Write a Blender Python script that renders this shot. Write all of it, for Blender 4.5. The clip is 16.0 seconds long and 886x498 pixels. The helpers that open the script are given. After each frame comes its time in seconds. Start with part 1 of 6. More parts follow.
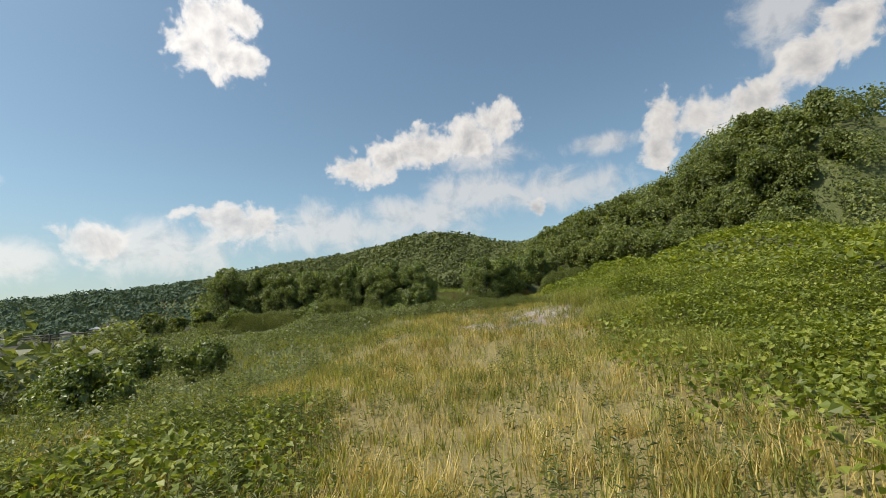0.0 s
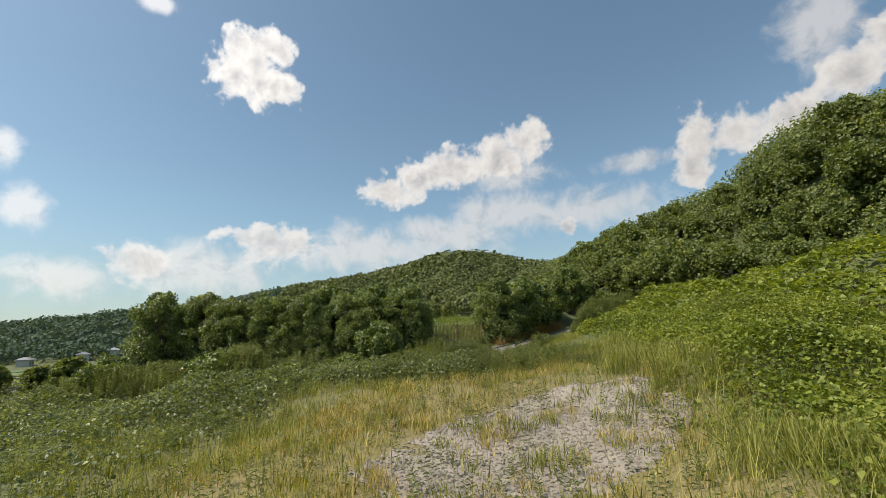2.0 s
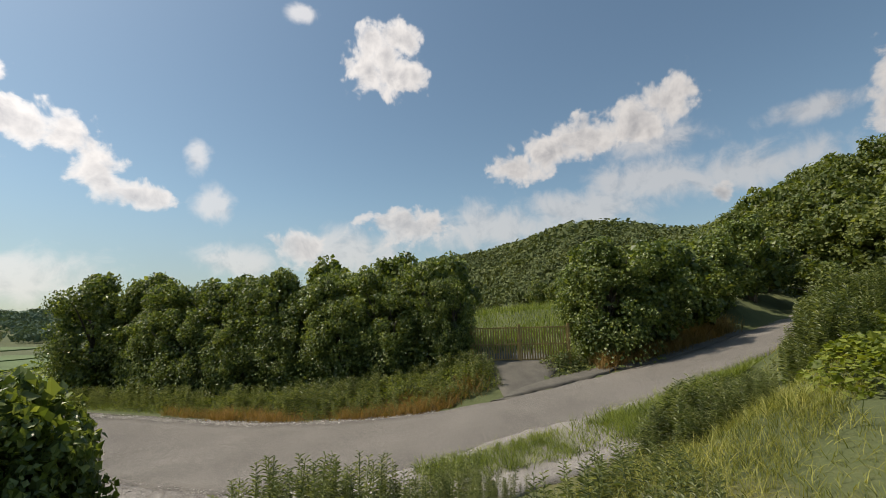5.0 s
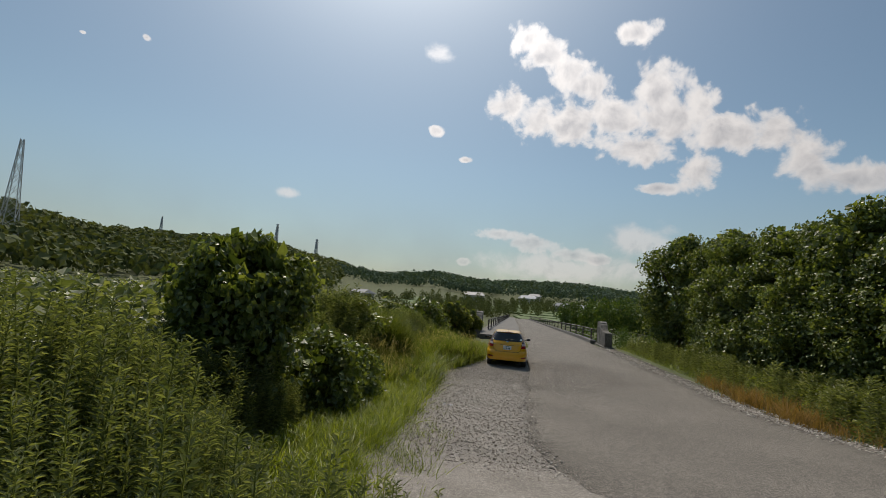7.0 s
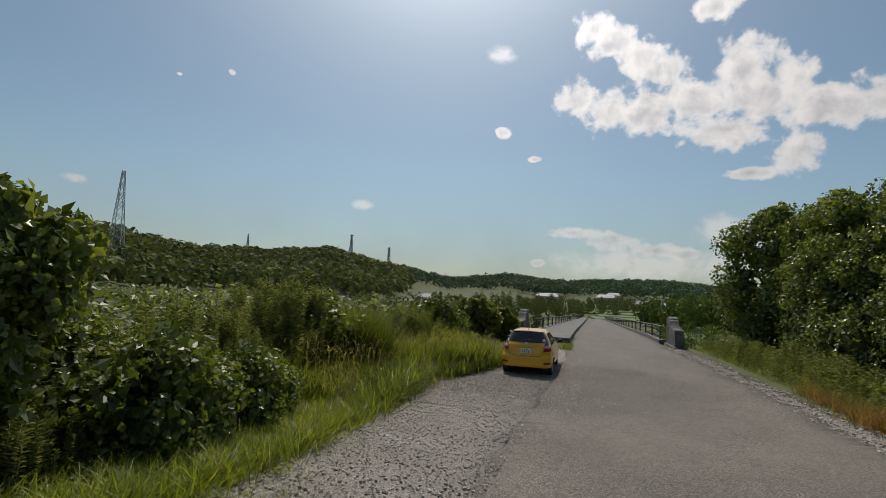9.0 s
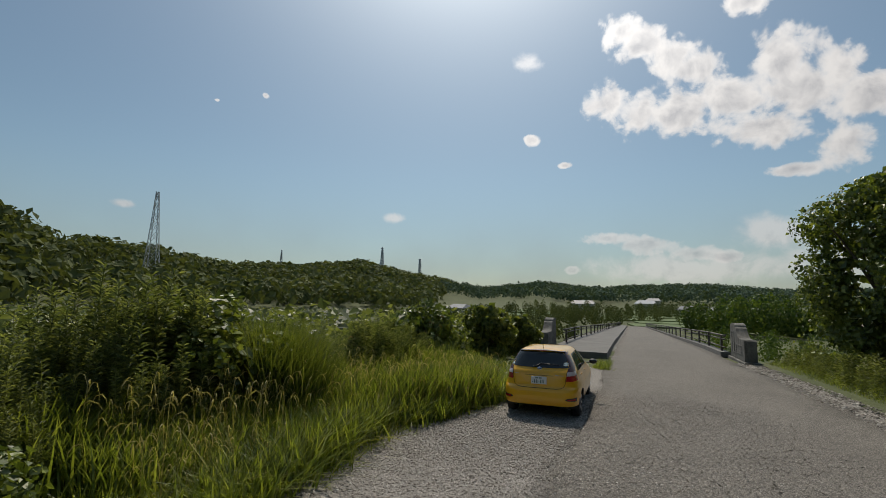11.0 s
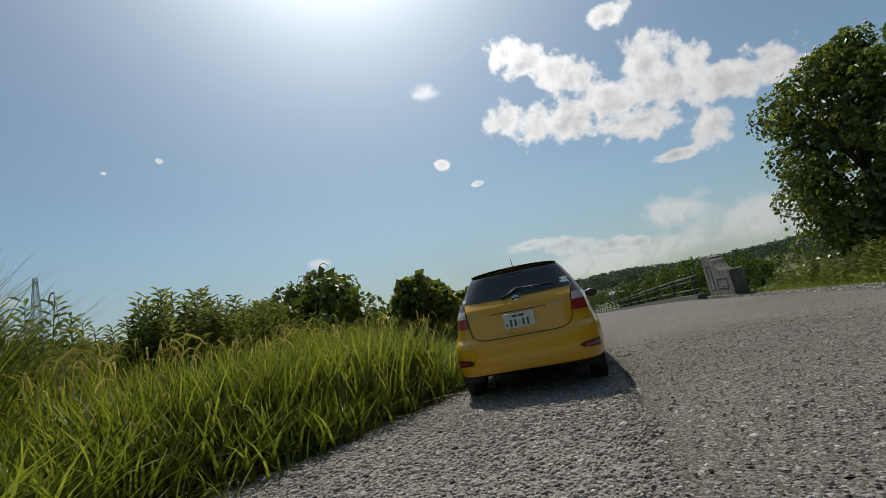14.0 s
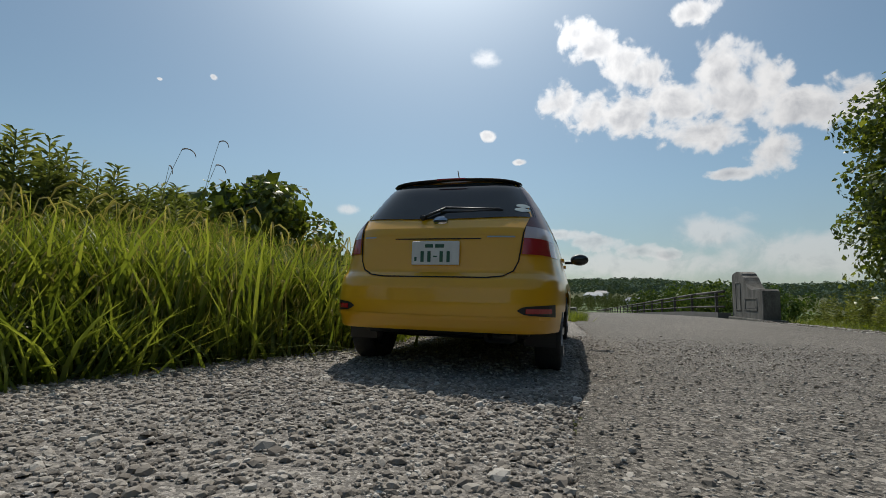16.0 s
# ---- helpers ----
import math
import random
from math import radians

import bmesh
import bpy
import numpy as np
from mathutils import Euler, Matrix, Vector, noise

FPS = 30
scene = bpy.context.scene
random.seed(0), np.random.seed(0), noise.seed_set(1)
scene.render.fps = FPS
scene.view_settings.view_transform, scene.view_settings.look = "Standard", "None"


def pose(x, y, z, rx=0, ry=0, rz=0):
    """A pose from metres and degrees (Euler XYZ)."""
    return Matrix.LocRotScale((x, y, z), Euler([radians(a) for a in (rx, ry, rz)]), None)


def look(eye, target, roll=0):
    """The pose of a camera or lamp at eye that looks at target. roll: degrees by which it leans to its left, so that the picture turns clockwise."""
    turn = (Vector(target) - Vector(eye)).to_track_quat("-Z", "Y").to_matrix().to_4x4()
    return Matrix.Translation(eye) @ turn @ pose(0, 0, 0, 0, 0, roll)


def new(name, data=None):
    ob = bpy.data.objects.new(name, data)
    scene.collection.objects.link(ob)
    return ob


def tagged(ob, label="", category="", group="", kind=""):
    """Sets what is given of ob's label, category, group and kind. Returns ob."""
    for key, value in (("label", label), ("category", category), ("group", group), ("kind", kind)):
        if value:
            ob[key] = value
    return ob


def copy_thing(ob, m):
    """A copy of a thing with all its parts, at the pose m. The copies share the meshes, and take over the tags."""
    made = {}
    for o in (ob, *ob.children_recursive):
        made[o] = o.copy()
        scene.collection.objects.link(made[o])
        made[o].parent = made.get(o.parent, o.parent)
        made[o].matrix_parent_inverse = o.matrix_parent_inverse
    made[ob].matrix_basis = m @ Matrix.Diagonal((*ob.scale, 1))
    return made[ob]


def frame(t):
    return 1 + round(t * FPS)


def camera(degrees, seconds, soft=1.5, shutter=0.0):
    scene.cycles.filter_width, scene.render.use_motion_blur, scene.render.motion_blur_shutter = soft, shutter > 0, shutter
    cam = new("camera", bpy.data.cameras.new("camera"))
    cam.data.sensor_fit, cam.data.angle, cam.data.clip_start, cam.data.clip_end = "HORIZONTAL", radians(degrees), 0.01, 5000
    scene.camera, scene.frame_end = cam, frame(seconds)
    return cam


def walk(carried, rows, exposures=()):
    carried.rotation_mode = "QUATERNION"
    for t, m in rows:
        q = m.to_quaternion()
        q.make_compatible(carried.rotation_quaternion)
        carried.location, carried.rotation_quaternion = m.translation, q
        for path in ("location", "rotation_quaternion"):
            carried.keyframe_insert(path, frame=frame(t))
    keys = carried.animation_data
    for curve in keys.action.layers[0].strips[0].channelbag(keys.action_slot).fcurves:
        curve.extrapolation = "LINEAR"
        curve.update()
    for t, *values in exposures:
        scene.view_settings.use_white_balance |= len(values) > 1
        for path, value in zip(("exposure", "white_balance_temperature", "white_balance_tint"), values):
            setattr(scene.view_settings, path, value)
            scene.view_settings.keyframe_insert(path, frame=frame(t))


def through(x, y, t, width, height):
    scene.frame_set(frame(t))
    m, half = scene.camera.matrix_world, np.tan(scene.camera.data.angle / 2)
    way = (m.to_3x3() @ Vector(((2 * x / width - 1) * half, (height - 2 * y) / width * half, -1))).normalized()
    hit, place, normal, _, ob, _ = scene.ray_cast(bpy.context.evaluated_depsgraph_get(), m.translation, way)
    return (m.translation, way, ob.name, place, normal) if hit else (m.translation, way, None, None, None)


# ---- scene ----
cam = camera(88.0, 16.0, 0.7)
PATH = [
    (0, pose(-42.088, -15.150, 0.845, 98.42, 0, -88.13) @ pose(0, 0, 0, 0, 0, -2.76)),
    (0.5, pose(-38.526, -15.528, 1.122, 99.96, 0, -83.79) @ pose(0, 0, 0, 0, 0, -0.33)),
    (1, pose(-34.905, -16.213, 1.554, 100.25, 0, -82.23) @ pose(0, 0, 0, 0, 0, -0.38)),
    (1.5, pose(-31.481, -16.749, 2.092, 100.36, 0, -82.27) @ pose(0, 0, 0, 0, 0, -0.38)),
    (2, pose(-28.180, -17.407, 2.661, 101.03, 0, -84.53) @ pose(0, 0, 0, 0, 0, -2.18)),
    (2.5, pose(-24.867, -17.869, 3.090, 101.51, 0, -86.73) @ pose(0, 0, 0, 0, 0, -1.84)),
    (3, pose(-21.554, -18.413, 3.556, 101.32, 0, -88.34) @ pose(0, 0, 0, 0, 0, -1.16)),
    (4.4, pose(-12.600, -19.200, 4.150, 100.00, 0, -82.00) @ pose(0, 0, 0, 0, 0, -0.90)),
    (5.3, pose(-6.472, -19.737, 4.261, 97.88, 0, -56.94) @ pose(0, 0, 0, 0, 0, -0.45)),
    (5.5, pose(-5.484, -19.982, 4.141, 96.87, 0, -48.33) @ pose(0, 0, 0, 0, 0, 0.77)),
    (6, pose(-2.707, -21.034, 3.556, 96.72, 0, -26.05) @ pose(0, 0, 0, 0, 0, -1.47)),
    (6.5, pose(-1.028, -19.812, 3.168, 96.60, 0, -5.87) @ pose(0, 0, 0, 0, 0, 0.32)),
    (7, pose(-0.067, -19.101, 2.899, 95.36, 0, 8.60) @ pose(0, 0, 0, 0, 0, 4.65)),
    (7.5, pose(0.949, -18.896, 2.616, 95.31, 0, 14.47) @ pose(0, 0, 0, 0, 0, 3.74)),
    (8.5, pose(1.894, -16.582, 2.623, 95.25, 0, 17.41) @ pose(0, 0, 0, 0, 0, 2.53)),
    (10.8, pose(1.764, -10.367, 2.653, 96.24, 0, 20.32) @ pose(0, 0, 0, 0, 0, 0.75)),
    (11, pose(1.783, -10.098, 2.508, 96.51, 0, 21.73) @ pose(0, 0, 0, 0, 0, 1.02)),
    (11.5, pose(1.668, -9.254, 1.999, 100.17, 0, 23.14) @ pose(0, 0, 0, 0, 0, 2.73)),
    (12, pose(1.336, -8.007, 1.551, 100.94, 0, 21.05) @ pose(0, 0, 0, 0, 0, 0.40)),
    (12.5, pose(1.045, -6.937, 1.377, 100.72, 0, 19.90) @ pose(0, 0, 0, 0, 0, -4.06)),
    (13, pose(0.832, -5.964, 1.191, 100.89, 0, 17.41) @ pose(0, 0, 0, 0, 0, -5.48)),
    (13.5, pose(0.644, -5.445, 0.976, 100.92, 0, 16.01) @ pose(0, 0, 0, 0, 0, -6.71)),
    (14, pose(0.443, -4.877, 0.941, 99.45, 0, 12.61) @ pose(0, 0, 0, 0, 0, -10.93)),
    (14.5, pose(0.451, -4.460, 0.992, 96.70, 0, 8.36) @ pose(0, 0, 0, 0, 0, -11.15)),
    (15, pose(0.552, -4.132, 0.995, 96.20, 0, 9.77) @ pose(0, 0, 0, 0, 0, -6.09)),
    (15.5, pose(0.815, -3.588, 0.772, 96.14, 0, 10.79) @ pose(0, 0, 0, 0, 0, -2.31)),
    (16, pose(0.885, -2.83, 0.585, 95.80, 0, 16.02) @ pose(0, 0, 0, 0, 0, 1.52)),
]
walk(cam, PATH, [(0, 0.32, 7000, 11), (3.2, 0.32, 7000, 11), (5.5, -0.1, 7000, 13), (7, -0.5, 6900, 13), (11, -0.55, 6850, 11), (14, -0.5, 6700, 10), (16, -0.45, 6600, 10)])

# ---- world, sun ----
SUN_AZ, SUN_EL = -19.0, 54.0


def node(nt, kind, **sockets):
    n = nt.nodes.new(kind)
    for key, value in sockets.items():
        n.inputs[int(key[1:])].default_value = value
    return n


def maths(nt, op, a, b=None, clamp=False):
    n = nt.nodes.new("ShaderNodeMath")
    n.operation, n.use_clamp = op, clamp
    for i, v in enumerate((a, b)):
        if v is None:
            continue
        if isinstance(v, (int, float)):
            n.inputs[i].default_value = v
        else:
            nt.links.new(v, n.inputs[i])
    return n.outputs[0]


def build_world():
    world = bpy.data.worlds.new("sky")
    scene.world = world
    world.use_nodes = True
    nt = world.node_tree
    nt.nodes.clear()
    link = nt.links.new
    out = nt.nodes.new("ShaderNodeOutputWorld")
    back = nt.nodes.new("ShaderNodeBackground")
    back.inputs[1].default_value = 0.108
    sky = nt.nodes.new("ShaderNodeTexSky")
    sky.sky_type, sky.sun_disc = "NISHITA", False
    sky.sun_elevation, sky.sun_rotation = radians(SUN_EL), radians(SUN_AZ)
    sky.air_density, sky.dust_density, sky.ozone_density = 1.0, 0.6, 0.9
    co = nt.nodes.new("ShaderNodeTexCoord")
    sep = nt.nodes.new("ShaderNodeSeparateXYZ")
    link(co.outputs["Generated"], sep.inputs[0])
    az = maths(nt, "MULTIPLY", maths(nt, "ARCTAN2", sep.outputs[0], sep.outputs[1]), 57.2958)
    el = maths(nt, "MULTIPLY", maths(nt, "ARCSINE", sep.outputs[2]), 57.2958)
    uv = nt.nodes.new("ShaderNodeCombineXYZ")
    link(az, uv.inputs[0]), link(el, uv.inputs[1])
    # heaped clouds with crisp rims: azimuth, elevation and half sizes in degrees
    heap_north = [
        (0.2, 30.3, 2.6, 1.8), (2.6, 28.6, 3.0, 2.0), (5.6, 27.0, 2.9, 1.9), (8.4, 25.2, 2.6, 1.9), (-1.4, 23.2, 2.6, 2.1), (2.2, 21.6, 3.2, 2.2),
        (6.4, 20.8, 3.6, 2.5), (11.0, 21.6, 3.6, 2.9), (16.2, 24.4, 3.0, 2.9), (18.2, 21.2, 4.6, 3.5), (14.6, 18.2, 4.2, 2.1), (23.0, 19.4, 3.6, 2.4),
        (27.0, 18.7, 2.6, 1.8), (20.2, 15.6, 2.4, 2.2), (16.4, 13.6, 2.4, 0.7), (30.0, 15.8, 2.5, 2.9), (33.6, 13.6, 3.6, 1.7), (13.4, 30.2, 2.4, 1.3),
    ]
    heap_small = [
        (-10.6, 19.7, 1.05, 0.7), (-6.6, 16.5, 0.85, 0.42), (-44.0, 23.0, 0.5, 0.36), (-49.2, 21.6, 0.34, 0.2),
        (-6.0, 4.0, 1.1, 0.6), (-2.0, 7.7, 3.0, 0.8), (2.6, 6.8, 3.6, 1.1), (7.3, 5.7, 2.6, 0.9), (10.0, 5.3, 1.7, 0.7),
    ]
    heap_east = [
        (59.4, 33.0, 2.6, 2.0), (63.0, 33.4, 2.8, 2.1), (58.8, 29.8, 3.2, 2.6), (62.6, 29.4, 3.7, 2.4), (61.0, 31.6, 3.4, 2.6), (77.6, 18.1, 3.8, 1.9), (81.6, 20.0, 3.6, 2.2),
        (87.0, 21.0, 4.4, 2.6), (92.6, 22.0, 4.0, 2.8), (96.2, 23.8, 2.8, 2.8), (115.4, 20.8, 2.3, 2.4), (119.2, 20.2, 2.9, 2.4), (114.6, 17.4, 2.2, 2.4),
        (124.6, 20.2, 3.2, 2.4), (129.6, 23.0, 3.0, 2.6), (133.0, 24.6, 3.0, 2.6), (50.2, 9.0, 3.2, 2.2), (64.0, 11.8, 5.6, 2.4), (100.4, 12.6, 1.2, 1.2),
    ]
    # thin, soft-edged cloud and the pale bank low in the east
    soft_bank = [
        (74.5, 11.2, 8.5, 2.4), (44.4, 7.0, 4.0, 2.0), (56.0, 8.5, 7.0, 2.6), (86.0, 12.6, 7.5, 2.4), (93.0, 15.2, 6.4, 2.2), (103.0, 14.6, 8.0, 2.0),
        (109.2, 19.2, 3.6, 1.0), (127.6, 27.4, 3.2, 3.8), (39.0, 18.6, 1.0, 2.0), (40.6, 13.4, 2.0, 1.8), (50.2, 35.0, 1.8, 0.8), (93.6, 19.4, 5.0, 1.6),
        (-11.2, 28.3, 1.5, 0.8), (-28.0, 10.2, 1.1, 0.5), (-57.0, 9.4, 0.9, 0.35), (7.0, 4.0, 9.0, 1.5), (14.6, 7.6, 3.2, 1.6), (24.0, 5.0, 8.0, 2.2),
    ]
    wob = nt.nodes.new("ShaderNodeTexNoise")
    wob.inputs["Scale"].default_value, wob.inputs["Detail"].default_value, wob.inputs["Roughness"].default_value = 0.3, 9.0, 0.6
    wob.inputs["Distortion"].default_value = 0.35
    link(uv.outputs[0], wob.inputs["Vector"])
    lobes = nt.nodes.new("ShaderNodeTexVoronoi")
    lobes.feature = "SMOOTH_F1"
    lobes.inputs["Scale"].default_value, lobes.inputs["Detail"].default_value, lobes.inputs["Smoothness"].default_value = 0.55, 2.0, 0.4
    link(uv.outputs[0], lobes.inputs["Vector"])

    def field(puffs, blend):
        near = None
        for u, v, a, b in puffs:
            m = nt.nodes.new("ShaderNodeVectorMath")
            m.operation = "MULTIPLY_ADD"
            link(uv.outputs[0], m.inputs[0])
            m.inputs[1].default_value, m.inputs[2].default_value = (1 / a, 1 / b, 0), (-u / a, -v / b, 0)
            d = nt.nodes.new("ShaderNodeVectorMath")
            d.operation = "LENGTH"
            link(m.outputs[0], d.inputs[0])
            if near is None:
                near = d.outputs["Value"]
            else:
                s = nt.nodes.new("ShaderNodeMath")
                s.operation = "SMOOTH_MIN"
                link(near, s.inputs[0]), link(d.outputs["Value"], s.inputs[1])
                s.inputs[2].default_value = blend
                near = s.outputs[0]
        return near

    def band(value, low, high, top=1.0):
        r = nt.nodes.new("ShaderNodeMapRange")
        r.interpolation_type = "SMOOTHSTEP"
        r.inputs["From Min"].default_value, r.inputs["From Max"].default_value, r.inputs["To Max"].default_value = low, high, top
        link(value, r.inputs["Value"])
        return r.outputs[0]

    ragged = maths(nt, "MULTIPLY", maths(nt, "SUBTRACT", wob.outputs["Fac"], 0.5), 1.9)
    puffy = maths(nt, "MULTIPLY", maths(nt, "SUBTRACT", lobes.outputs["Distance"], 0.42), 0.55)
    edge = maths(nt, "ADD", field(heap_north + heap_small + heap_east, 0.5), maths(nt, "ADD", ragged, maths(nt, "SUBTRACT", puffy, 0.2)))
    crisp = maths(nt, "MULTIPLY", band(edge, 1.2, 0.86), band(edge, 1.5, 0.5))
    thin = band(maths(nt, "ADD", field(soft_bank, 0.4), maths(nt, "MULTIPLY", ragged, 1.3)), 1.5, 0.35, 0.62)
    # haze towards the horizon
    haze = nt.nodes.new("ShaderNodeMapRange")
    haze.interpolation_type = "SMOOTHSTEP"
    haze.inputs["From Min"].default_value, haze.inputs["From Max"].default_value = 16.0, 0.0
    haze.inputs["To Max"].default_value = 0.55
    link(el, haze.inputs["Value"])
    bank = nt.nodes.new("ShaderNodeTexNoise")
    bank.inputs["Scale"].default_value, bank.inputs["Detail"].default_value = 0.09, 5.0
    link(uv.outputs[0], bank.inputs["Vector"])
    thick = maths(nt, "MULTIPLY", haze.outputs[0], maths(nt, "ADD", bank.outputs["Fac"], 0.45), True)
    # the sun's side of each billow is white, the far side and the thick middles grey
    shift = nt.nodes.new("ShaderNodeVectorMath")
    shift.operation = "ADD"
    shift.inputs[1].default_value = (-0.8, 0.9, 0)
    link(uv.outputs[0], shift.inputs[0])
    wob2 = nt.nodes.new("ShaderNodeTexNoise")
    wob2.inputs["Scale"].default_value, wob2.inputs["Detail"].default_value, wob2.inputs["Roughness"].default_value = 0.3, 9.0, 0.6
    wob2.inputs["Distortion"].default_value = 0.35
    link(shift.outputs[0], wob2.inputs["Vector"])
    relief = maths(nt, "MULTIPLY", maths(nt, "SUBTRACT", wob.outputs["Fac"], wob2.outputs["Fac"]), 2.6)
    depth = band(edge, 0.9, 0.1, 0.62)
    white = nt.nodes.new("ShaderNodeMix")
    white.data_type = "RGBA"
    link(maths(nt, "ADD", relief, depth, True), white.inputs[0])
    white.inputs[6].default_value, white.inputs[7].default_value = (8.6, 8.6, 8.65, 1), (5.0, 5.15, 5.5, 1)
    pale = nt.nodes.new("ShaderNodeMix")
    pale.data_type = "RGBA"
    hue = nt.nodes.new("ShaderNodeVectorMath")
    hue.operation = "MULTIPLY"
    hue.inputs[1].default_value = (0.92, 1.05, 1.0)
    link(sky.outputs[0], hue.inputs[0])
    link(thick, pale.inputs[0]), link(hue.outputs[0], pale.inputs[6])
    pale.inputs[7].default_value = (2.5, 2.9, 3.45, 1)
    # the sun: bright air round it, and clouds near it shine more
    sa, se = radians(SUN_AZ), radians(SUN_EL)
    dot = nt.nodes.new("ShaderNodeVectorMath")
    dot.operation = "DOT_PRODUCT"
    link(co.outputs["Generated"], dot.inputs[0])
    dot.inputs[1].default_value = (math.sin(sa) * math.cos(se), math.cos(sa) * math.cos(se), math.sin(se))
    ang = maths(nt, "ARCCOSINE", dot.outputs["Value"])
    glow = maths(nt, "ADD", maths(nt, "MULTIPLY", maths(nt, "EXPONENT", maths(nt, "MULTIPLY", ang, -7.6)), 46.0), maths(nt, "MULTIPLY", maths(nt, "EXPONENT", maths(nt, "MULTIPLY", ang, -3.2)), 3.4))
    shine = maths(nt, "ADD", maths(nt, "MULTIPLY", maths(nt, "EXPONENT", maths(nt, "MULTIPLY", ang, -1.8)), 2.35), 0.54)
    bright = nt.nodes.new("ShaderNodeVectorMath")
    bright.operation = "SCALE"
    link(white.outputs[2], bright.inputs[0]), link(shine, bright.inputs["Scale"])
    mist = nt.nodes.new("ShaderNodeMix")
    mist.data_type = "RGBA"
    link(thin, mist.inputs[0]), link(pale.outputs[2], mist.inputs[6]), link(bright.outputs[0], mist.inputs[7])
    top = nt.nodes.new("ShaderNodeMix")
    top.data_type = "RGBA"
    veil = nt.nodes.new("ShaderNodeMapRange")
    veil.inputs["From Min"].default_value, veil.inputs["From Max"].default_value = 3.0, 16.0
    veil.inputs["To Min"].default_value, veil.inputs["To Max"].default_value = 0.5, 0.96
    link(el, veil.inputs["Value"])
    link(maths(nt, "MULTIPLY", crisp, veil.outputs[0]), top.inputs[0])
    link(mist.outputs[2], top.inputs[6]), link(bright.outputs[0], top.inputs[7])
    air = nt.nodes.new("ShaderNodeVectorMath")
    air.operation = "SCALE"
    air.inputs[0].default_value = (0.95, 1.0, 1.04)
    link(glow, air.inputs["Scale"])
    lit = nt.nodes.new("ShaderNodeVectorMath")
    lit.operation = "ADD"
    link(top.outputs[2], lit.inputs[0]), link(air.outputs[0], lit.inputs[1])
    link(lit.outputs[0], back.inputs[0])
    link(back.outputs[0], out.inputs[0])


build_world()
sun = new("sun", bpy.data.lights.new("sun", "SUN"))
sun.data.energy, sun.data.angle, sun.data.color = 4.3, radians(0.55), (1.0, 0.94, 0.84)
_a, _e = radians(SUN_AZ), radians(SUN_EL)
sun.matrix_world = look((0, 0, 80), (-math.sin(_a) * math.cos(_e), -math.cos(_a) * math.cos(_e), 80 - math.sin(_e)))


# ---- materials ----
def material(name, rough=0.8, metal=0.0, spec=None):
    m = bpy.data.materials.new(name)
    m.use_nodes = True
    b = m.node_tree.nodes["Principled BSDF"]
    b.inputs["Roughness"].default_value, b.inputs["Metallic"].default_value = rough, metal
    if spec is not None:
        b.inputs["Specular IOR Level"].default_value = spec
    return m, m.node_tree, b


def ramp_node(nt, stops):
    r = nt.nodes.new("ShaderNodeValToRGB")
    while len(r.color_ramp.elements) < len(stops):
        r.color_ramp.elements.new(0.5)
    for e, (p, c) in zip(r.color_ramp.elements, stops):
        e.position, e.color = p, (*c, 1)
    return r


def noise_node(nt, scale, detail=4.0, rough=0.55, stretch=None):
    n = nt.nodes.new("ShaderNodeTexNoise")
    n.inputs["Scale"].default_value, n.inputs["Detail"].default_value, n.inputs["Roughness"].default_value = scale, detail, rough
    g = nt.nodes.new("ShaderNodeNewGeometry")
    if stretch:
        v = nt.nodes.new("ShaderNodeVectorMath")
        v.operation = "MULTIPLY"
        v.inputs[1].default_value = stretch
        nt.links.new(g.outputs["Position"], v.inputs[0])
        nt.links.new(v.outputs[0], n.inputs["Vector"])
    else:
        nt.links.new(g.outputs["Position"], n.inputs["Vector"])
    return n


def bump(nt, b, height, strength, distance):
    n = nt.nodes.new("ShaderNodeBump")
    n.inputs["Strength"].default_value, n.inputs["Distance"].default_value = strength, distance
    nt.links.new(height, n.inputs["Height"])
    nt.links.new(n.outputs[0], b.inputs["Normal"])


def rough_surface(name, stops, scale, rough=0.9, fine=60.0, depth=0.01, strength=0.6, metal=0.0, stretch=None):
    """Two scales of tone and a fine relief."""
    m, nt, b = material(name, rough, metal)
    big, small = noise_node(nt, scale, 6.0, 0.6, stretch), noise_node(nt, fine, 4.0, 0.6)
    mix = maths(nt, "ADD", maths(nt, "MULTIPLY", big.outputs["Fac"], 0.65), maths(nt, "MULTIPLY", small.outputs["Fac"], 0.35))
    r = ramp_node(nt, stops)
    nt.links.new(mix, r.inputs[0])
    nt.links.new(r.outputs[0], b.inputs["Base Color"])
    bump(nt, b, small.outputs["Fac"], strength, depth)
    return m


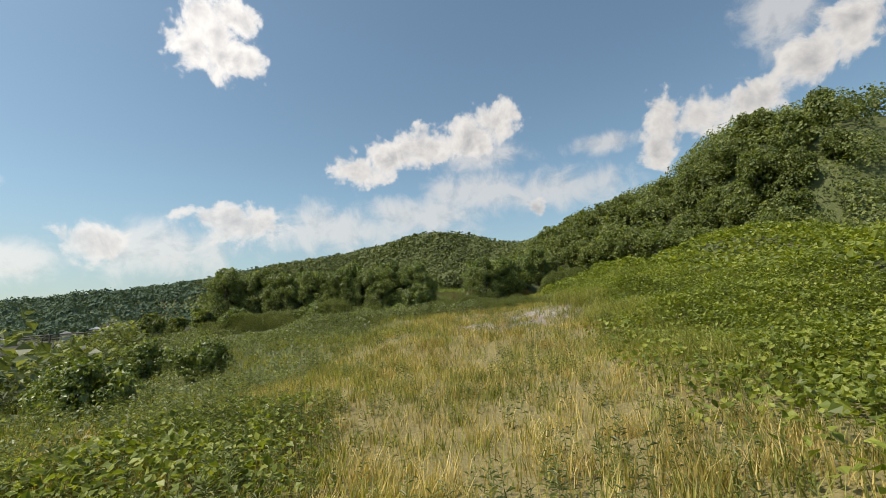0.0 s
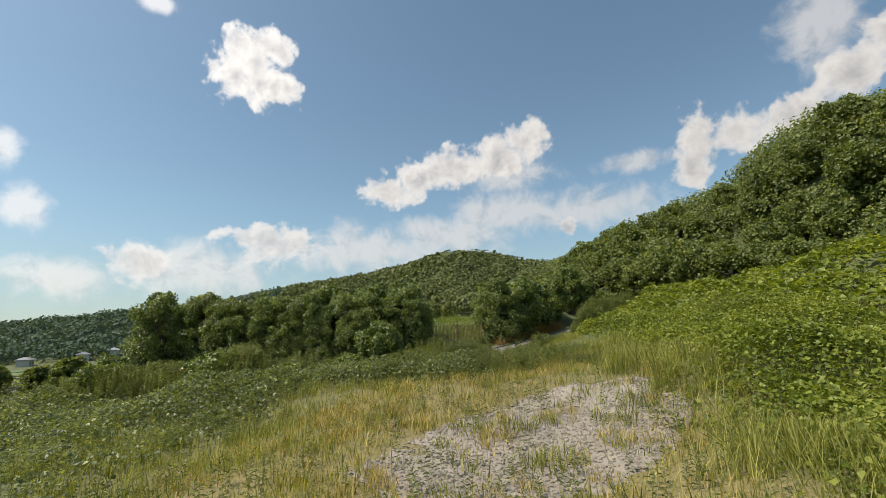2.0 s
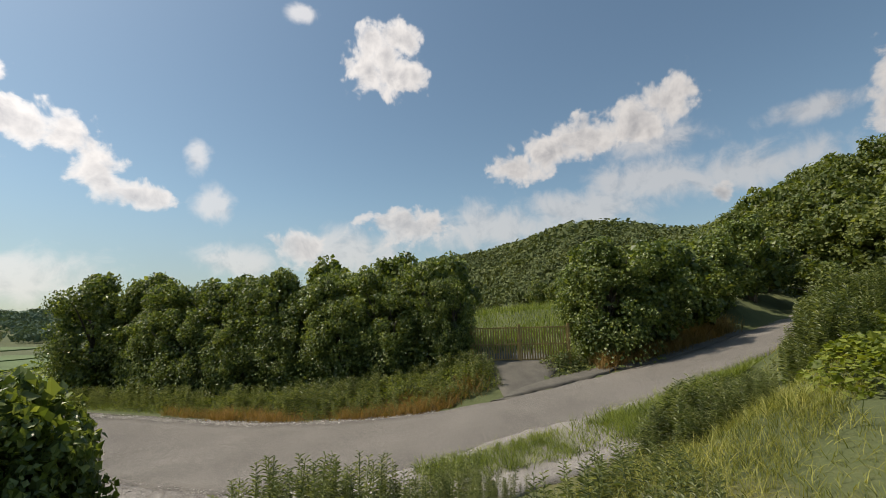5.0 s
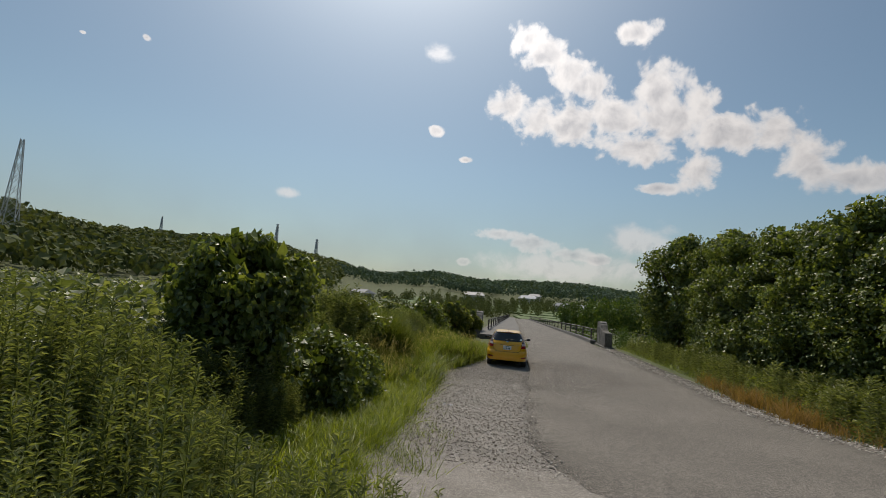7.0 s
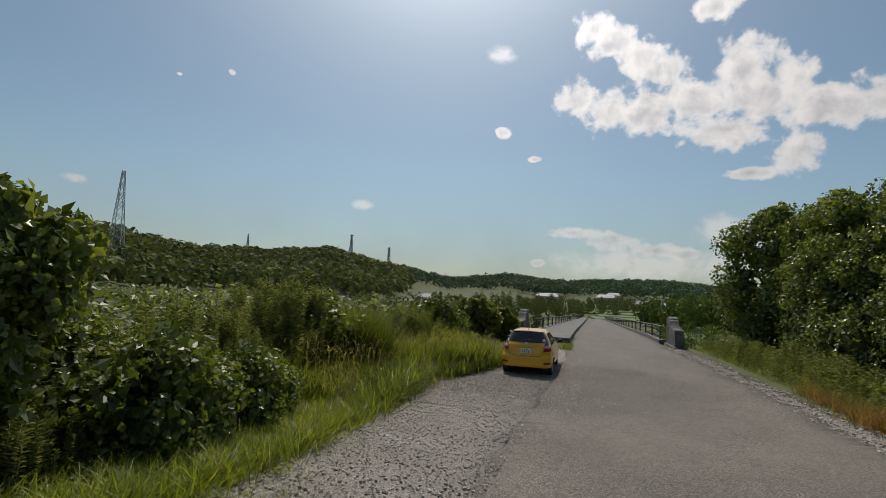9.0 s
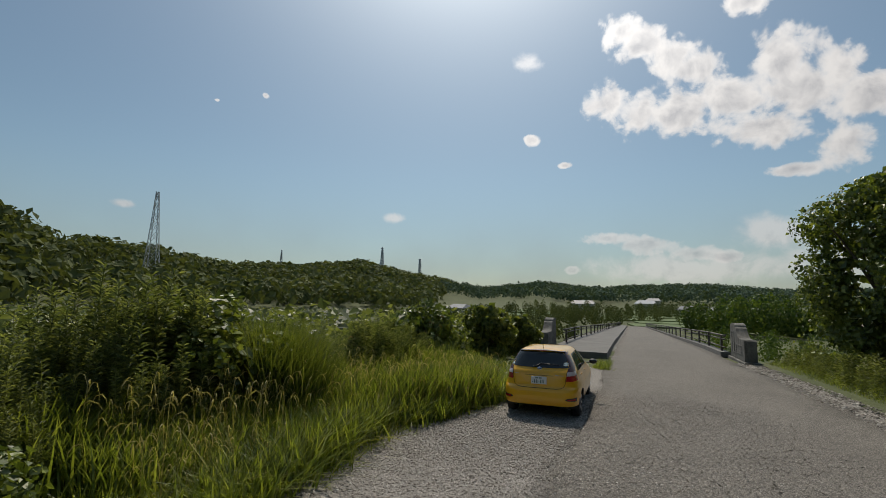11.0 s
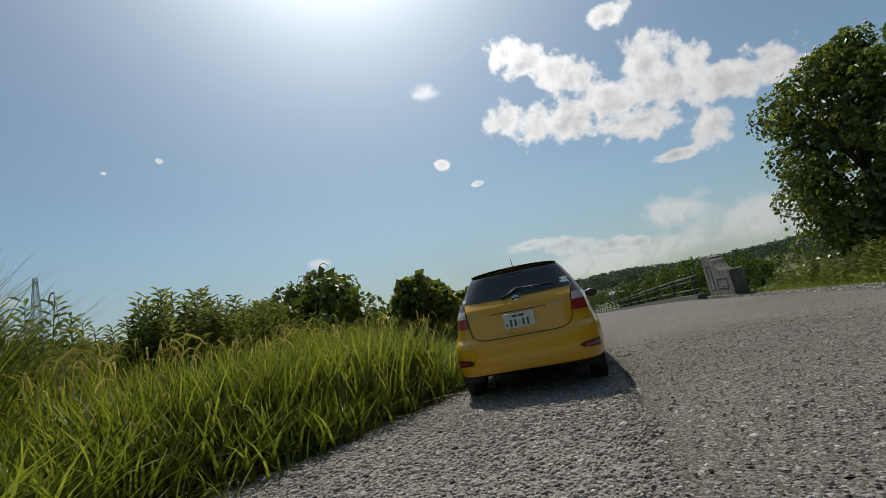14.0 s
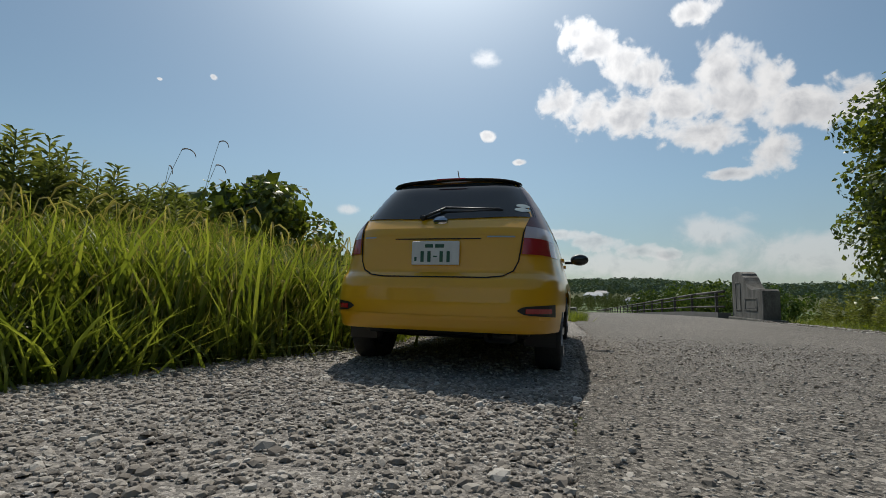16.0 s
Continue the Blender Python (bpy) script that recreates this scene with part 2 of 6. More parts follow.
def leafy(name, dark, mid, light, through=0.35, rough=0.5, patch=0.6, spec=0.35):
    """Leaves: each its own tone, drifts of tone over the plant, light through the blade."""
    m, nt, b = material(name, rough, 0.0, spec)
    g = nt.nodes.new("ShaderNodeNewGeometry")
    big = noise_node(nt, patch, 3.0)
    t = maths(nt, "ADD", maths(nt, "MULTIPLY", g.outputs["Random Per Island"], 0.5), maths(nt, "MULTIPLY", big.outputs["Fac"], 0.55))
    r = ramp_node(nt, [(0.18, dark), (0.5, mid), (0.86, light)])
    nt.links.new(t, r.inputs[0])
    nt.links.new(r.outputs[0], b.inputs["Base Color"])
    tr = nt.nodes.new("ShaderNodeBsdfTranslucent")
    warm = nt.nodes.new("ShaderNodeMix")
    warm.data_type, warm.blend_type = "RGBA", "MULTIPLY"
    warm.inputs[0].default_value, warm.inputs[7].default_value = 1.0, (1.5, 1.45, 0.55, 1)
    nt.links.new(r.outputs[0], warm.inputs[6])
    nt.links.new(warm.outputs[2], tr.inputs[0])
    mix = nt.nodes.new("ShaderNodeMixShader")
    mix.inputs[0].default_value = through
    nt.links.new(b.outputs[0], mix.inputs[1]), nt.links.new(tr.outputs[0], mix.inputs[2])
    nt.links.new(mix.outputs[0], nt.nodes["Material Output"].inputs[0])
    return m


def paint(name, colour, rough=0.35, coat=0.0, metal=0.0, wear=0.04, scale=9.0, spec=0.5):
    m, nt, b = material(name, rough, metal, spec)
    n = noise_node(nt, scale, 5.0)
    lo, hi = [c * (1 - wear * 3) for c in colour], [min(1, c * (1 + wear)) for c in colour]
    r = ramp_node(nt, [(0.3, lo), (0.7, hi)])
    nt.links.new(n.outputs["Fac"], r.inputs[0])
    nt.links.new(r.outputs[0], b.inputs["Base Color"])
    b.inputs["Coat Weight"].default_value, b.inputs["Coat Roughness"].default_value = coat, 0.06
    return m


M = {}
M["kudzu"] = leafy("kudzu_leaf", (0.03, 0.05, 0.012), (0.105, 0.145, 0.033), (0.27, 0.31, 0.09), 0.34, 0.42, 0.7, 0.5)
M["kudzu_bright"] = leafy("kudzu_slope_leaf", (0.055, 0.08, 0.013), (0.155, 0.195, 0.03), (0.30, 0.325, 0.06), 0.38, 0.5, 0.35)
M["tree"] = leafy("tree_leaf", (0.036, 0.056, 0.015), (0.105, 0.138, 0.036), (0.24, 0.262, 0.08), 0.38, 0.5, 0.4)
M["wood_far"] = leafy("hill_leaf", (0.05, 0.068, 0.028), (0.1, 0.122, 0.052), (0.165, 0.182, 0.08), 0.18, 0.8, 0.035, 0.1)
# leaves paler and bluer: the haze of distance is painted into their colour
M["wood_hazed"] = leafy("hazed_leaf", (0.06, 0.092, 0.072), (0.09, 0.13, 0.094), (0.13, 0.172, 0.112), 0.12, 0.9, 0.02, 0.05)
M["bamboo"] = leafy("bamboo_leaf", (0.04, 0.075, 0.015), (0.08, 0.13, 0.03), (0.14, 0.18, 0.05), 0.3, 0.6, 0.1)
M["weed"] = leafy("weed_leaf", (0.042, 0.058, 0.024), (0.12, 0.15, 0.058), (0.28, 0.305, 0.14), 0.38, 0.45, 1.0)
M["grass"] = leafy("grass_blade", (0.045, 0.068, 0.016), (0.145, 0.19, 0.038), (0.31, 0.345, 0.09), 0.45, 0.42, 1.3)
M["dry"] = leafy("dry_grass", (0.12, 0.095, 0.03), (0.37, 0.285, 0.09), (0.64, 0.52, 0.24), 0.32, 0.7, 0.5, 0.2)
M["mixed"] = leafy("mixed_grass", (0.055, 0.075, 0.016), (0.19, 0.205, 0.045), (0.43, 0.4, 0.13), 0.36, 0.6, 0.5, 0.25)
M["rust"] = leafy("rusty_grass", (0.120, 0.090, 0.030), (0.260, 0.165, 0.060), (0.400, 0.250, 0.095), 0.3, 0.8, 0.6, 0.2)
M["lush"] = leafy("lush_grass", (0.08, 0.115, 0.014), (0.2, 0.25, 0.03), (0.36, 0.39, 0.07), 0.5, 0.45, 0.8)
M["straw"] = leafy("straw_head", (0.22, 0.2, 0.09), (0.38, 0.34, 0.17), (0.56, 0.5, 0.3), 0.4, 0.7, 0.9, 0.2)
M["bark"] = rough_surface("bark", [(0.3, (0.05, 0.04, 0.03)), (0.7, (0.16, 0.13, 0.10))], 3.0, 0.95, 40, 0.02, 0.9, 0.0, (1, 1, 0.25))
M["stem"] = rough_surface("stem", [(0.3, (0.10, 0.11, 0.04)), (0.7, (0.20, 0.18, 0.08))], 4.0, 0.8, 50, 0.003)
def speckle(m, cell, low, high):
    """Small stones showing in a surface, each of its own tone."""
    nt = m.node_tree
    b = nt.nodes["Principled BSDF"]
    src = b.inputs["Base Color"].links[0].from_socket
    v = nt.nodes.new("ShaderNodeTexVoronoi")
    v.inputs["Scale"].default_value = cell
    g = nt.nodes.new("ShaderNodeNewGeometry")
    nt.links.new(g.outputs["Position"], v.inputs["Vector"])
    s = nt.nodes.new("ShaderNodeSeparateColor")
    nt.links.new(v.outputs["Color"], s.inputs[0])
    k = nt.nodes.new("ShaderNodeMapRange")
    k.inputs["To Min"].default_value, k.inputs["To Max"].default_value = low, high
    nt.links.new(maths(nt, "MULTIPLY", s.outputs[0], s.outputs[0]), k.inputs["Value"])
    sc = nt.nodes.new("ShaderNodeVectorMath")
    sc.operation = "SCALE"
    nt.links.new(src, sc.inputs[0]), nt.links.new(k.outputs[0], sc.inputs["Scale"])
    nt.links.new(sc.outputs[0], b.inputs["Base Color"])


M["asphalt"] = rough_surface("asphalt", [(0.3, (0.095, 0.086, 0.073)), (0.5, (0.124, 0.113, 0.097)), (0.7, (0.158, 0.144, 0.124))], 0.45, 0.92, 110, 0.01, 0.9)
speckle(M["asphalt"], 80.0, 0.5, 2.5)
M["gravel_bed"] = rough_surface("gravel_bed", [(0.25, (0.15, 0.138, 0.122)), (0.5, (0.215, 0.197, 0.174)), (0.8, (0.30, 0.28, 0.25))], 1.1, 0.95, 45, 0.02, 0.9)
speckle(M["gravel_bed"], 90.0, 0.65, 1.9)
M["stone"], _nt, _b = material("gravel_stone", 0.9)
_g = _nt.nodes.new("ShaderNodeNewGeometry")
_r = ramp_node(_nt, [(0.0, (0.13, 0.113, 0.094)), (0.5, (0.265, 0.235, 0.197)), (0.85, (0.38, 0.35, 0.305)), (1.0, (0.52, 0.49, 0.44))])
_nt.links.new(_g.outputs["Random Per Island"], _r.inputs[0])
_nt.links.new(_r.outputs[0], _b.inputs["Base Color"])
bump(_nt, _b, noise_node(_nt, 220.0).outputs["Fac"], 0.5, 0.002)
M["pale_gravel"] = rough_surface("pale_gravel", [(0.25, (0.15, 0.13, 0.1)), (0.5, (0.25, 0.218, 0.175)), (0.8, (0.38, 0.34, 0.285))], 0.8, 0.95, 24, 0.03, 0.9)
M["soil"] = rough_surface("soil", [(0.2, (0.038, 0.05, 0.016)), (0.5, (0.075, 0.09, 0.03)), (0.8, (0.14, 0.14, 0.055))], 0.35, 0.97, 9.0, 0.04, 0.8)
_nt = M["soil"].node_tree
_b = _nt.nodes["Principled BSDF"]
_g, _v, _l, _k, _m = (_nt.nodes.new(k) for k in ("ShaderNodeNewGeometry", "ShaderNodeVectorMath", "ShaderNodeVectorMath", "ShaderNodeMapRange", "ShaderNodeMix"))
_v.operation, _l.operation, _m.data_type = "MULTIPLY_ADD", "LENGTH", "RGBA"
_v.inputs[1].default_value, _v.inputs[2].default_value = (1 / 25, 1 / 8, 0), (26 / 25, 16 / 8, 0)
_k.inputs["From Min"].default_value, _k.inputs["From Max"].default_value = 1.25, 0.7
_nt.links.new(_g.outputs["Position"], _v.inputs[0]), _nt.links.new(_v.outputs[0], _l.inputs[0])
_n = noise_node(_nt, 0.9, 5.0)
_nt.links.new(maths(_nt, "ADD", _l.outputs["Value"], maths(_nt, "SUBTRACT", _n.outputs["Fac"], 0.5)), _k.inputs["Value"])
_t = ramp_node(_nt, [(0.3, (0.10, 0.088, 0.032)), (0.7, (0.23, 0.19, 0.078))])
_nt.links.new(noise_node(_nt, 14.0, 6.0).outputs["Fac"], _t.inputs[0])
_nt.links.new(_k.outputs[0], _m.inputs[0]), _nt.links.new(_b.inputs["Base Color"].links[0].from_socket, _m.inputs[6]), _nt.links.new(_t.outputs[0], _m.inputs[7])
_nt.links.new(_m.outputs[2], _b.inputs["Base Color"])
M["reed"] = leafy("reed_blade", (0.05, 0.075, 0.015), (0.11, 0.145, 0.03), (0.21, 0.235, 0.065), 0.35, 0.5, 0.8)
M["field"] = rough_surface("rice_field", [(0.2, (0.06, 0.095, 0.026)), (0.5, (0.085, 0.13, 0.036)), (0.8, (0.125, 0.17, 0.05))], 0.05, 0.9, 3.0, 0.05, 0.7)
M["concrete"] = rough_surface("weathered_concrete", [(0.3, (0.04, 0.038, 0.033)), (0.48, (0.12, 0.115, 0.102)), (0.7, (0.24, 0.23, 0.205))], 3.2, 0.92, 28, 0.01, 0.8, 0.0, (1, 1, 0.3))
M["rail"] = rough_surface("rail_steel", [(0.25, (0.04, 0.035, 0.03)), (0.6, (0.08, 0.072, 0.063)), (0.85, (0.16, 0.148, 0.135))], 1.5, 0.6, 30, 0.002, 0.3, 0.2)
M["gate"] = paint("gate_paint", (0.27, 0.185, 0.06), 0.6, 0, 0, 0.12, 3.0)
M["galv"] = rough_surface("galvanised", [(0.3, (0.32, 0.34, 0.36)), (0.7, (0.52, 0.54, 0.56))], 0.5, 0.5, 20, 0.002, 0.2, 0.3)
M["white_wall"] = rough_surface("house_plaster", [(0.3, (0.36, 0.355, 0.33)), (0.7, (0.55, 0.54, 0.51))], 0.4, 0.9, 6.0, 0.01, 0.3)
M["tile_roof"] = rough_surface("roof_tile", [(0.3, (0.13, 0.14, 0.15)), (0.7, (0.26, 0.27, 0.29))], 0.3, 0.6, 4.0, 0.04, 0.6)
M["pale_roof"] = rough_surface("pale_roof", [(0.3, (0.30, 0.315, 0.34)), (0.7, (0.46, 0.475, 0.50))], 0.2, 0.5, 3.0, 0.02, 0.3)
M["window"], _, _b = material("dark_window", 0.1)
_b.inputs["Base Color"].default_value = (0.03, 0.04, 0.05, 1)
M["yellow"] = paint("yellow_car_paint", (0.82, 0.42, 0.013), 0.3, 0.7, 0.0, 0.02, 2.0)
M["black"] = paint("black_plastic", (0.022, 0.022, 0.024), 0.45, 0, 0, 0.1)
M["seam"] = paint("dark_gap", (0.015, 0.012, 0.008), 0.8)
M["rubber"] = paint("tyre_rubber", (0.025, 0.025, 0.025), 0.85, 0, 0, 0.15, 30)
M["alloy"] = paint("alloy_wheel", (0.45, 0.46, 0.48), 0.35, 0, 0.8)
M["chrome"] = paint("chrome", (0.62, 0.63, 0.65), 0.16, 0, 1.0, 0.02)
M["car_glass"], _, _b = material("tinted_car_glass", 0.05, 0.0, 0.6)
_b.inputs["Base Color"].default_value = (0.018, 0.024, 0.026, 1)
M["lamp_red"] = paint("tail_lamp_red", (0.42, 0.02, 0.03), 0.15, 0.6)
M["lamp_clear"] = paint("lamp_clear", (0.66, 0.56, 0.56), 0.15, 0.5)
M["pillar_red"] = paint("dark_red_pillar", (0.06, 0.012, 0.014), 0.3, 0.0)
M["plate"] = paint("plate_white", (0.70, 0.72, 0.70), 0.4)
M["plate_green"] = paint("plate_green", (0.03, 0.11, 0.07), 0.5)
M["sticker"] = paint("sticker", (0.55, 0.66, 0.66), 0.5)
M["litter"] = paint("litter_pink", (0.62, 0.42, 0.46), 0.5, 0, 0, 0.15)
M["paper"] = paint("litter_white", (0.75, 0.74, 0.72), 0.6, 0, 0, 0.08)
M["track"] = rough_surface("track_ground", [(0.25, (0.06, 0.055, 0.045)), (0.5, (0.10, 0.092, 0.075)), (0.8, (0.165, 0.15, 0.12))], 1.3, 0.95, 30, 0.02, 0.8)
M["kerb"] = rough_surface("kerb_concrete", [(0.25, (0.10, 0.096, 0.088)), (0.6, (0.17, 0.163, 0.15)), (0.85, (0.25, 0.242, 0.225))], 0.8, 0.92, 50, 0.005, 0.5)
M["white_rail"] = paint("white_guard_rail", (0.7, 0.71, 0.72), 0.5)


# ---- mesh helpers ----
rng = np.random.default_rng(7)


def mesh_from(name, verts, tris, mats, index=None, smooth=False):
    """One mesh from arrays of corners and triangles."""
    me = bpy.data.meshes.new(name)
    verts, tris = np.asarray(verts, np.float32), np.asarray(tris, np.int32)
    me.vertices.add(len(verts))
    me.vertices.foreach_set("co", verts.ravel())
    me.loops.add(tris.size)
    me.loops.foreach_set("vertex_index", tris.ravel())
    me.polygons.add(len(tris))
    me.polygons.foreach_set("loop_start", np.arange(0, tris.size, 3, dtype=np.int32))
    me.polygons.foreach_set("loop_total", np.full(len(tris), 3, np.int32))
    for m in mats:
        me.materials.append(m)
    if index is not None:
        me.polygons.foreach_set("material_index", np.asarray(index, np.int32))
    me.polygons.foreach_set("use_smooth", np.full(len(tris), smooth))
    me.update(calc_edges=True)
    return me


class Soup:
    """Gathers many small pieces into one mesh."""

    def __init__(self):
        self.v, self.t, self.m, self.n = [], [], [], 0

    def add(self, v, t, m=0):
        v, t = np.asarray(v, float).reshape(-1, 3), np.asarray(t, int).reshape(-1, 3)
        self.v.append(v), self.t.append(t + self.n), self.m.append(np.full(len(t), m))
        self.n += len(v)

    def stamp(self, v, t, mats, places, m=0):
        """The piece (v, t) once for each 3 x 3 matrix and place."""
        v, t = np.asarray(v, float), np.asarray(t, int)
        k = len(places)
        if k == 0:
            return
        w = np.einsum("kij,nj->kni", mats, v) + np.asarray(places)[:, None, :]
        idx = t[None] + (np.arange(k) * len(v))[:, None, None]
        self.add(w.reshape(-1, 3), idx.reshape(-1, 3), m)

    def mesh(self, name, mats, smooth=False):
        return mesh_from(name, np.concatenate(self.v), np.concatenate(self.t), mats, np.concatenate(self.m), smooth)


def spin(k, scale, lean=0.0, r=None):
    """Random turns about z with a lean, times scale (k or k x 3)."""
    r = r or rng
    a, l, d = r.uniform(0, 2 * np.pi, k), np.abs(r.normal(0, 1, k)) * lean, r.uniform(0, 2 * np.pi, k)
    ca, sa = np.cos(a), np.sin(a)
    z = np.zeros((k, 3, 3))
    z[:, 0, 0], z[:, 0, 1], z[:, 1, 0], z[:, 1, 1], z[:, 2, 2] = ca, -sa, sa, ca, 1
    ax, ay = np.cos(d), np.sin(d)
    c, s = np.cos(l), np.sin(l)
    b = np.zeros((k, 3, 3))
    b[:, 0, 0], b[:, 0, 1], b[:, 0, 2] = c + ax * ax * (1 - c), ax * ay * (1 - c), ay * s
    b[:, 1, 0], b[:, 1, 1], b[:, 1, 2] = ax * ay * (1 - c), c + ay * ay * (1 - c), -ax * s
    b[:, 2, 0], b[:, 2, 1], b[:, 2, 2] = -ay * s, ax * s, c
    scale = np.asarray(scale, float)
    if scale.ndim == 1:
        scale = np.repeat(scale[:, None], 3, 1)
    return (b @ z) * scale[:, None, :]


def facing(normals, scale, r=None):
    """Frames whose z is the given normal, turned about it at random."""
    r = r or rng
    n = normals / (np.linalg.norm(normals, axis=1, keepdims=True) + 1e-9)
    ref = np.where(np.abs(n[:, 2:3]) < 0.95, np.array([[0, 0, 1.0]]), np.array([[1.0, 0, 0]]))
    x = np.cross(ref, n)
    x /= np.linalg.norm(x, axis=1, keepdims=True) + 1e-9
    y = np.cross(n, x)
    a = r.uniform(0, 2 * np.pi, len(n))[:, None]
    x, y = x * np.cos(a) + y * np.sin(a), y * np.cos(a) - x * np.sin(a)
    return np.stack([x, y, n], 2) * np.asarray(scale, float)[:, None, None]


LEAF_V = np.array([(0, 0, 0), (0.42, 0.42, 0.10), (0, 1, -0.06), (-0.42, 0.42, 0.10)], float)
LEAF_T = np.array([(0, 1, 2), (0, 2, 3)])


def part(name, bm, mat, parent, label="", smooth=False):
    """A bmesh as one mesh object under a thing or under a part."""
    me = bpy.data.meshes.new(name)
    bm.to_mesh(me)
    bm.free()
    for f in me.polygons:
        f.use_smooth = smooth
    me.materials.append(mat)
    ob = new(name, me)
    ob.parent = parent
    return tagged(ob, label)


def part_mesh(name, me, parent, label=""):
    ob = new(name, me)
    ob.parent = parent
    return tagged(ob, label)


def thing(name, place, label, category, group="", kind="", turn=0.0):
    ob = new(name)
    ob.matrix_basis = pose(*place, 0, 0, turn)
    ob.empty_display_size = 0.2
    return tagged(ob, label, category, group, kind)


def box(bm, x0, x1, y0, y1, z0, z1, bevel=0.0):
    r = bmesh.ops.create_cube(bm, size=1.0)
    vs = r["verts"]
    for v in vs:
        v.co = Vector(((x0 + x1) / 2 + v.co.x * (x1 - x0), (y0 + y1) / 2 + v.co.y * (y1 - y0), (z0 + z1) / 2 + v.co.z * (z1 - z0)))
    if bevel:
        es = list({e for v in vs for e in v.link_edges})
        bmesh.ops.bevel(bm, geom=es, offset=bevel, segments=2, affect="EDGES", profile=0.5)
    return bm


def beam(bm, a, b, w, h=None, sides=4):
    """A bar from a to b."""
    a, b = Vector(a), Vector(b)
    d = b - a
    r = bmesh.ops.create_cone(bm, cap_ends=True, segments=sides, radius1=w / 2 * (1.414 if sides == 4 else 1), radius2=(h or w) / 2 * (1.414 if sides == 4 else 1), depth=d.length)
    q = d.to_track_quat("Z", "Y").to_matrix().to_4x4()
    m = Matrix.Translation((a + b) / 2) @ q @ Matrix.Rotation(math.pi / 4 if sides == 4 else 0, 4, "Z")
    bmesh.ops.transform(bm, matrix=m, verts=r["verts"])
    return bm


# ---- the road: stations of left edge, right edge and height ----
STATIONS = [
    (2.0, 125.0, 6.6, 125.0, -3.3), (1.7, 80.0, 6.3, 80.0, -1.9), (1.4, 40.0, 6.2, 40.0, -0.65), (1.2, 22.0, 6.1, 22.0, -0.08),
    (1.1, 14.0, 6.1, 14.0, 0.06), (1.0, 6.0, 6.5, 8.0, 0.08), (0.9, 0.0, 6.8, 2.0, 0.08), (0.7, -5.0, 7.0, -3.0, 0.10),
    (0.5, -9.0, 7.3, -6.0, 0.20), (0.8, -12.2, 7.7, -9.0, 0.42), (2.0, -14.4, 8.2, -11.5, 0.68), (4.2, -16.4, 9.0, -13.3, 0.95),
    (6.0, -18.2, 10.2, -14.8, 1.15), (8.0, -19.9, 12.5, -17.2, 1.55), (11.0, -22.2, 16.0, -20.6, 2.1), (20.0, -28.2, 24.0, -26.0, 3.2), (36.0, -38.0, 39.0, -35.0, 5.2),
]


def road_samples(n=14):
    s = np.array(STATIONS)
    out = []
    for i in range(len(s) - 1):
        p0, p1, p2, p3 = s[max(i - 1, 0)], s[i], s[i + 1], s[min(i + 2, len(s) - 1)]
        for k in range(n):
            t = k / n
            out.append(0.5 * ((2 * p1) + (p2 - p0) * t + (2 * p0 - 5 * p1 + 4 * p2 - p3) * t**2 + (3 * p1 - p0 - 3 * p2 + p3) * t**3))
    out.append(s[-1])
    return np.array(out)


ROAD = road_samples()
ROAD_MID = np.stack([(ROAD[:, 0] + ROAD[:, 2]) / 2, (ROAD[:, 1] + ROAD[:, 3]) / 2], 1)
ROAD_HALF = np.hypot(ROAD[:, 2] - ROAD[:, 0], ROAD[:, 3] - ROAD[:, 1]) / 2


def road_near(x, y, strips=None):
    """Distance outside the road's edge and the road's height there."""
    strips = ROAD if strips is None else strips
    x, y = np.asarray(x, float), np.asarray(y, float)
    full = np.stack([x.ravel(), y.ravel()], 1)
    lo, hi = np.minimum(strips[:, 0:2].min(0), strips[:, 2:4].min(0)) - 6, np.maximum(strips[:, 0:2].max(0), strips[:, 2:4].max(0)) + 6
    close = np.flatnonzero(((full > lo) & (full < hi)).all(1))
    far_d, far_z = np.full(len(full), 99.0), np.zeros(len(full))
    flat = full[close]
    dist, z = np.empty(len(flat)), np.empty(len(flat))
    a, b = strips[:, 0:2], strips[:, 2:4]
    ab = b - a
    for i in range(0, len(flat), 20000):
        p = flat[i : i + 20000]
        u = np.clip((((p[:, None] - a) * ab).sum(2)) / (ab**2).sum(1), 0, 1)
        q = a + ab * u[..., None]
        d = np.hypot(p[:, None, 0] - q[..., 0], p[:, None, 1] - q[..., 1])
        j = d.argmin(1)
        dist[i : i + 20000], z[i : i + 20000] = d[np.arange(len(p)), j], strips[j, 4]
    far_d[close], far_z[close] = dist, z
    return far_d.reshape(x.shape), far_z.reshape(x.shape)


def densify(s, n):
    t = np.linspace(0, len(s) - 1, n)
    return np.stack([np.interp(t, np.arange(len(s)), s[:, k]) for k in range(s.shape[1])], 1)


# gravel lay-by on the road's west side, and a thin shoulder on the east
_lay = np.array([(-0.6, 9.0, 1.15, 9.0, 0.05), (-0.9, 4.0, 1.1, 4.0, 0.07), (-1.3, 1.0, 1.1, 1.0, 0.07), (-2.0, -0.8, 1.0, -0.8, 0.07), (-3.0, -2.6, 0.9, -2.6, 0.075), (-3.1, -5.0, 0.8, -5.0, 0.09), (-3.2, -7.5, 0.65, -7.5, 0.14), (-3.4, -10.0, 0.75, -10.4, 0.27), (-3.0, -12.8, 1.3, -12.6, 0.48), (-1.2, -15.6, 2.6, -14.6, 0.8), (2.0, -18.3, 4.6, -16.2, 1.1), (5.0, -20.4, 6.6, -18.3, 1.38), (8.0, -22.4, 8.6, -20.0, 1.7)])


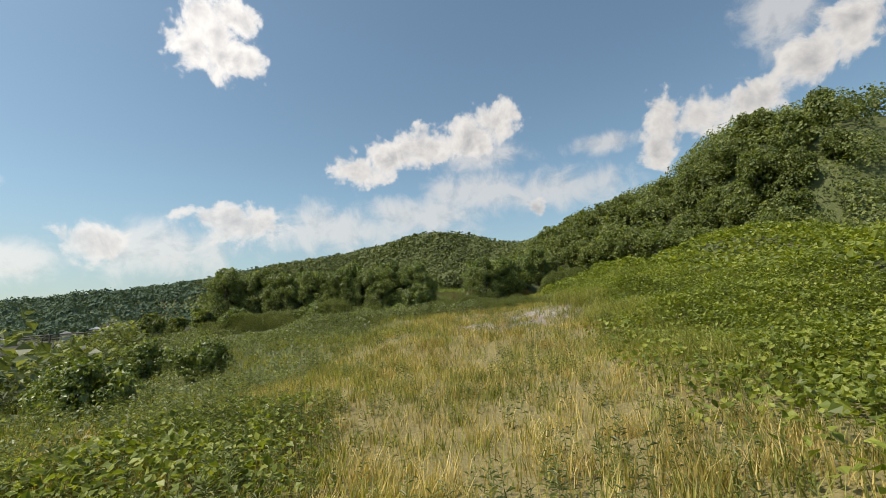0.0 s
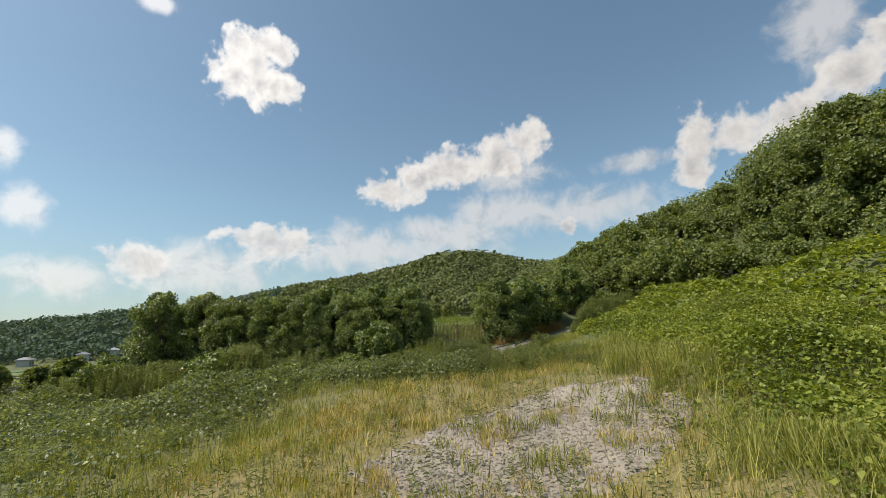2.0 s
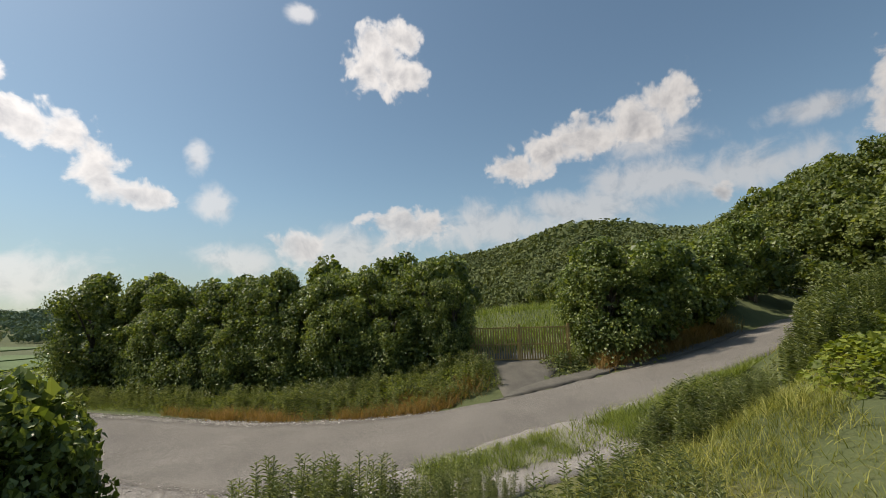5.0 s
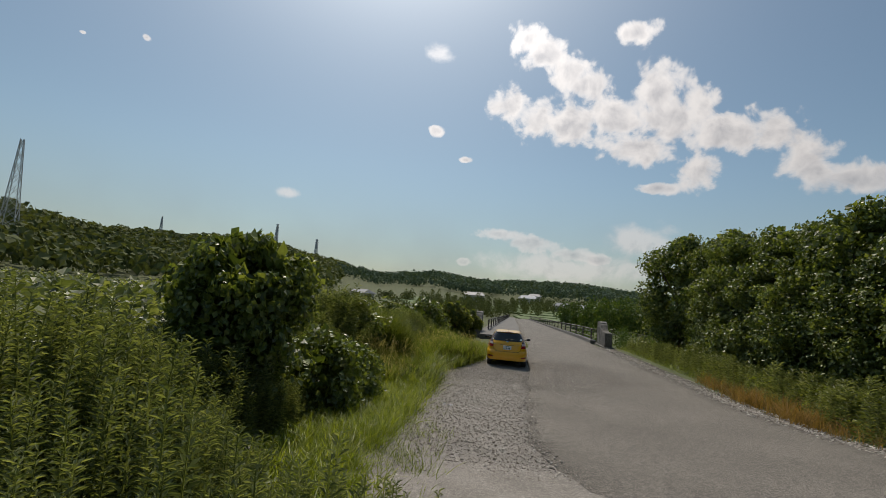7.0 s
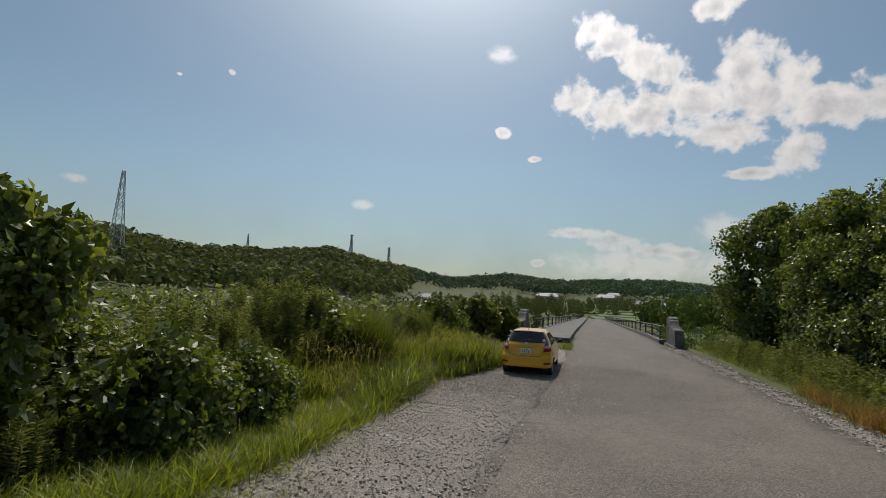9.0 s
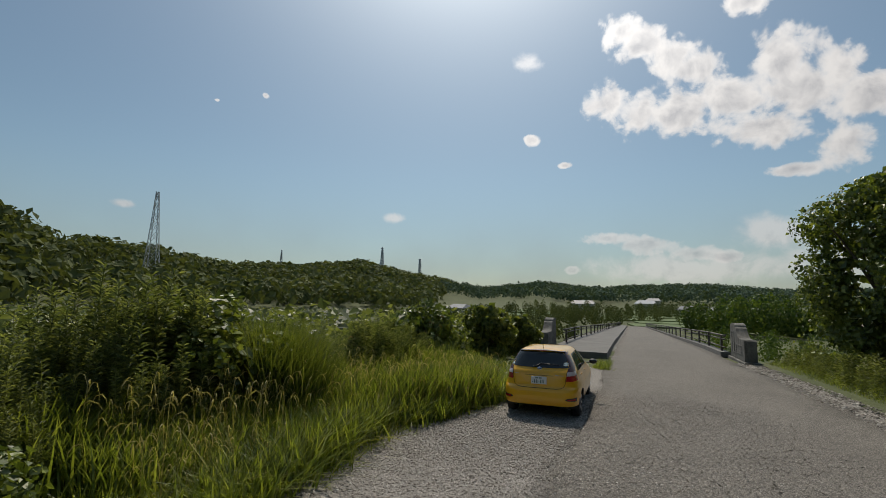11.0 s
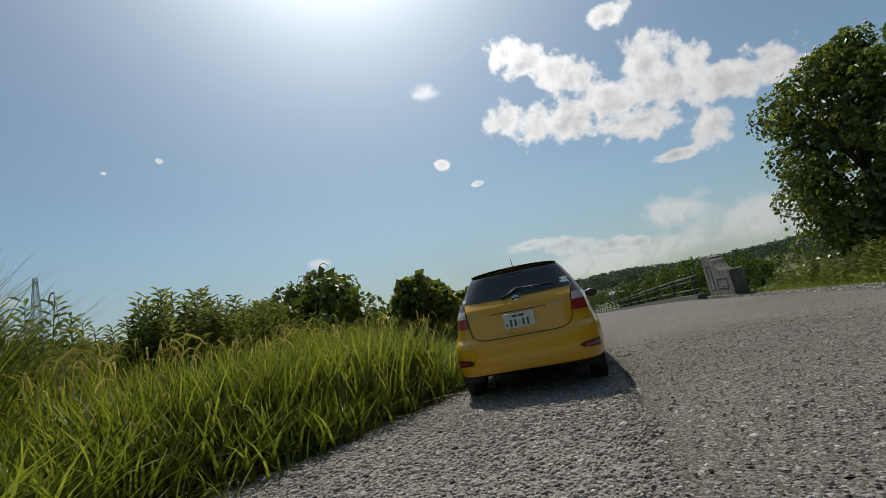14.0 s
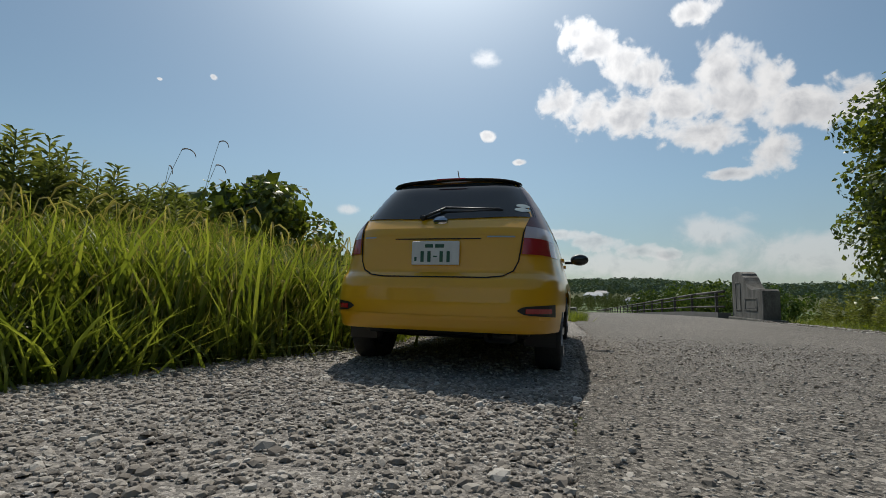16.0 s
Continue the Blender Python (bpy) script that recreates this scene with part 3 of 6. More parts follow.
_ld = densify(_lay, 160)
_rs = densify(np.array([(6.0, 14.0, 7.0, 14.0, 0.03), (6.4, 8.0, 7.3, 8.0, 0.05), (6.6, 2.0, 7.5, 2.0, 0.06), (6.8, -3.0, 7.7, -3.0, 0.08), (7.1, -6.0, 8.0, -6.4, 0.18), (7.5, -9.0, 8.4, -9.4, 0.4), (8.0, -11.5, 8.9, -12.0, 0.66)]), 90)
_gp = densify(np.array([(8.9, -14.9, 10.4, -17.0, 1.0), (10.3, -14.5, 11.6, -16.2, 1.2), (11.6, -13.9, 12.9, -16.0, 1.6), (13.1, -13.0, 14.4, -16.2, 2.12), (14.6, -12.0, 15.9, -15.6, 2.35), (18.0, -10.8, 19.2, -13.8, 2.6)]), 30)
_ap = densify(np.array([(9.6, -14.2, 10.0, -14.9, 1.1), (10.8, -15.5, 11.9, -14.3, 1.36), (12.5, -17.2, 13.5, -16.3, 1.66), (14.2, -18.9, 15.2, -18.0, 1.9), (16.0, -20.6, 16.9, -19.8, 2.14), (20.0, -23.4, 20.9, -22.5, 2.65), (24.0, -26.0, 24.7, -25.2, 3.2)]), 60)
STRIPS = np.concatenate([ROAD, densify(_lay, 60), densify(_rs, 40), _gp, _ap])


# ground heights that the slopes run through
KNOTS_WEST = [
    (-42, -15, -1.75), (-35, -14, -1.5), (-27, -14.4, -1.05), (-18.7, -17.6, -0.05), (-14.5, -17.5, 0.3), (-9, -17.4, 1.0), (-8, -21.6, 1.4), (-4, -18.5, 1.45),
    (-4.5, -22.5, 1.7), (-12, -26.6, 1.9), (-20, -24, 0.6), (-29, -22.3, -0.6), (-36, -21.2, -1.1), (-24.5, -4, -2.0), (-23, 1, -2.7), (-13, -8, -0.3),
    (-6.5, -9, 1.0), (-8.5, -12.5, 0.75), (-4.2, -12.5, 1.4), (-4.6, -4.5, 1.0), (-3.6, 3, 0.35), (-9, 1, -0.5), (-17, 6, -2.7), (-60, -15, -3.0), (-40, 2, -3.6), (-2.0, 10, 0.0), (-12, 20, -2.6),
]
KNOTS_EAST = [
    (-3.3, -25.8, 2.3), (3, -26.2, 3.0), (0, -20.5, 1.6), (3.5, -22.8, 2.4), (7.5, -24.4, 3.25), (12.5, -26.2, 3.9), (19, -30.5, 4.6), (-2.4, -30.2, 3.8), (8.6, -32.6, 5.0), (11.5, -44, 6.6), (1, -40.5, 6.6), (-20, -34, 2.4), (-40, -32, 0.4),
    (9, 10, 0.2), (9.2, 0, 0.4), (9.8, -6, 0.7), (11.5, -11, 1.25), (14.4, -14.4, 2.2), (20, -7, 2.5), (22, -18, 3.2), (32, -25, 5.2), (17, 5, 0.6),
    (22, 18, -1.2), (27, -38, 6.8), (45, -8, 5.2), (55, -35, 10.0), (40, 20, 1.0), (10, 24, -2.2), (-15, -50, 5.5), (-50, -48, 2.5),
]
_K = np.array(KNOTS_WEST + KNOTS_EAST, float)


def slopes(x, y):
    """Smooth weighted mean of the nearby heights."""
    w = 1.0 / ((x[..., None] - _K[:, 0]) ** 2 + (y[..., None] - _K[:, 1]) ** 2 + 5.0) ** 2
    return (w @ _K[:, 2]) / w.sum(-1)


# skyline: bearing, elevation of the crest, distance of the crest
CREST = np.array([
    (-180, 7, 300), (-120, 6, 300), (-75, 8.6, 230), (-64, 7.6, 230), (-59, 5.3, 260), (-52, 4.6, 330), (-45, 3.4, 480), (-37, 3.5, 520), (-30, 4.3, 560), (-24, 2.9, 600),
    (-15, 1.5, 760), (-8, 2.3, 800), (-3, 1.65, 900), (3, 1.9, 900), (9, 2.0, 900), (16, 1.4, 850), (24, 1.6, 700), (36, 2.2, 600), (50, 4.2, 460), (58, 5.4, 400), (66, 7.2, 360),
])
CREST_B = np.array([
    (75, 8.6, 330), (80, 9.7, 280), (86, 11.5, 240), (92, 10.7, 230), (97, 9.2, 200), (103, 9.6, 150), (108, 12.0, 110), (116, 14.6, 104), (124, 16.6, 108), (132, 22.6, 92), (145, 22, 85), (165, 12, 130), (180, 7, 300),
])
_C = np.concatenate([CREST, CREST_B])
HUB = np.array([-12.0, -15.0])


def smooth(a, b, x):
    t = np.clip((x - a) / (b - a), 0, 1)
    return t * t * (3 - 2 * t)


def ground_z(x, y):
    x, y = np.asarray(x, float), np.asarray(y, float)
    near = slopes(x, y)
    dx, dy = x - HUB[0], y - HUB[1]
    r, az = np.hypot(dx, dy), np.degrees(np.arctan2(dx, dy))
    elev, crest = np.interp(az, _C[:, 0], _C[:, 1]), np.interp(az, _C[:, 0], _C[:, 2])
    top = np.maximum(3.0 + crest * np.tan(np.radians(elev)) - np.interp(crest, [80, 300, 900], [5.5, 7.0, 8.0]), 0)
    foot = np.interp(az, [-180, -70, -60, 10, 30, 54, 64, 80, 100, 110, 180], [90, 90, 120, 200, 260, 240, 150, 90, 60, 46, 60])
    base = np.interp(az, [-180, -60, -20, 40, 62, 80, 110, 180], [-3, -3.5, -4.2, -4.2, -2.0, 4.5, 8.0, -3])
    up = smooth(0, 1, np.clip((r - foot) / np.maximum(crest - foot, 20), 0, 1)) * smooth(2.2, 1.15, r / crest)
    far = base + np.maximum(top - base, 0) * up
    w = smooth(38, 78, r)
    z = near * (1 - w) + far * w
    gully = smooth(16, 24, y) * smooth(112, 102, y) * smooth(14, 6, np.abs(x - 3.6))
    d, rz = road_near(x, y, STRIPS)
    bridge = (y > 18) & (y < 108) & (np.abs(x - 3.5) < 12)
    k = smooth(0.3, 2.8, d)
    z = np.where(bridge, np.minimum(z, -2.4 - 1.6 * smooth(18, 30, y)), (rz - 0.06) * (1 - k) + z * k)
    return z


def ground_mesh():
    u = np.linspace(-1, 1, 241)

    def spread(c):
        return c + 70 * u + 2930 * np.sign(u) * np.abs(u) ** 5

    xs, ys = spread(-6.0), spread(-9.0)
    X, Y = np.meshgrid(xs, ys)
    Z = ground_z(X, Y)
    n = len(u)
    near = np.hypot(X + 8, Y + 10) < 70
    jig = np.sin(X * 1.7 + np.sin(Y * 1.3)) * np.sin(Y * 1.9 + 0.6 * np.sin(X * 0.9))
    Z = Z + np.where(near, 0.05 * jig * smooth(0.8, 2.5, road_near(X, Y, STRIPS)[0]), 0)
    V = np.stack([X, Y, Z], 2).reshape(-1, 3)
    i = np.arange(n * n).reshape(n, n)
    a, b, c, e = i[:-1, :-1].ravel(), i[:-1, 1:].ravel(), i[1:, 1:].ravel(), i[1:, :-1].ravel()
    T = np.concatenate([np.stack([a, b, c], 1), np.stack([a, c, e], 1)])
    return mesh_from("ground", V, T, [M["soil"]], None, True)


tagged(new("ground", ground_mesh()), "weedy brown-green soil running to wooded hills", "ground", "", "structure")


def ribbon(name, left, right, z, mat, lift, edge=0.0, skirt=0.25, cells=8):
    """A strip between two lines with a ragged rim, and skirts down at both rims."""
    n = len(left)
    r = np.random.default_rng(5)
    V, T = [], []
    wig = r.normal(0, edge, (n, 2))
    soft = max(3, n // 60)
    wig = np.stack([np.convolve(wig[:, i], np.ones(soft) / soft, "same") * soft**0.5 for i in range(2)], 1)
    for k in range(cells + 1):
        u = k / cells
        p = left * (1 - u) + right * u
        off = (wig[:, 0] if k == 0 else wig[:, 1] if k == cells else 0 * wig[:, 0])
        dirn = (right - left) / np.linalg.norm(right - left, axis=1, keepdims=True)
        p = p + dirn * off[:, None]
        crown = 0.035 * (1 - (2 * u - 1) ** 2)
        V.append(np.column_stack([p, z + lift + crown]))
    V = [np.column_stack([V[0][:, :2], V[0][:, 2] - skirt])] + V + [np.column_stack([V[-1][:, :2], V[-1][:, 2] - skirt])]
    m = len(V)
    V = np.concatenate(V)
    for k in range(m - 1):
        a = np.arange(n - 1) + k * n
        b = a + n
        T += [np.stack([a, b, b + 1], 1), np.stack([a, b + 1, a + 1], 1)]
    return mesh_from(name, V, np.concatenate(T), [mat], None, True)


_fine = road_samples(60)
tagged(new("road", ribbon("road", _fine[:, 0:2], _fine[:, 2:4], _fine[:, 4], M["asphalt"], 0.0, 0.05)), "worn sun-bleached grey asphalt lane with ragged edges", "road", "", "structure")

tagged(new("gravel_shoulder", ribbon("gravel_shoulder", _ld[:, 0:2], _ld[:, 2:4], _ld[:, 4], M["gravel_bed"], -0.016, 0.08)), "pale crushed-stone shoulder beside the asphalt", "gravel", "", "structure")
tagged(new("road_shoulder", ribbon("road_shoulder", _rs[:, 0:2], _rs[:, 2:4], _rs[:, 4], M["gravel_bed"], -0.03, 0.25)), "narrow crumbling gravel margin of the lane", "gravel", "", "structure")
tagged(new("gate_apron", ribbon("gate_apron", _ap[:, 0:2], _ap[:, 2:4], _ap[:, 4], M["track"], -0.012, 0.1, 0.4)), "bare trodden margin between the lane and the gate", "track", "", "structure")
tagged(new("field_track", ribbon("field_track", _gp[:, 0:2], _gp[:, 2:4], _gp[:, 4], M["track"], 0.0, 0.08, 0.4)), "short cracked apron leading to the field gate", "track", "", "structure")


# ---- bridge ----
BR0, BR1 = 17.0, 122.0


def deck_z(y):
    return np.interp(y, [14, 22, 40, 80, 125], [0.06, -0.08, -0.65, -1.9, -3.3])


def bridge():
    b = thing("bridge", (0, 0, 0), "narrow concrete road bridge with a raised footway", "bridge", "", "structure")
    ys = np.linspace(BR0, BR1, 40)
    for name, x0, x1, up, down, mat in (("deck_slab", -2.3, 7.1, -0.012, -0.9, M["concrete"]), ("kerb", 6.15, 6.6, 0.22, -0.1, M["kerb"])):
        bm = bmesh.new()
        prev = None
        for y in ys:
            z = float(deck_z(y))
            ring = [bm.verts.new(p) for p in ((x0, y, z + down), (x1, y, z + down), (x1, y, z + up), (x0, y, z + up))]
            if prev:
                for k in range(4):
                    bm.faces.new((prev[k], prev[(k + 1) % 4], ring[(k + 1) % 4], ring[k]))
            else:
                bm.faces.new(ring)
            prev = ring
        bm.faces.new(prev[::-1])
        bmesh.ops.recalc_face_normals(bm, faces=bm.faces)
        part(name, bm, mat, b)
    bm = bmesh.new()
    prev = None
    for y in np.linspace(12.5, BR1, 40):
        z = float(deck_z(y))
        k = (y - 12.5) / (BR1 - 12.5)
        x0, x1 = -1.9 + 2.0 * k, 0.95 + 1.0 * k
        ring = [bm.verts.new(p) for p in ((x0, y, z - 0.1), (x1, y, z - 0.1), (x1 - 0.03, y, z + 0.24), (x0, y, z + 0.26))]
        if prev:
            for i in range(4):
                bm.faces.new((prev[i], prev[(i + 1) % 4], ring[(i + 1) % 4], ring[i]))
        else:
            bm.faces.new(ring)
        prev = ring
    bm.faces.new(prev[::-1])
    bmesh.ops.recalc_face_normals(bm, faces=bm.faces)
    part("footway", bm, M["kerb"], b, "raised pale concrete footway")
    for y in (46.0, 78.0):
        bm = bmesh.new()
        box(bm, -1.5, 6.6, y - 0.6, y + 0.6, -9.0, float(deck_z(y)) - 0.85, 0.1)
        part("pier", bm, M["concrete"], b)
    # expansion joint
    bm = bmesh.new()
    prev = None
    for k in range(13):
        x = 0.95 + k * 0.43
        z = 0.06 + 0.035 * (1 - (2 * k / 12 - 1) ** 2) + 0.006
        pair = [bm.verts.new((x, 13.2 + 0.12 * math.sin(k) * 0.3, z)), bm.verts.new((x, 13.42 + 0.1 * math.sin(k * 1.7) * 0.3, z))]
        if prev:
            bm.faces.new((prev[0], pair[0], pair[1], prev[1]))
        prev = pair
    part("expansion_joint", bm, M["kerb"], b, "pale worn expansion joint across the lane")


bridge()


def railing(side):
    at = (lambda y: 6.38) if side > 0 else (lambda y: -1.62 + 2.0 * (y - 12.5) / (BR1 - 12.5))
    foot = 0.2 if side > 0 else 0.24
    r = thing("bridge_railing", (at(BR0), BR0, float(deck_z(BR0))), "weathered grey steel pipe railing on the bridge edge", "railing", "bridge railings")
    o = Vector(r.matrix_basis.translation)
    ys = np.linspace(BR0, BR1, 27)
    for h, w in ((1.02, 0.10), (0.84, 0.07), (0.44, 0.07)):
        bm = bmesh.new()
        for a, b in zip(ys[:-1], ys[1:]):
            beam(bm, Vector((at(a), a, float(deck_z(a)) + h)) - o, Vector((at(b), b + 0.02, float(deck_z(b)) + h)) - o, w, w, 6)
        part("rail", bm, M["rail"], r, "", True)
    base = bmesh.new()
    box(base, -0.05, 0.05, -0.06, 0.06, foot - 0.03, 1.0, 0.01)
    box(base, -0.1, 0.1, -0.1, 0.1, foot - 0.03, foot + 0.02, 0.004)
    me = bpy.data.meshes.new("post")
    base.to_mesh(me)
    base.free()
    me.materials.append(M["rail"])
    for y in np.arange(BR0 + 1.0, BR1, 4.0):
        p = part_mesh("post", me, r)
        p.location = Vector((at(y), y, float(deck_z(y)))) - o


railing(1), railing(-1)


def end_post(x, y, face, label):
    """Concrete end post: a tall rounded head falling in a hollow curve to a low block towards the road's end."""
    t = thing("bridge_end_post", (x, y, 0.0), label, "bridge post", "bridge end posts")
    prof = [(-1.15, 0.0), (-1.15, 1.0), (-1.08, 1.06), (-0.62, 1.05)]
    prof += [(-0.62 + 0.55 * (k / 8), 1.05 + 0.58 * (k / 8) ** 2.1) for k in range(1, 8)]
    prof += [(-0.05 + 0.33 * (1 - math.cos(a)), 1.56 + 0.16 * math.sin(a)) for a in np.linspace(0.0, math.pi, 9)]
    prof += [(0.63, 0.0)]
    prof = [(p * 1.62, q) for p, q in prof]
    bm = bmesh.new()
    half = 0.24
    rings = []
    for s in (-half, half):
        rings.append([bm.verts.new((s, p, q)) for p, q in prof])
    n = len(prof)
    bm.faces.new(rings[0]), bm.faces.new(rings[1][::-1])
    for k in range(n):
        bm.faces.new((rings[0][k], rings[1][k], rings[1][(k + 1) % n], rings[0][(k + 1) % n]))
    bmesh.ops.recalc_face_normals(bm, faces=bm.faces)
    bmesh.ops.bevel(bm, geom=[e for e in bm.edges if len(e.link_faces) == 2 and e.calc_face_angle(0) > 0.6], offset=0.018, segments=2, affect="EDGES")
    part("head_block", bm, M["concrete"], t)
    bm = bmesh.new()
    box(bm, -0.34, 0.34, -2.1, 1.2, -0.25, 0.1, 0.02)
    part("plinth", bm, M["concrete"], t)
    s = face * (half + 0.004)
    for name, y0, y1, z0, z1 in (("niche_frame", 0.10, 0.62, 0.34, 1.34), ("name_panel", -1.4, -0.3, 0.36, 0.78)):
        bm = bmesh.new()
        w = 0.045
        for a, b, c, d in ((y0, y1, z1 - w, z1), (y0, y1, z0, z0 + w), (y0, y0 + w, z0 + w, z1 - w), (y1 - w, y1, z0 + w, z1 - w)):
            box(bm, s - 0.012, s + 0.012, a, b, c, d, 0.004)
        f = part(name, bm, M["concrete"], t)
    bm = bmesh.new()
    box(bm, s - 0.006, s + 0.004, -1.28, -0.42, 0.43, 0.52, 0.002)
    part("inscription_bar", bm, M["kerb"], t, "faint worn lettering band")


end_post(6.78, 15.6, -1, "stained grey concrete bridge post with curved shoulder and vines beside it")
end_post(-2.15, 15.6, 1, "stained grey concrete bridge post half hidden by weeds")


# ---- field gate ----
def field_gate():
    a, b = Vector((13.5, -12.1, 0)), Vector((14.9, -16.6, 0))
    mid = (a + b) / 2
    turn = math.degrees(math.atan2(b.y - a.y, b.x - a.x))
    z0 = float(ground_z(mid.x, mid.y))
    g = thing("field_gate", (mid.x, mid.y, z0), "closed tan-painted barred metal gate across a field entrance", "gate", "", "", turn)
    L = (b - a).length
    for x in (-L / 2, 0.0, L / 2):
        bm = bmesh.new()
        box(bm, x - 0.06, x + 0.06, -0.06, 0.06, -0.35, 1.82, 0.01)
        part("gate_post", bm, M["gate"], g)
    bar = bmesh.new()
    box(bar, -0.03, 0.03, -0.014, 0.014, 0.16, 1.66, 0.004)
    bme = bpy.data.meshes.new("bar")
    bar.to_mesh(bme)
    bar.free()
    bme.materials.append(M["gate"])
    for k, (x0, x1) in enumerate(((-L / 2 + 0.08, -0.08), (0.08, L / 2 - 0.08))):
        leaf = bmesh.new()
        for z in (0.14, 0.86, 1.66):
            box(leaf, x0, x1, -0.028, 0.028, z - 0.03, z + 0.03, 0.006)
        for x in (x0, x1 - 0.05):
            box(leaf, x, x + 0.05, -0.026, 0.026, 0.1, 1.7, 0.005)
        lf = part("gate_leaf", leaf, M["gate"], g)
        for x in np.arange(x0 + 0.14, x1 - 0.08, 0.125):
            o = part_mesh("bar", bme, lf)
            o.location = (x, 0, 0)
    bm = bmesh.new()
    box(bm, -0.09, 0.09, -0.05, 0.05, 0.98, 1.1, 0.01)
    part("latch", bm, M["black"], g)


field_gate()


# ---- far buildings ----
def house(x, y, w, d, h, turn, roof, label, group="far farmhouses"):
    z = float(ground_z(x, y))
    t = thing("farmhouse", (x, y, z), label, "house", group, "", turn)
    bm = bmesh.new()
    box(bm, -w / 2, w / 2, -d / 2, d / 2, -1.5, h, 0.03)
    part("wall", bm, M["white_wall"], t)
    bm = bmesh.new()
    e, r = 0.7, d * 0.28
    for s0, s1 in ((-1, 1),):
        A = [(-w / 2 - e, -d / 2 - e, h - 0.12), (w / 2 + e, -d / 2 - e, h - 0.12), (w / 2 + e, d / 2 + e, h - 0.12), (-w / 2 - e, d / 2 + e, h - 0.12)]
        B = [(-w / 2 + d * 0.15, 0, h + r), (w / 2 - d * 0.15, 0, h + r)]
        a = [bm.verts.new(p) for p in A]
        a2 = [bm.verts.new((p[0], p[1], p[2] + 0.16)) for p in A]
        b = [bm.verts.new(p) for p in B]
        bm.faces.new(a[::-1])
        for k in range(4):
            bm.faces.new((a[k], a[(k + 1) % 4], a2[(k + 1) % 4], a2[k]))
        bm.faces.new((a2[0], a2[1], b[1], b[0])), bm.faces.new((a2[2], a2[3], b[0], b[1]))
        bm.faces.new((a2[1], a2[2], b[1])), bm.faces.new((a2[3], a2[0], b[0]))
    part("roof", bm, roof, t)
    k = max(2, int(w / 3))
    for i in range(k):
        x0 = -w / 2 + (i + 0.5) * w / k
        bm = bmesh.new()
        box(bm, x0 - 0.7, x0 + 0.7, -d / 2 - 0.03, -d / 2 + 0.02, 0.9, min(2.1, h - 0.4), 0.01)
        part("window", bm, M["window"], t)


HOUSES = [
    (14, 330, 12, 8, 4.0, 8, "pale"), (20, 352, 9, 7, 5.0, -12, "tile"), (40, 240, 11, 7, 3.6, 14, "pale"), (30, 246, 8, 6, 4.0, 10, "tile"),
    (46, 170, 13, 7, 3.4, 20, "tile"), (-62, 170, 9, 6, 4.0, -25, "tile"), (192, 190, 7, 5, 3.2, 40, "tile"), (204, 184, 6, 5, 3.4, 44, "pale"), (176, 205, 6, 5, 3.0, 30, "tile"), (150, 214, 7, 5, 3.0, 36, "tile"), (-24, 300, 14, 8, 4.5, 0, "tile"),
]
for _x, _y, _w, _d, _h, _t, _r in HOUSES:
    house(_x, _y, _w, _d, _h, _t, M["pale_roof"] if _r == "pale" else M["tile_roof"], "far white farmhouse with a pale metal roof" if _r == "pale" else "far white farmhouse with a grey tiled roof")


# ---- rice fields ----
def paddies():
    k = 0
    for x0, y0, w, d, turn in ((20, 150, 34, 22, 6), (22, 176, 34, 20, 6), (12, 205, 44, 24, 4), (10, 236, 40, 26, 4), (60, 120, 46, 30, 14), (64, 156, 44, 28, 14), (-40, 210, 40, 30, -8), (-44, 250, 44, 34, -8), (110, 120, 60, 44, 30), (120, 172, 50, 34, 30), (90, 240, 60, 40, 20), (30, 280, 60, 40, 4), (44, 60, 26, 34, 12), (86, 84, 60, 44, 30), (134, 80, 50, 60, 38), (66, 46, 40, 20, 30)):
        m = pose(x0, y0, 0, 0, 0, turn)
        n = 9
        V = []
        for j in range(n):
            for i in range(n):
                p = m @ Vector(((i / (n - 1) - 0.5) * w, (j / (n - 1) - 0.5) * d, 0))
                V.append((p.x, p.y, 0))
        V = np.array(V)
        z = ground_z(V[:, 0], V[:, 1])
        V[:, 2] = z + 0.5
        idx = np.arange(n * n).reshape(n, n)
        a, b, c, e = idx[:-1, :-1].ravel(), idx[:-1, 1:].ravel(), idx[1:, 1:].ravel(), idx[1:, :-1].ravel()
        rim = np.concatenate([idx[0], idx[1:, -1], idx[-1, -2::-1], idx[-2:0:-1, 0]])
        low = V[rim] - np.array([0, 0, 1.2])
        r2 = np.arange(len(rim)) + len(V)
        T = [np.stack([a, b, c], 1), np.stack([a, c, e], 1), np.stack([rim, np.roll(r2, -1), np.roll(rim, -1)], 1), np.stack([rim, r2, np.roll(r2, -1)], 1)]
        tagged(new("rice_field", mesh_from("rice_field", np.concatenate([V, low]), np.concatenate(T), [M["field"]])), "far bright green terraced rice field", "field", "rice fields", "structure")


paddies()


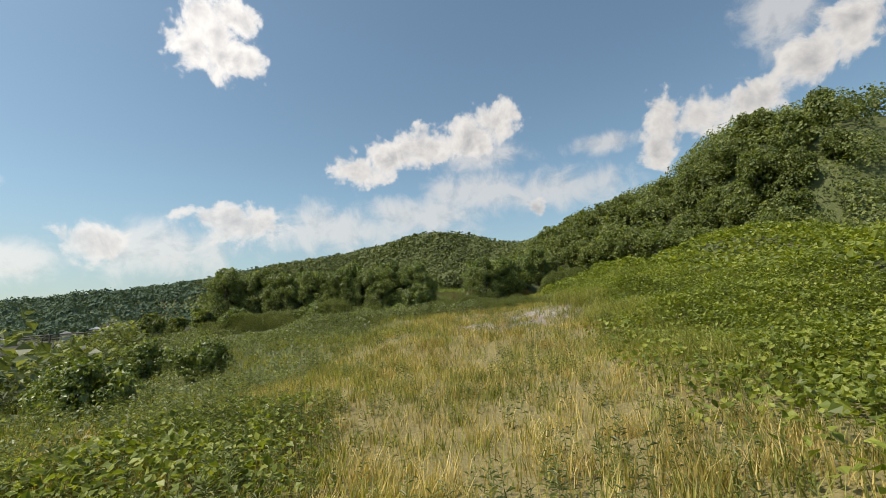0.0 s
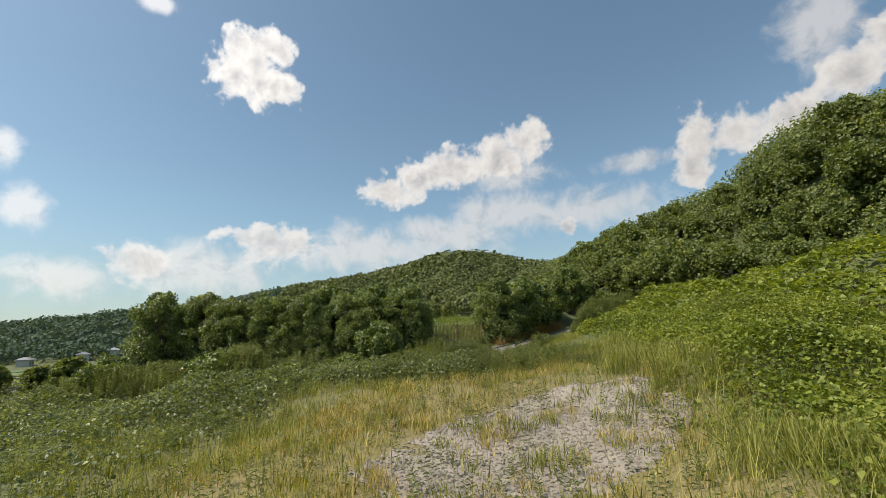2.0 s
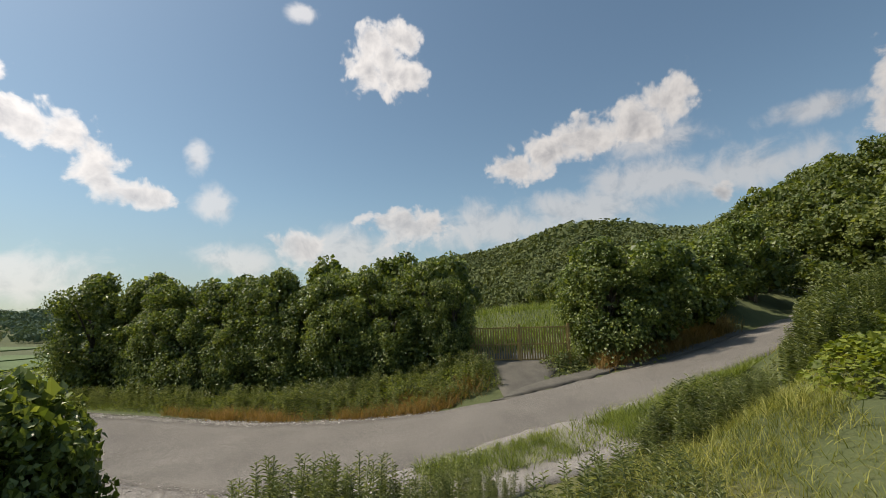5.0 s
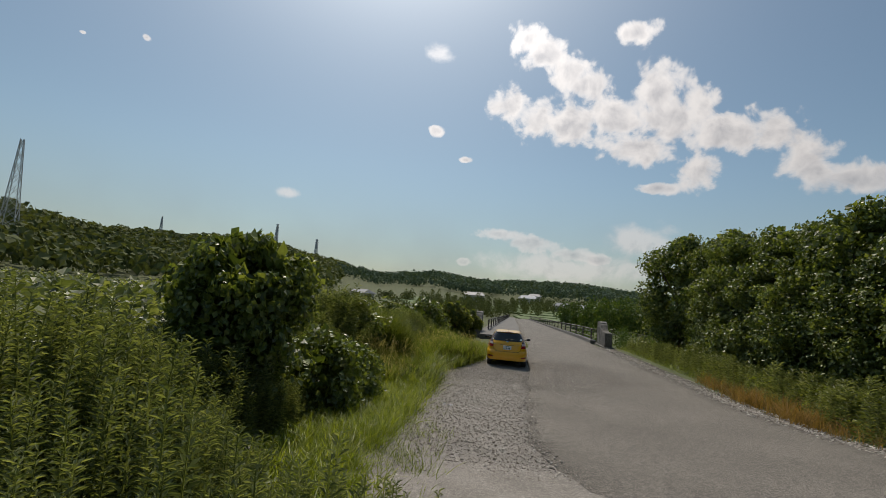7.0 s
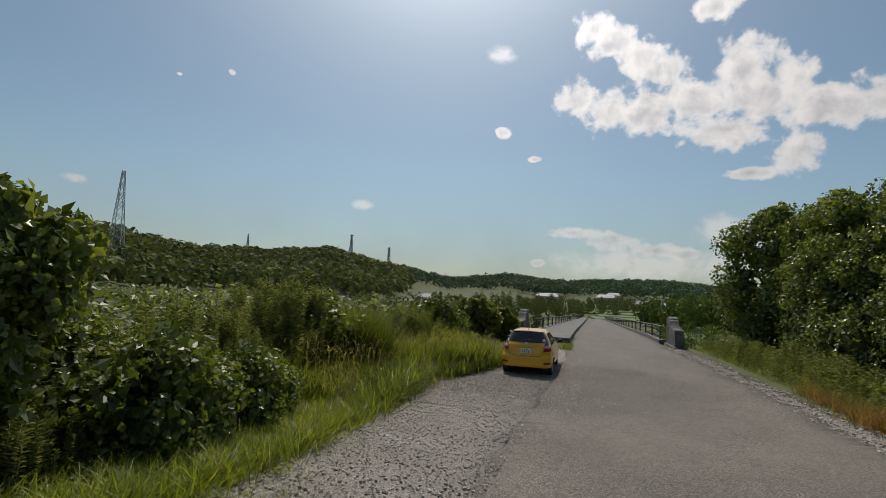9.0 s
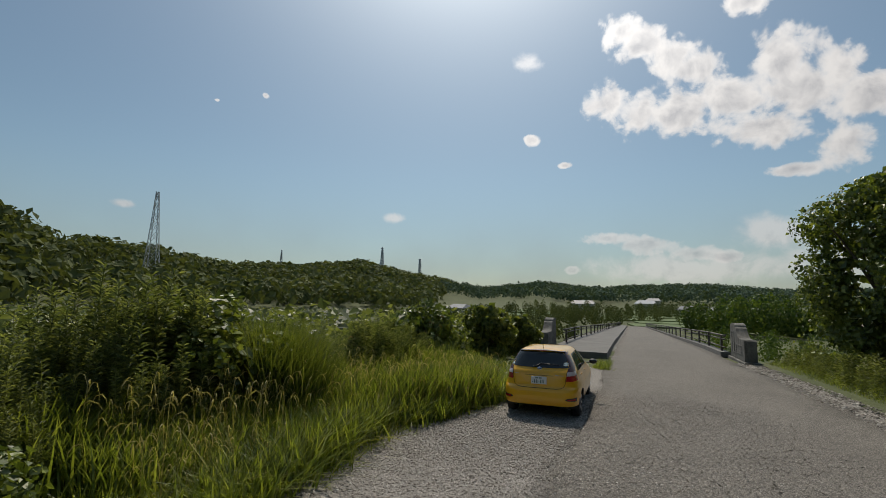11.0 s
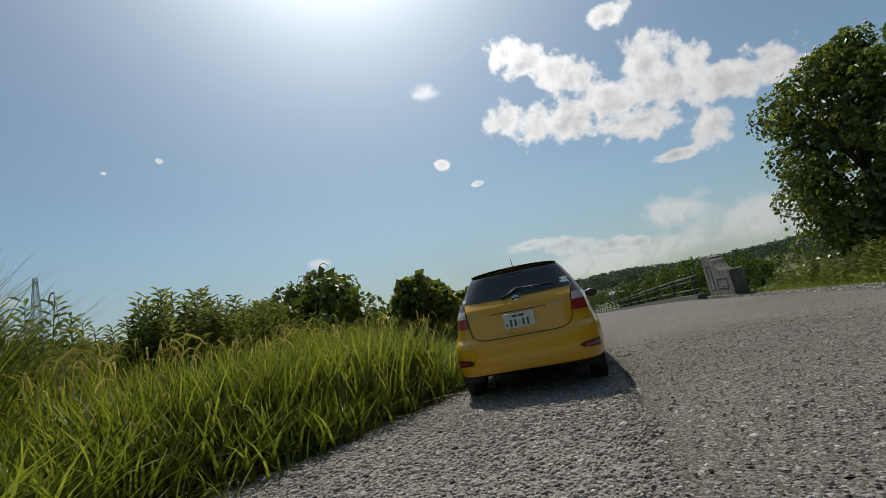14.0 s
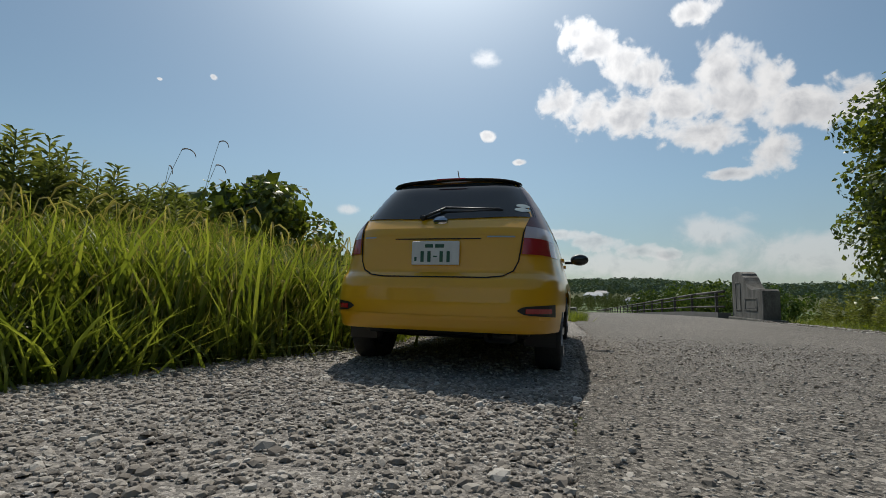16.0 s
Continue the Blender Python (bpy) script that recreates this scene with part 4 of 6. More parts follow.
# ---- power pylons ----
def pylon(az, dist, low, tall, lean_group="transmission towers", cross=4):
    a = radians(az)
    x, y = 1.8 + dist * math.sin(a), -10 + dist * math.cos(a)
    z = 2.65 + dist * math.tan(radians(low))
    z0 = min(z, float(ground_z(x, y)) + 2.0) - 1.0
    h = 2.65 + dist * math.tan(radians(tall)) - z0
    t = thing("power_pylon", (x, y, z0), "grey steel lattice power pylon on a wooded ridge", "pylon", lean_group, "", az)
    w0, w1 = h * 0.075, h * 0.012
    th = max(0.12, dist * 0.0008)
    lev = 9

    def width(k):
        return w0 + (w1 - w0) * (k / lev) ** 0.8

    for sx, sy in ((-1, -1), (1, -1), (1, 1), (-1, 1)):
        bm = bmesh.new()
        prev = None
        for k in range(lev + 1):
            cx, cy, e = sx * width(k), sy * width(k), th * 0.6
            ring = [bm.verts.new((cx + dx * e, cy + dy * e, h * k / lev)) for dx, dy in ((-1, -1), (1, -1), (1, 1), (-1, 1))]
            if prev:
                for i in range(4):
                    bm.faces.new((prev[i], prev[(i + 1) % 4], ring[(i + 1) % 4], ring[i]))
            prev = ring
        part("leg", bm, M["galv"], t)
    bm = bmesh.new()
    for k in range(lev):
        p, q, z0_, z1_ = width(k), width(k + 1), h * k / lev, h * (k + 1) / lev
        for (ax, ay), (bx, by) in (((-1, -1), (1, -1)), ((1, -1), (1, 1)), ((1, 1), (-1, 1)), ((-1, 1), (-1, -1))):
            beam(bm, (ax * p, ay * p, z0_), (bx * q, by * q, z1_), th * 0.7)
            beam(bm, (bx * p, by * p, z0_), (ax * q, ay * q, z1_), th * 0.7)
    part("lattice", bm, M["galv"], t)
    for k in range(cross):
        zz = h * (0.66 + 0.1 * k)
        bm = bmesh.new()
        for s in (-1, 1):
            beam(bm, (0, 0, zz), (s * h * 0.11, 0, zz + h * 0.005), th)
            beam(bm, (0, 0, zz + h * 0.04), (s * h * 0.11, 0, zz + h * 0.005), th * 0.7)
        part("cross_arm", bm, M["galv"], t)


pylon(-54.2, 235, 5.0, 11.0, cross=1)
for _p in ((-41.2, 500, 3.7, 5.7), (-29.3, 560, 4.2, 6.5), (-24.6, 560, 2.7, 5.2), (-3.3, 820, 0.9, 2.15), (4.5, 830, 0.9, 1.95), (7.9, 850, 0.9, 1.8)):
    pylon(*_p)


# ---- guard rail on the upper road ----
def guard_rail():
    x, y = 3.0, -43.0
    t = thing("guard_rail", (x, y, float(ground_z(x, y))), "short white roadside guard rail above the slope", "guard rail", "", "", 35)
    bm = bmesh.new()
    for k in range(2):
        beam(bm, (-2.2, 0, 1.0 - 0.28 * k), (2.2, 0, 1.05 - 0.28 * k), 0.16, 0.16, 6)
    part("rail", bm, M["white_rail"], t)
    for s in (-2.0, 0, 2.0):
        bm = bmesh.new()
        beam(bm, (s, 0.08, -0.4), (s, 0.08, 1.05), 0.12, 0.12, 8)
        part("post", bm, M["white_rail"], t)


guard_rail()


# ---- trees and bushes ----
def shoot_cloud(r, puffs, per, leaf, outward=0.75, squash=1.0, droop=0.25):
    """Leaves on the outsides of many overlapping puffs: centres, radii -> frames and places."""
    c, rad = puffs[:, :3], puffs[:, 3]
    n = np.maximum((per * (rad / rad.mean()) ** 2).astype(int), 4)
    k = np.repeat(np.arange(len(c)), n)
    d = r.normal(0, 1, (len(k), 3))
    d /= np.linalg.norm(d, axis=1, keepdims=True)
    depth = 1 - 0.45 * r.random(len(k)) ** 2.2
    p = c[k] + d * (rad[k] * depth)[:, None] * np.array([1, 1, squash])
    nrm = d * outward + r.normal(0, 0.45, d.shape) + np.array([0, 0, 0.35 - droop])
    size = leaf * r.uniform(0.6, 1.35, len(k))
    return facing(nrm, size, r), p


def crown_puffs(r, w, d, h, base, count, size):
    """Puffs over an uneven, round-shouldered crown."""
    out = []
    while len(out) < count:
        u = r.normal(0, 1, 3)
        u /= np.linalg.norm(u)
        s = 0.55 + 0.45 * r.random() ** 0.6
        p = np.array([u[0] * w, u[1] * d, base + (h - base) * (0.5 + 0.5 * u[2])]) * np.array([s, s, 1])
        p[2] = base + (p[2] - base) * (0.75 + 0.25 * s)
        out.append((*p, size * r.uniform(0.55, 1.25)))
    return np.array(out)


def limb(bm, a, b, ra, rb, r, bits=4):
    """A tapered, slightly crooked limb."""
    a, b = Vector(a), Vector(b)
    pts = [a.lerp(b, k / bits) + Vector(r.normal(0, (a - b).length * 0.03, 3)) * (0 if k in (0, bits) else 1) for k in range(bits + 1)]
    prev = None
    for k, p in enumerate(pts):
        q = (b - a).to_track_quat("Z", "Y")
        rad = ra + (rb - ra) * k / bits
        ring = [bm.verts.new(p + q @ Vector((rad * math.cos(t), rad * math.sin(t), 0))) for t in np.linspace(0, 2 * math.pi, 6, endpoint=False)]
        if prev:
            for i in range(6):
                bm.faces.new((prev[i], prev[(i + 1) % 6], ring[(i + 1) % 6], ring[i]))
        prev = ring
    bm.faces.new(prev)


def tree(name, seed, w, d, h, base, puffs, size, per, leaf, mat, label, category, group, stems=3, trailing=0):
    """A thing with trunk and crown, standing at the origin."""
    r = np.random.default_rng(seed)
    t = thing(name, (0, 0, 0), label, category, group)
    bm = bmesh.new()
    for k in range(stems):
        a = r.uniform(0, 2 * np.pi)
        foot = (0.25 * w * r.random() * math.cos(a), 0.25 * d * r.random() * math.sin(a))
        fork = Vector((foot[0] * 1.6, foot[1] * 1.6, h * r.uniform(0.35, 0.5)))
        rad = 0.028 * h / (1 + 0.25 * stems)
        limb(bm, (foot[0], foot[1], -0.5), fork, rad * 1.25, rad * 0.8, r)
        for _ in range(4):
            e = fork + Vector((r.normal(0, w * 0.35), r.normal(0, d * 0.35), h * r.uniform(0.15, 0.42)))
            limb(bm, fork, e, rad * 0.7, rad * 0.2, r)
    part("trunk", bm, M["bark"], t, "", True)
    s = Soup()
    P = crown_puffs(r, w, d, h, base, puffs, size)
    s.stamp(LEAF_V, LEAF_T, *(shoot_cloud(r, P, per, leaf)))
    core = P.copy()
    core[:, :2] *= 0.78
    core[:, 3] *= 0.9
    s.stamp(LEAF_V, LEAF_T, *(shoot_cloud(r, core, max(per // 4, 8), leaf * 2.1, 0.4)))
    if trailing:
        a = r.uniform(0, 2 * np.pi, trailing)
        q = np.stack([np.cos(a) * w * r.uniform(0.9, 1.12, trailing), np.sin(a) * d * r.uniform(0.9, 1.12, trailing), r.uniform(0.1, base + h * 0.35, trailing)], 1)
        s.stamp(LEAF_V, LEAF_T, *((facing(np.stack([np.cos(a), np.sin(a), 0.3 + 0 * a], 1) + r.normal(0, 0.4, (trailing, 3)), leaf * r.uniform(0.7, 1.4, trailing), r), q)))
    part_mesh("crown", s.mesh("crown", [mat]), t)
    return t


def place(ob, x, y, turn, s=(1, 1, 1), sink=0.1):
    m = pose(x, y, float(ground_z(x, y)) - sink, 0, 0, turn) @ Matrix.Diagonal((*s, 1))
    return copy_thing(ob, m)


def drop(ob):
    """Take the pattern itself out of the scene, with its parts."""
    for o in (*ob.children_recursive, ob):
        bpy.data.objects.remove(o)


# thicket smothered in vines, east of the road
THICKET = [
    (10.85, 12.2, 1.09), (12.2, 9.0, 1.02), (11.4, 5.5, 0.98), (12.0, 2.0, 0.98), (12.2, -1.2, 0.94), (12.6, -4.2, 0.9), (13.2, -7.0, 0.88), (14.0, -9.6, 0.86),
    (15.5, 10.5, 0.98), (15.8, 4.0, 0.96), (17.0, -1.5, 0.95), (17.6, -6.0, 0.88), (16.8, -9.4, 0.82),
]
_pats = [tree("vine_covered_tree", 20 + k, 2.3, 2.2, 6.4, 0.5, 92, 0.6, 190, 0.135, M["kudzu"], "broad tree smothered in large-leaved vines beside the lane", "tree", "vine thicket", 4, 800) for k in range(4)]
_wide = tree("vine_covered_tree", 30, 2.4, 2.3, 6.4, 0.9, 50, 0.74, 95, 0.24, M["kudzu"], "broad vine-hung tree at the back of the thicket", "tree", "vine thicket", 3)
for k, (x, y, s) in enumerate(THICKET):
    place(_pats[k % 4] if k < 8 else _wide, x, y, 77 * k, (s, s, s * (1.06 + 0.05 * math.sin(k * 2.1))))
for k, (x, y, s, z) in enumerate(((11.4, 7.2, 0.84, 0.8), (11.0, 3.7, 0.8, 0.74), (11.3, 0.5, 0.8, 0.78), (11.8, -2.7, 0.76, 0.7), (12.0, -5.6, 0.74, 0.74), (12.8, -8.3, 0.72, 0.72), (13.5, -10.9, 0.62, 0.72), (14.0, 12.6, 0.9, 0.95), (13.6, 0.4, 0.9, 0.98), (14.2, -4.0, 0.9, 0.96))):
    o = place(_pats[(k + 1) % 4], x, y, 41 * k + 20, (s, s, z))
    tagged(o, "low bushy tree buried under broad vine leaves", "tree", "vine thicket")
for x, y, s, g in ((16.4, -18.4, 0.97, 0), (19.2, -20.4, 0.9, 1), (20.6, -17.4, 0.8, 3), (22.8, -22.4, 0.84, 2), (26.5, -24.6, 0.78, 0), (31.0, -27.6, 0.9, 1), (25.5, -18.0, 0.62, 2), (30, -22, 0.72, 3)):
    o = place(_pats[g] if x < 19 else _wide, x, y, 50 * x, (s, s, s * 0.98))
    tagged(o, "round-crowned tree hung with pale green vines beside the lane", "tree", "trees beyond the gate")
for p in (*_pats, _wide):
    drop(p)

# kudzu-grown tree and bushes on the bank west of the road
_bt = tree("bank_tree", 41, 1.3, 1.2, 2.75, 0.7, 50, 0.40, 190, 0.125, M["kudzu"], "small round tree draped with broad vine leaves on the bank", "tree", "", 2, 300)
place(_bt, -4.6, -11.7, 0, (0.82, 0.82, 1.0)), drop(_bt)
_bb = tree("vine_bush", 42, 1.25, 1.1, 1.75, 0.1, 28, 0.42, 170, 0.11, M["kudzu"], "low tangled bush covered with vine leaves", "bush", "vine bushes", 2, 260)
for x, y, s, z in ((-4.9, -12.4, 0.6, 0.7),  (-5.9, -13.4, 0.6, 0.5), (-6.8, -12.6, 0.6, 0.45), (-4.0, -9.8, 0.9, 0.9), (-3.9, -8.2, 0.8, 0.75), (-5.2, -10.2, 0.95, 0.7), (-6.0, -7.6, 0.8, 0.5), (-5.4, -3.6, 1.15, 0.9), (-4.3, 3.6, 1.1, 1.15), (-22.5, 0.8, 1.5, 1.25), (-20.0, 3.5, 1.4, 1.2), (-25.5, -1.5, 1.2, 1.1), (-13.5, 4.5, 1.3, 1.2), (-29.0, 3.0, 1.6, 1.3), (-17.0, -1.0, 1.1, 1.0)):
    place(_bb, x, y, 60 * x, (s, s, z))
drop(_bb)
_rt = tree("roadside_tree", 43, 0.85, 0.8, 2.3, 0.35, 26, 0.34, 170, 0.13, M["tree"], "young dark-leaved tree on the road bank", "tree", "young roadside trees", 2)
for x, y, s in ((-3.1, 7.0, 1.0), (-2.5, 9.6, 0.85), (-4.6, 10.5, 1.0), (-7.0, 9.0, 0.9)):
    place(_rt, x, y, 33 * x, (s, s, s))
drop(_rt)

# hillside trees
_hp = [tree("hillside_tree", 60 + k, 3.3, 3.2, 8.5, 1.6, 32, 1.25, 90, 0.42, M["tree"], "full-crowned dark green broadleaf tree on the hillside", "tree", "hillside trees", 1) for k in range(4)]
_hr = np.random.default_rng(12)
_hc = 0
for _ in range(2500):
    az, r = _hr.uniform(98, 146), _hr.uniform(42, 84)
    if az < 104 or r < np.interp(az, [98, 105, 112, 125, 150], [62, 58, 52, 46, 46]) or _hc >= 96:
        continue
    x, y = HUB[0] + r * math.sin(radians(az)), HUB[1] + r * math.cos(radians(az))
    s = _hr.uniform(0.55, 0.92)
    place(_hp[_hc % 4], x, y, _hr.uniform(0, 360), (s, s, s * _hr.uniform(0.85, 1.1)), 0.3)
    _hc += 1
for x, y, s in ((33, -26.5, 0.5), (37, -30, 0.55), (41, -25.5, 0.55), (45, -31, 0.6), (36, -22.5, 0.5), (50, -27, 0.6), (30.5, -31.5, 0.42), (42, -37, 0.6), (55, -20, 0.6)):
    o = place(_hp[_hc % 4], x, y, 70 * x, (s * 1.2, s * 1.2, s), 0.3)
    tagged(o, "low rounded tree above the rising lane", "tree", "hillside trees")
    _hc += 1
for _ in range(18):
    x, y = _hr.uniform(20, 62), _hr.uniform(-12, 34)
    if x < 21 + 0.2 * abs(y) or (-14 < y < -2 and x < 46):
        continue
    s = min(_hr.uniform(0.62, 0.95), (4.1 + 0.09 * math.hypot(x + 5.5, y + 20) - float(ground_z(x, y))) / 9.8)
    if s < 0.3:
        continue
    o = place(_hp[_hc % 4], x, y, _hr.uniform(0, 360), (s, s, s), 0.3)
    tagged(o, "dense dark green broadleaf tree behind the field", "tree", "trees behind the field")
    _hc += 1
for p in _hp:
    drop(p)


# ---- woods on the far hills ----
def far_woods(name, az0, az1, r0, r1, count, size, cards, mat, label, seed, frac=0.7):
    r = np.random.default_rng(seed)
    s = Soup()
    az = r.uniform(az0, az1, count)
    rad = np.sqrt(r.uniform(r0 * r0, r1 * r1, count))
    x, y = HUB[0] + rad * np.sin(np.radians(az)), HUB[1] + rad * np.cos(np.radians(az))
    z = ground_z(x, y)
    crest = np.interp(az, _C[:, 0], _C[:, 2])
    foot = np.interp(az, [-180, -70, -60, 10, 30, 54, 64, 80, 100, 110, 180], [90, 90, 120, 200, 260, 240, 150, 90, 60, 46, 60])
    keep = (rad < crest * 1.12) & (rad > foot + (crest - foot) * 0.16)
    x, y, z = x[keep], y[keep], z[keep]
    sz = size * r.uniform(0.6, 1.25, len(x)) * (0.75 + 0.25 * rad[keep] / r1)
    puffs = np.column_stack([x, y, z + sz * 0.45, sz])
    k = np.repeat(np.arange(len(x)), cards)
    d = r.normal(0, 1, (len(k), 3))
    d[:, 2] = np.abs(d[:, 2]) * 1.1 - 0.15
    d /= np.linalg.norm(d, axis=1, keepdims=True)
    p = puffs[k, :3] + d * puffs[k, 3:4] * r.uniform(0.75, 1.05, (len(k), 1)) * np.array([1, 1, 0.9])
    s.stamp(LEAF_V - np.array([0, 0.5, 0]), LEAF_T, facing(d + r.normal(0, 0.35, d.shape), puffs[k, 3] * frac * r.uniform(0.65, 1.35, len(k)), r), p)
    tagged(new(name, s.mesh(name, [mat])), label, "woods", "", "stuff")


far_woods("hill_woods", -80, -20, 120, 640, 3600, 8.0, 30, M["wood_far"], "rounded tree crowns covering the ridge across the valley", 3, 0.42)
# no mist in the air here: these two woods carry haze in their leaf colour
far_woods("valley_woods", -20, 50, 420, 960, 3600, 8.0, 30, M["wood_hazed"], "wooded low hills beyond the valley, haze painted into the leaf colour", 4, 0.34)
far_woods("ridge_woods", 26, 64, 250, 560, 3200, 5.0, 26, M["wood_hazed"], "tree crowns on the low ridge beyond the fields, leaf colour paled for haze", 8, 0.4)
far_woods("peak_woods", 57, 103, 170, 420, 4600, 4.2, 26, M["wood_far"], "dense tree crowns covering the round hill", 5, 0.42)
far_woods("lower_woods", 64, 103, 60, 170, 900, 3.8, 100, M["wood_far"], "tree crowns on the lower slope of the round hill", 7, 0.24)
far_woods("upper_woods", 100, 150, 60, 130, 560, 4.2, 230, M["tree"], "tree crowns along the near hilltop", 6, 0.115)


def grove(name, cx, cy, w, d, h, count, mat, label, category, seed, turn=0.0):
    """A stand of trees far off, one soft-topped mass of many crowns."""
    r = np.random.default_rng(seed)
    a = radians(turn)
    u, v = r.uniform(-w, w, count), r.uniform(-d, d, count)
    x, y = cx + u * math.cos(a) - v * math.sin(a), cy + u * math.sin(a) + v * math.cos(a)
    z = ground_z(x, y)
    hh = h * r.uniform(0.55, 1.0, count) * (1 - 0.35 * (u / w) ** 2)
    s = Soup()
    cards = 150
    k = np.repeat(np.arange(count), cards)
    t = r.random(len(k))
    ang = r.uniform(0, 2 * np.pi, len(k))
    rad = h * 0.17 * np.sqrt(np.clip(1 - (2 * t - 1) ** 2, 0.05, 1))
    dn = np.stack([np.cos(ang), np.sin(ang), (t - 0.4)], 1)
    p = np.stack([x[k] + rad * dn[:, 0], y[k] + rad * dn[:, 1], z[k] + hh[k] * (0.12 + 0.9 * t)], 1)
    s.stamp(LEAF_V - np.array([0, 0.5, 0]), LEAF_T, facing(dn + r.normal(0, 0.4, dn.shape), h * 0.07 * r.uniform(0.5, 1.2, len(k)), r), p)
    tagged(new(name, s.mesh(name, [mat])), label, category, "", "stuff")


grove("bamboo_grove", 34, 118, 17, 9, 10.5, 130, M["bamboo"], "arching pale green bamboo grove in the valley", "bamboo", 31, 20)
grove("village_trees", -22, 240, 50, 10, 8.0, 90, M["wood_far"], "mixed village trees beyond the bridge", "trees", 32)
grove("valley_hedge", 70, 300, 70, 14, 8.0, 110, M["wood_far"], "row of far trees along the rice fields", "trees", 33)
grove("river_trees", -30, 70, 24, 10, 6.5, 80, M["wood_far"], "bushy trees along the stream bed", "trees", 34, 30)
grove("stream_bushes", 18, 60, 6, 16, 4.0, 40, M["bamboo"], "bright bushes on the far stream bank", "bushes", 35)
grove("field_trees", 24, 190, 46, 12, 7.0, 70, M["wood_far"], "scattered trees between the far fields", "trees", 37, 5)
grove("roadside_grove", -14, 150, 16, 24, 7.0, 60, M["wood_far"], "mixed trees beside the far end of the bridge", "trees", 38)
grove("meadow_trees", 120, 90, 12, 10, 8.0, 40, M["wood_far"], "dark clump of trees in the valley meadow", "trees", 36)


# ---- grasses, weeds and creepers ----
def blade(h, w, bend, seg=3):
    """A tapering blade that arches over."""
    V, T = [], []
    for k in range(seg):
        t = k / seg
        ww = w * (1 - t**1.8) / 2
        y, z = bend * h * t**2, h * (t - 0.25 * bend * t**2)
        V += [(-ww, y, z), (ww, y, z)]
    V.append((0, bend * h, h * (1 - 0.25 * bend)))
    for k in range(seg - 1):
        a = 2 * k
        T += [(a, a + 1, a + 3), (a, a + 3, a + 2)]
    T.append((2 * seg - 2, 2 * seg - 1, 2 * seg))
    return np.array(V, float), np.array(T)


def weed_plant(r, h, leaves, leaf, droop=0.5):
    """An upright stalk set all round with lance leaves, densest at the tip."""
    V, T = [], []
    n = 0
    w = 0.007
    for k in range(2):
        a = k * math.pi / 2
        dx, dy = w * math.cos(a), w * math.sin(a)
        V += [(-dx, -dy, 0), (dx, dy, 0), (dx * 0.4, dy * 0.4, h), (-dx * 0.4, -dy * 0.4, h)]
        T += [(n, n + 1, n + 2), (n, n + 2, n + 3)]
        n += 4
    for k in range(leaves):
        t = 0.12 + 0.88 * (k / leaves) ** 0.8
        a = k * 2.4 + r.normal(0, 0.25)
        ln = leaf * (1.1 - 0.5 * t) * r.uniform(0.8, 1.2)
        up = 0.45 + 0.5 * t
        c, s = math.cos(a), math.sin(a)
        z = h * t
        tip = (ln * c * 0.9, ln * s * 0.9, z + ln * (up - droop))
        mid = (ln * c * 0.5, ln * s * 0.5, z + ln * up * 0.42)
        ww = ln * 0.13
        V += [(0, 0, z), (mid[0] - s * ww, mid[1] + c * ww, mid[2]), tip, (mid[0] + s * ww, mid[1] - c * ww, mid[2])]
        T += [(n, n + 1, n + 2), (n, n + 2, n + 3)]
        n += 4
    return np.array(V), np.array(T)


def inside(x, y, poly):
    """Which points lie in a polygon."""
    x, y = np.asarray(x), np.asarray(y)
    ok = np.zeros(len(x), bool)
    for (x0, y0), (x1, y1) in zip(poly, poly[1:] + poly[:1]):
        cut = (y0 > y) != (y1 > y)
        ok ^= cut & (x < (x1 - x0) * (y - y0) / (y1 - y0 + 1e-12) + x0)
    return ok


def strew(r, poly, count):
    p = np.array(poly)
    lo, hi = p.min(0), p.max(0)
    out = np.empty((0, 2))
    while len(out) < count:
        q = r.uniform(lo, hi, (count * 2, 2))
        out = np.concatenate([out, q[inside(q[:, 0], q[:, 1], list(poly))]])
    return out[:count]


def on_ground(q, lift=0.0):
    return np.column_stack([q, ground_z(q[:, 0], q[:, 1]) + lift])


def drift(q, scale, seed):
    """A soft patchy field between 0 and 1."""
    a = seed * 1.7
    v = np.sin(q[:, 0] * scale + a) + np.sin(q[:, 1] * scale * 1.3 + 2 * a) + np.sin((q[:, 0] + q[:, 1]) * scale * 0.7 + 3 * a) + np.sin((q[:, 0] * 0.6 - q[:, 1]) * scale * 1.9 + a)
    return np.clip(0.5 + v / 6, 0, 1)


BARE = [(-20.0, -18.4), (-20.2, -15.6), (-18.4, -14.2), (-16.2, -15.4), (-14.0, -16.4), (-12.2, -18.2), (-11.6, -20.0), (-12.2, -22.0), (-14.2, -22.8), (-16.4, -22.0), (-18.6, -20.6)]


def rim(q, poly):
    """Distance from the polygon's outline."""
    best = np.full(len(q), 1e9)
    p = np.array(poly, float)
    for a, b in zip(p, np.roll(p, -1, 0)):
        ab = b - a
        u = np.clip(((q - a) @ ab) / (ab @ ab), 0, 1)
        best = np.minimum(best, np.hypot(*(q - a - u[:, None] * ab).T))
    return best


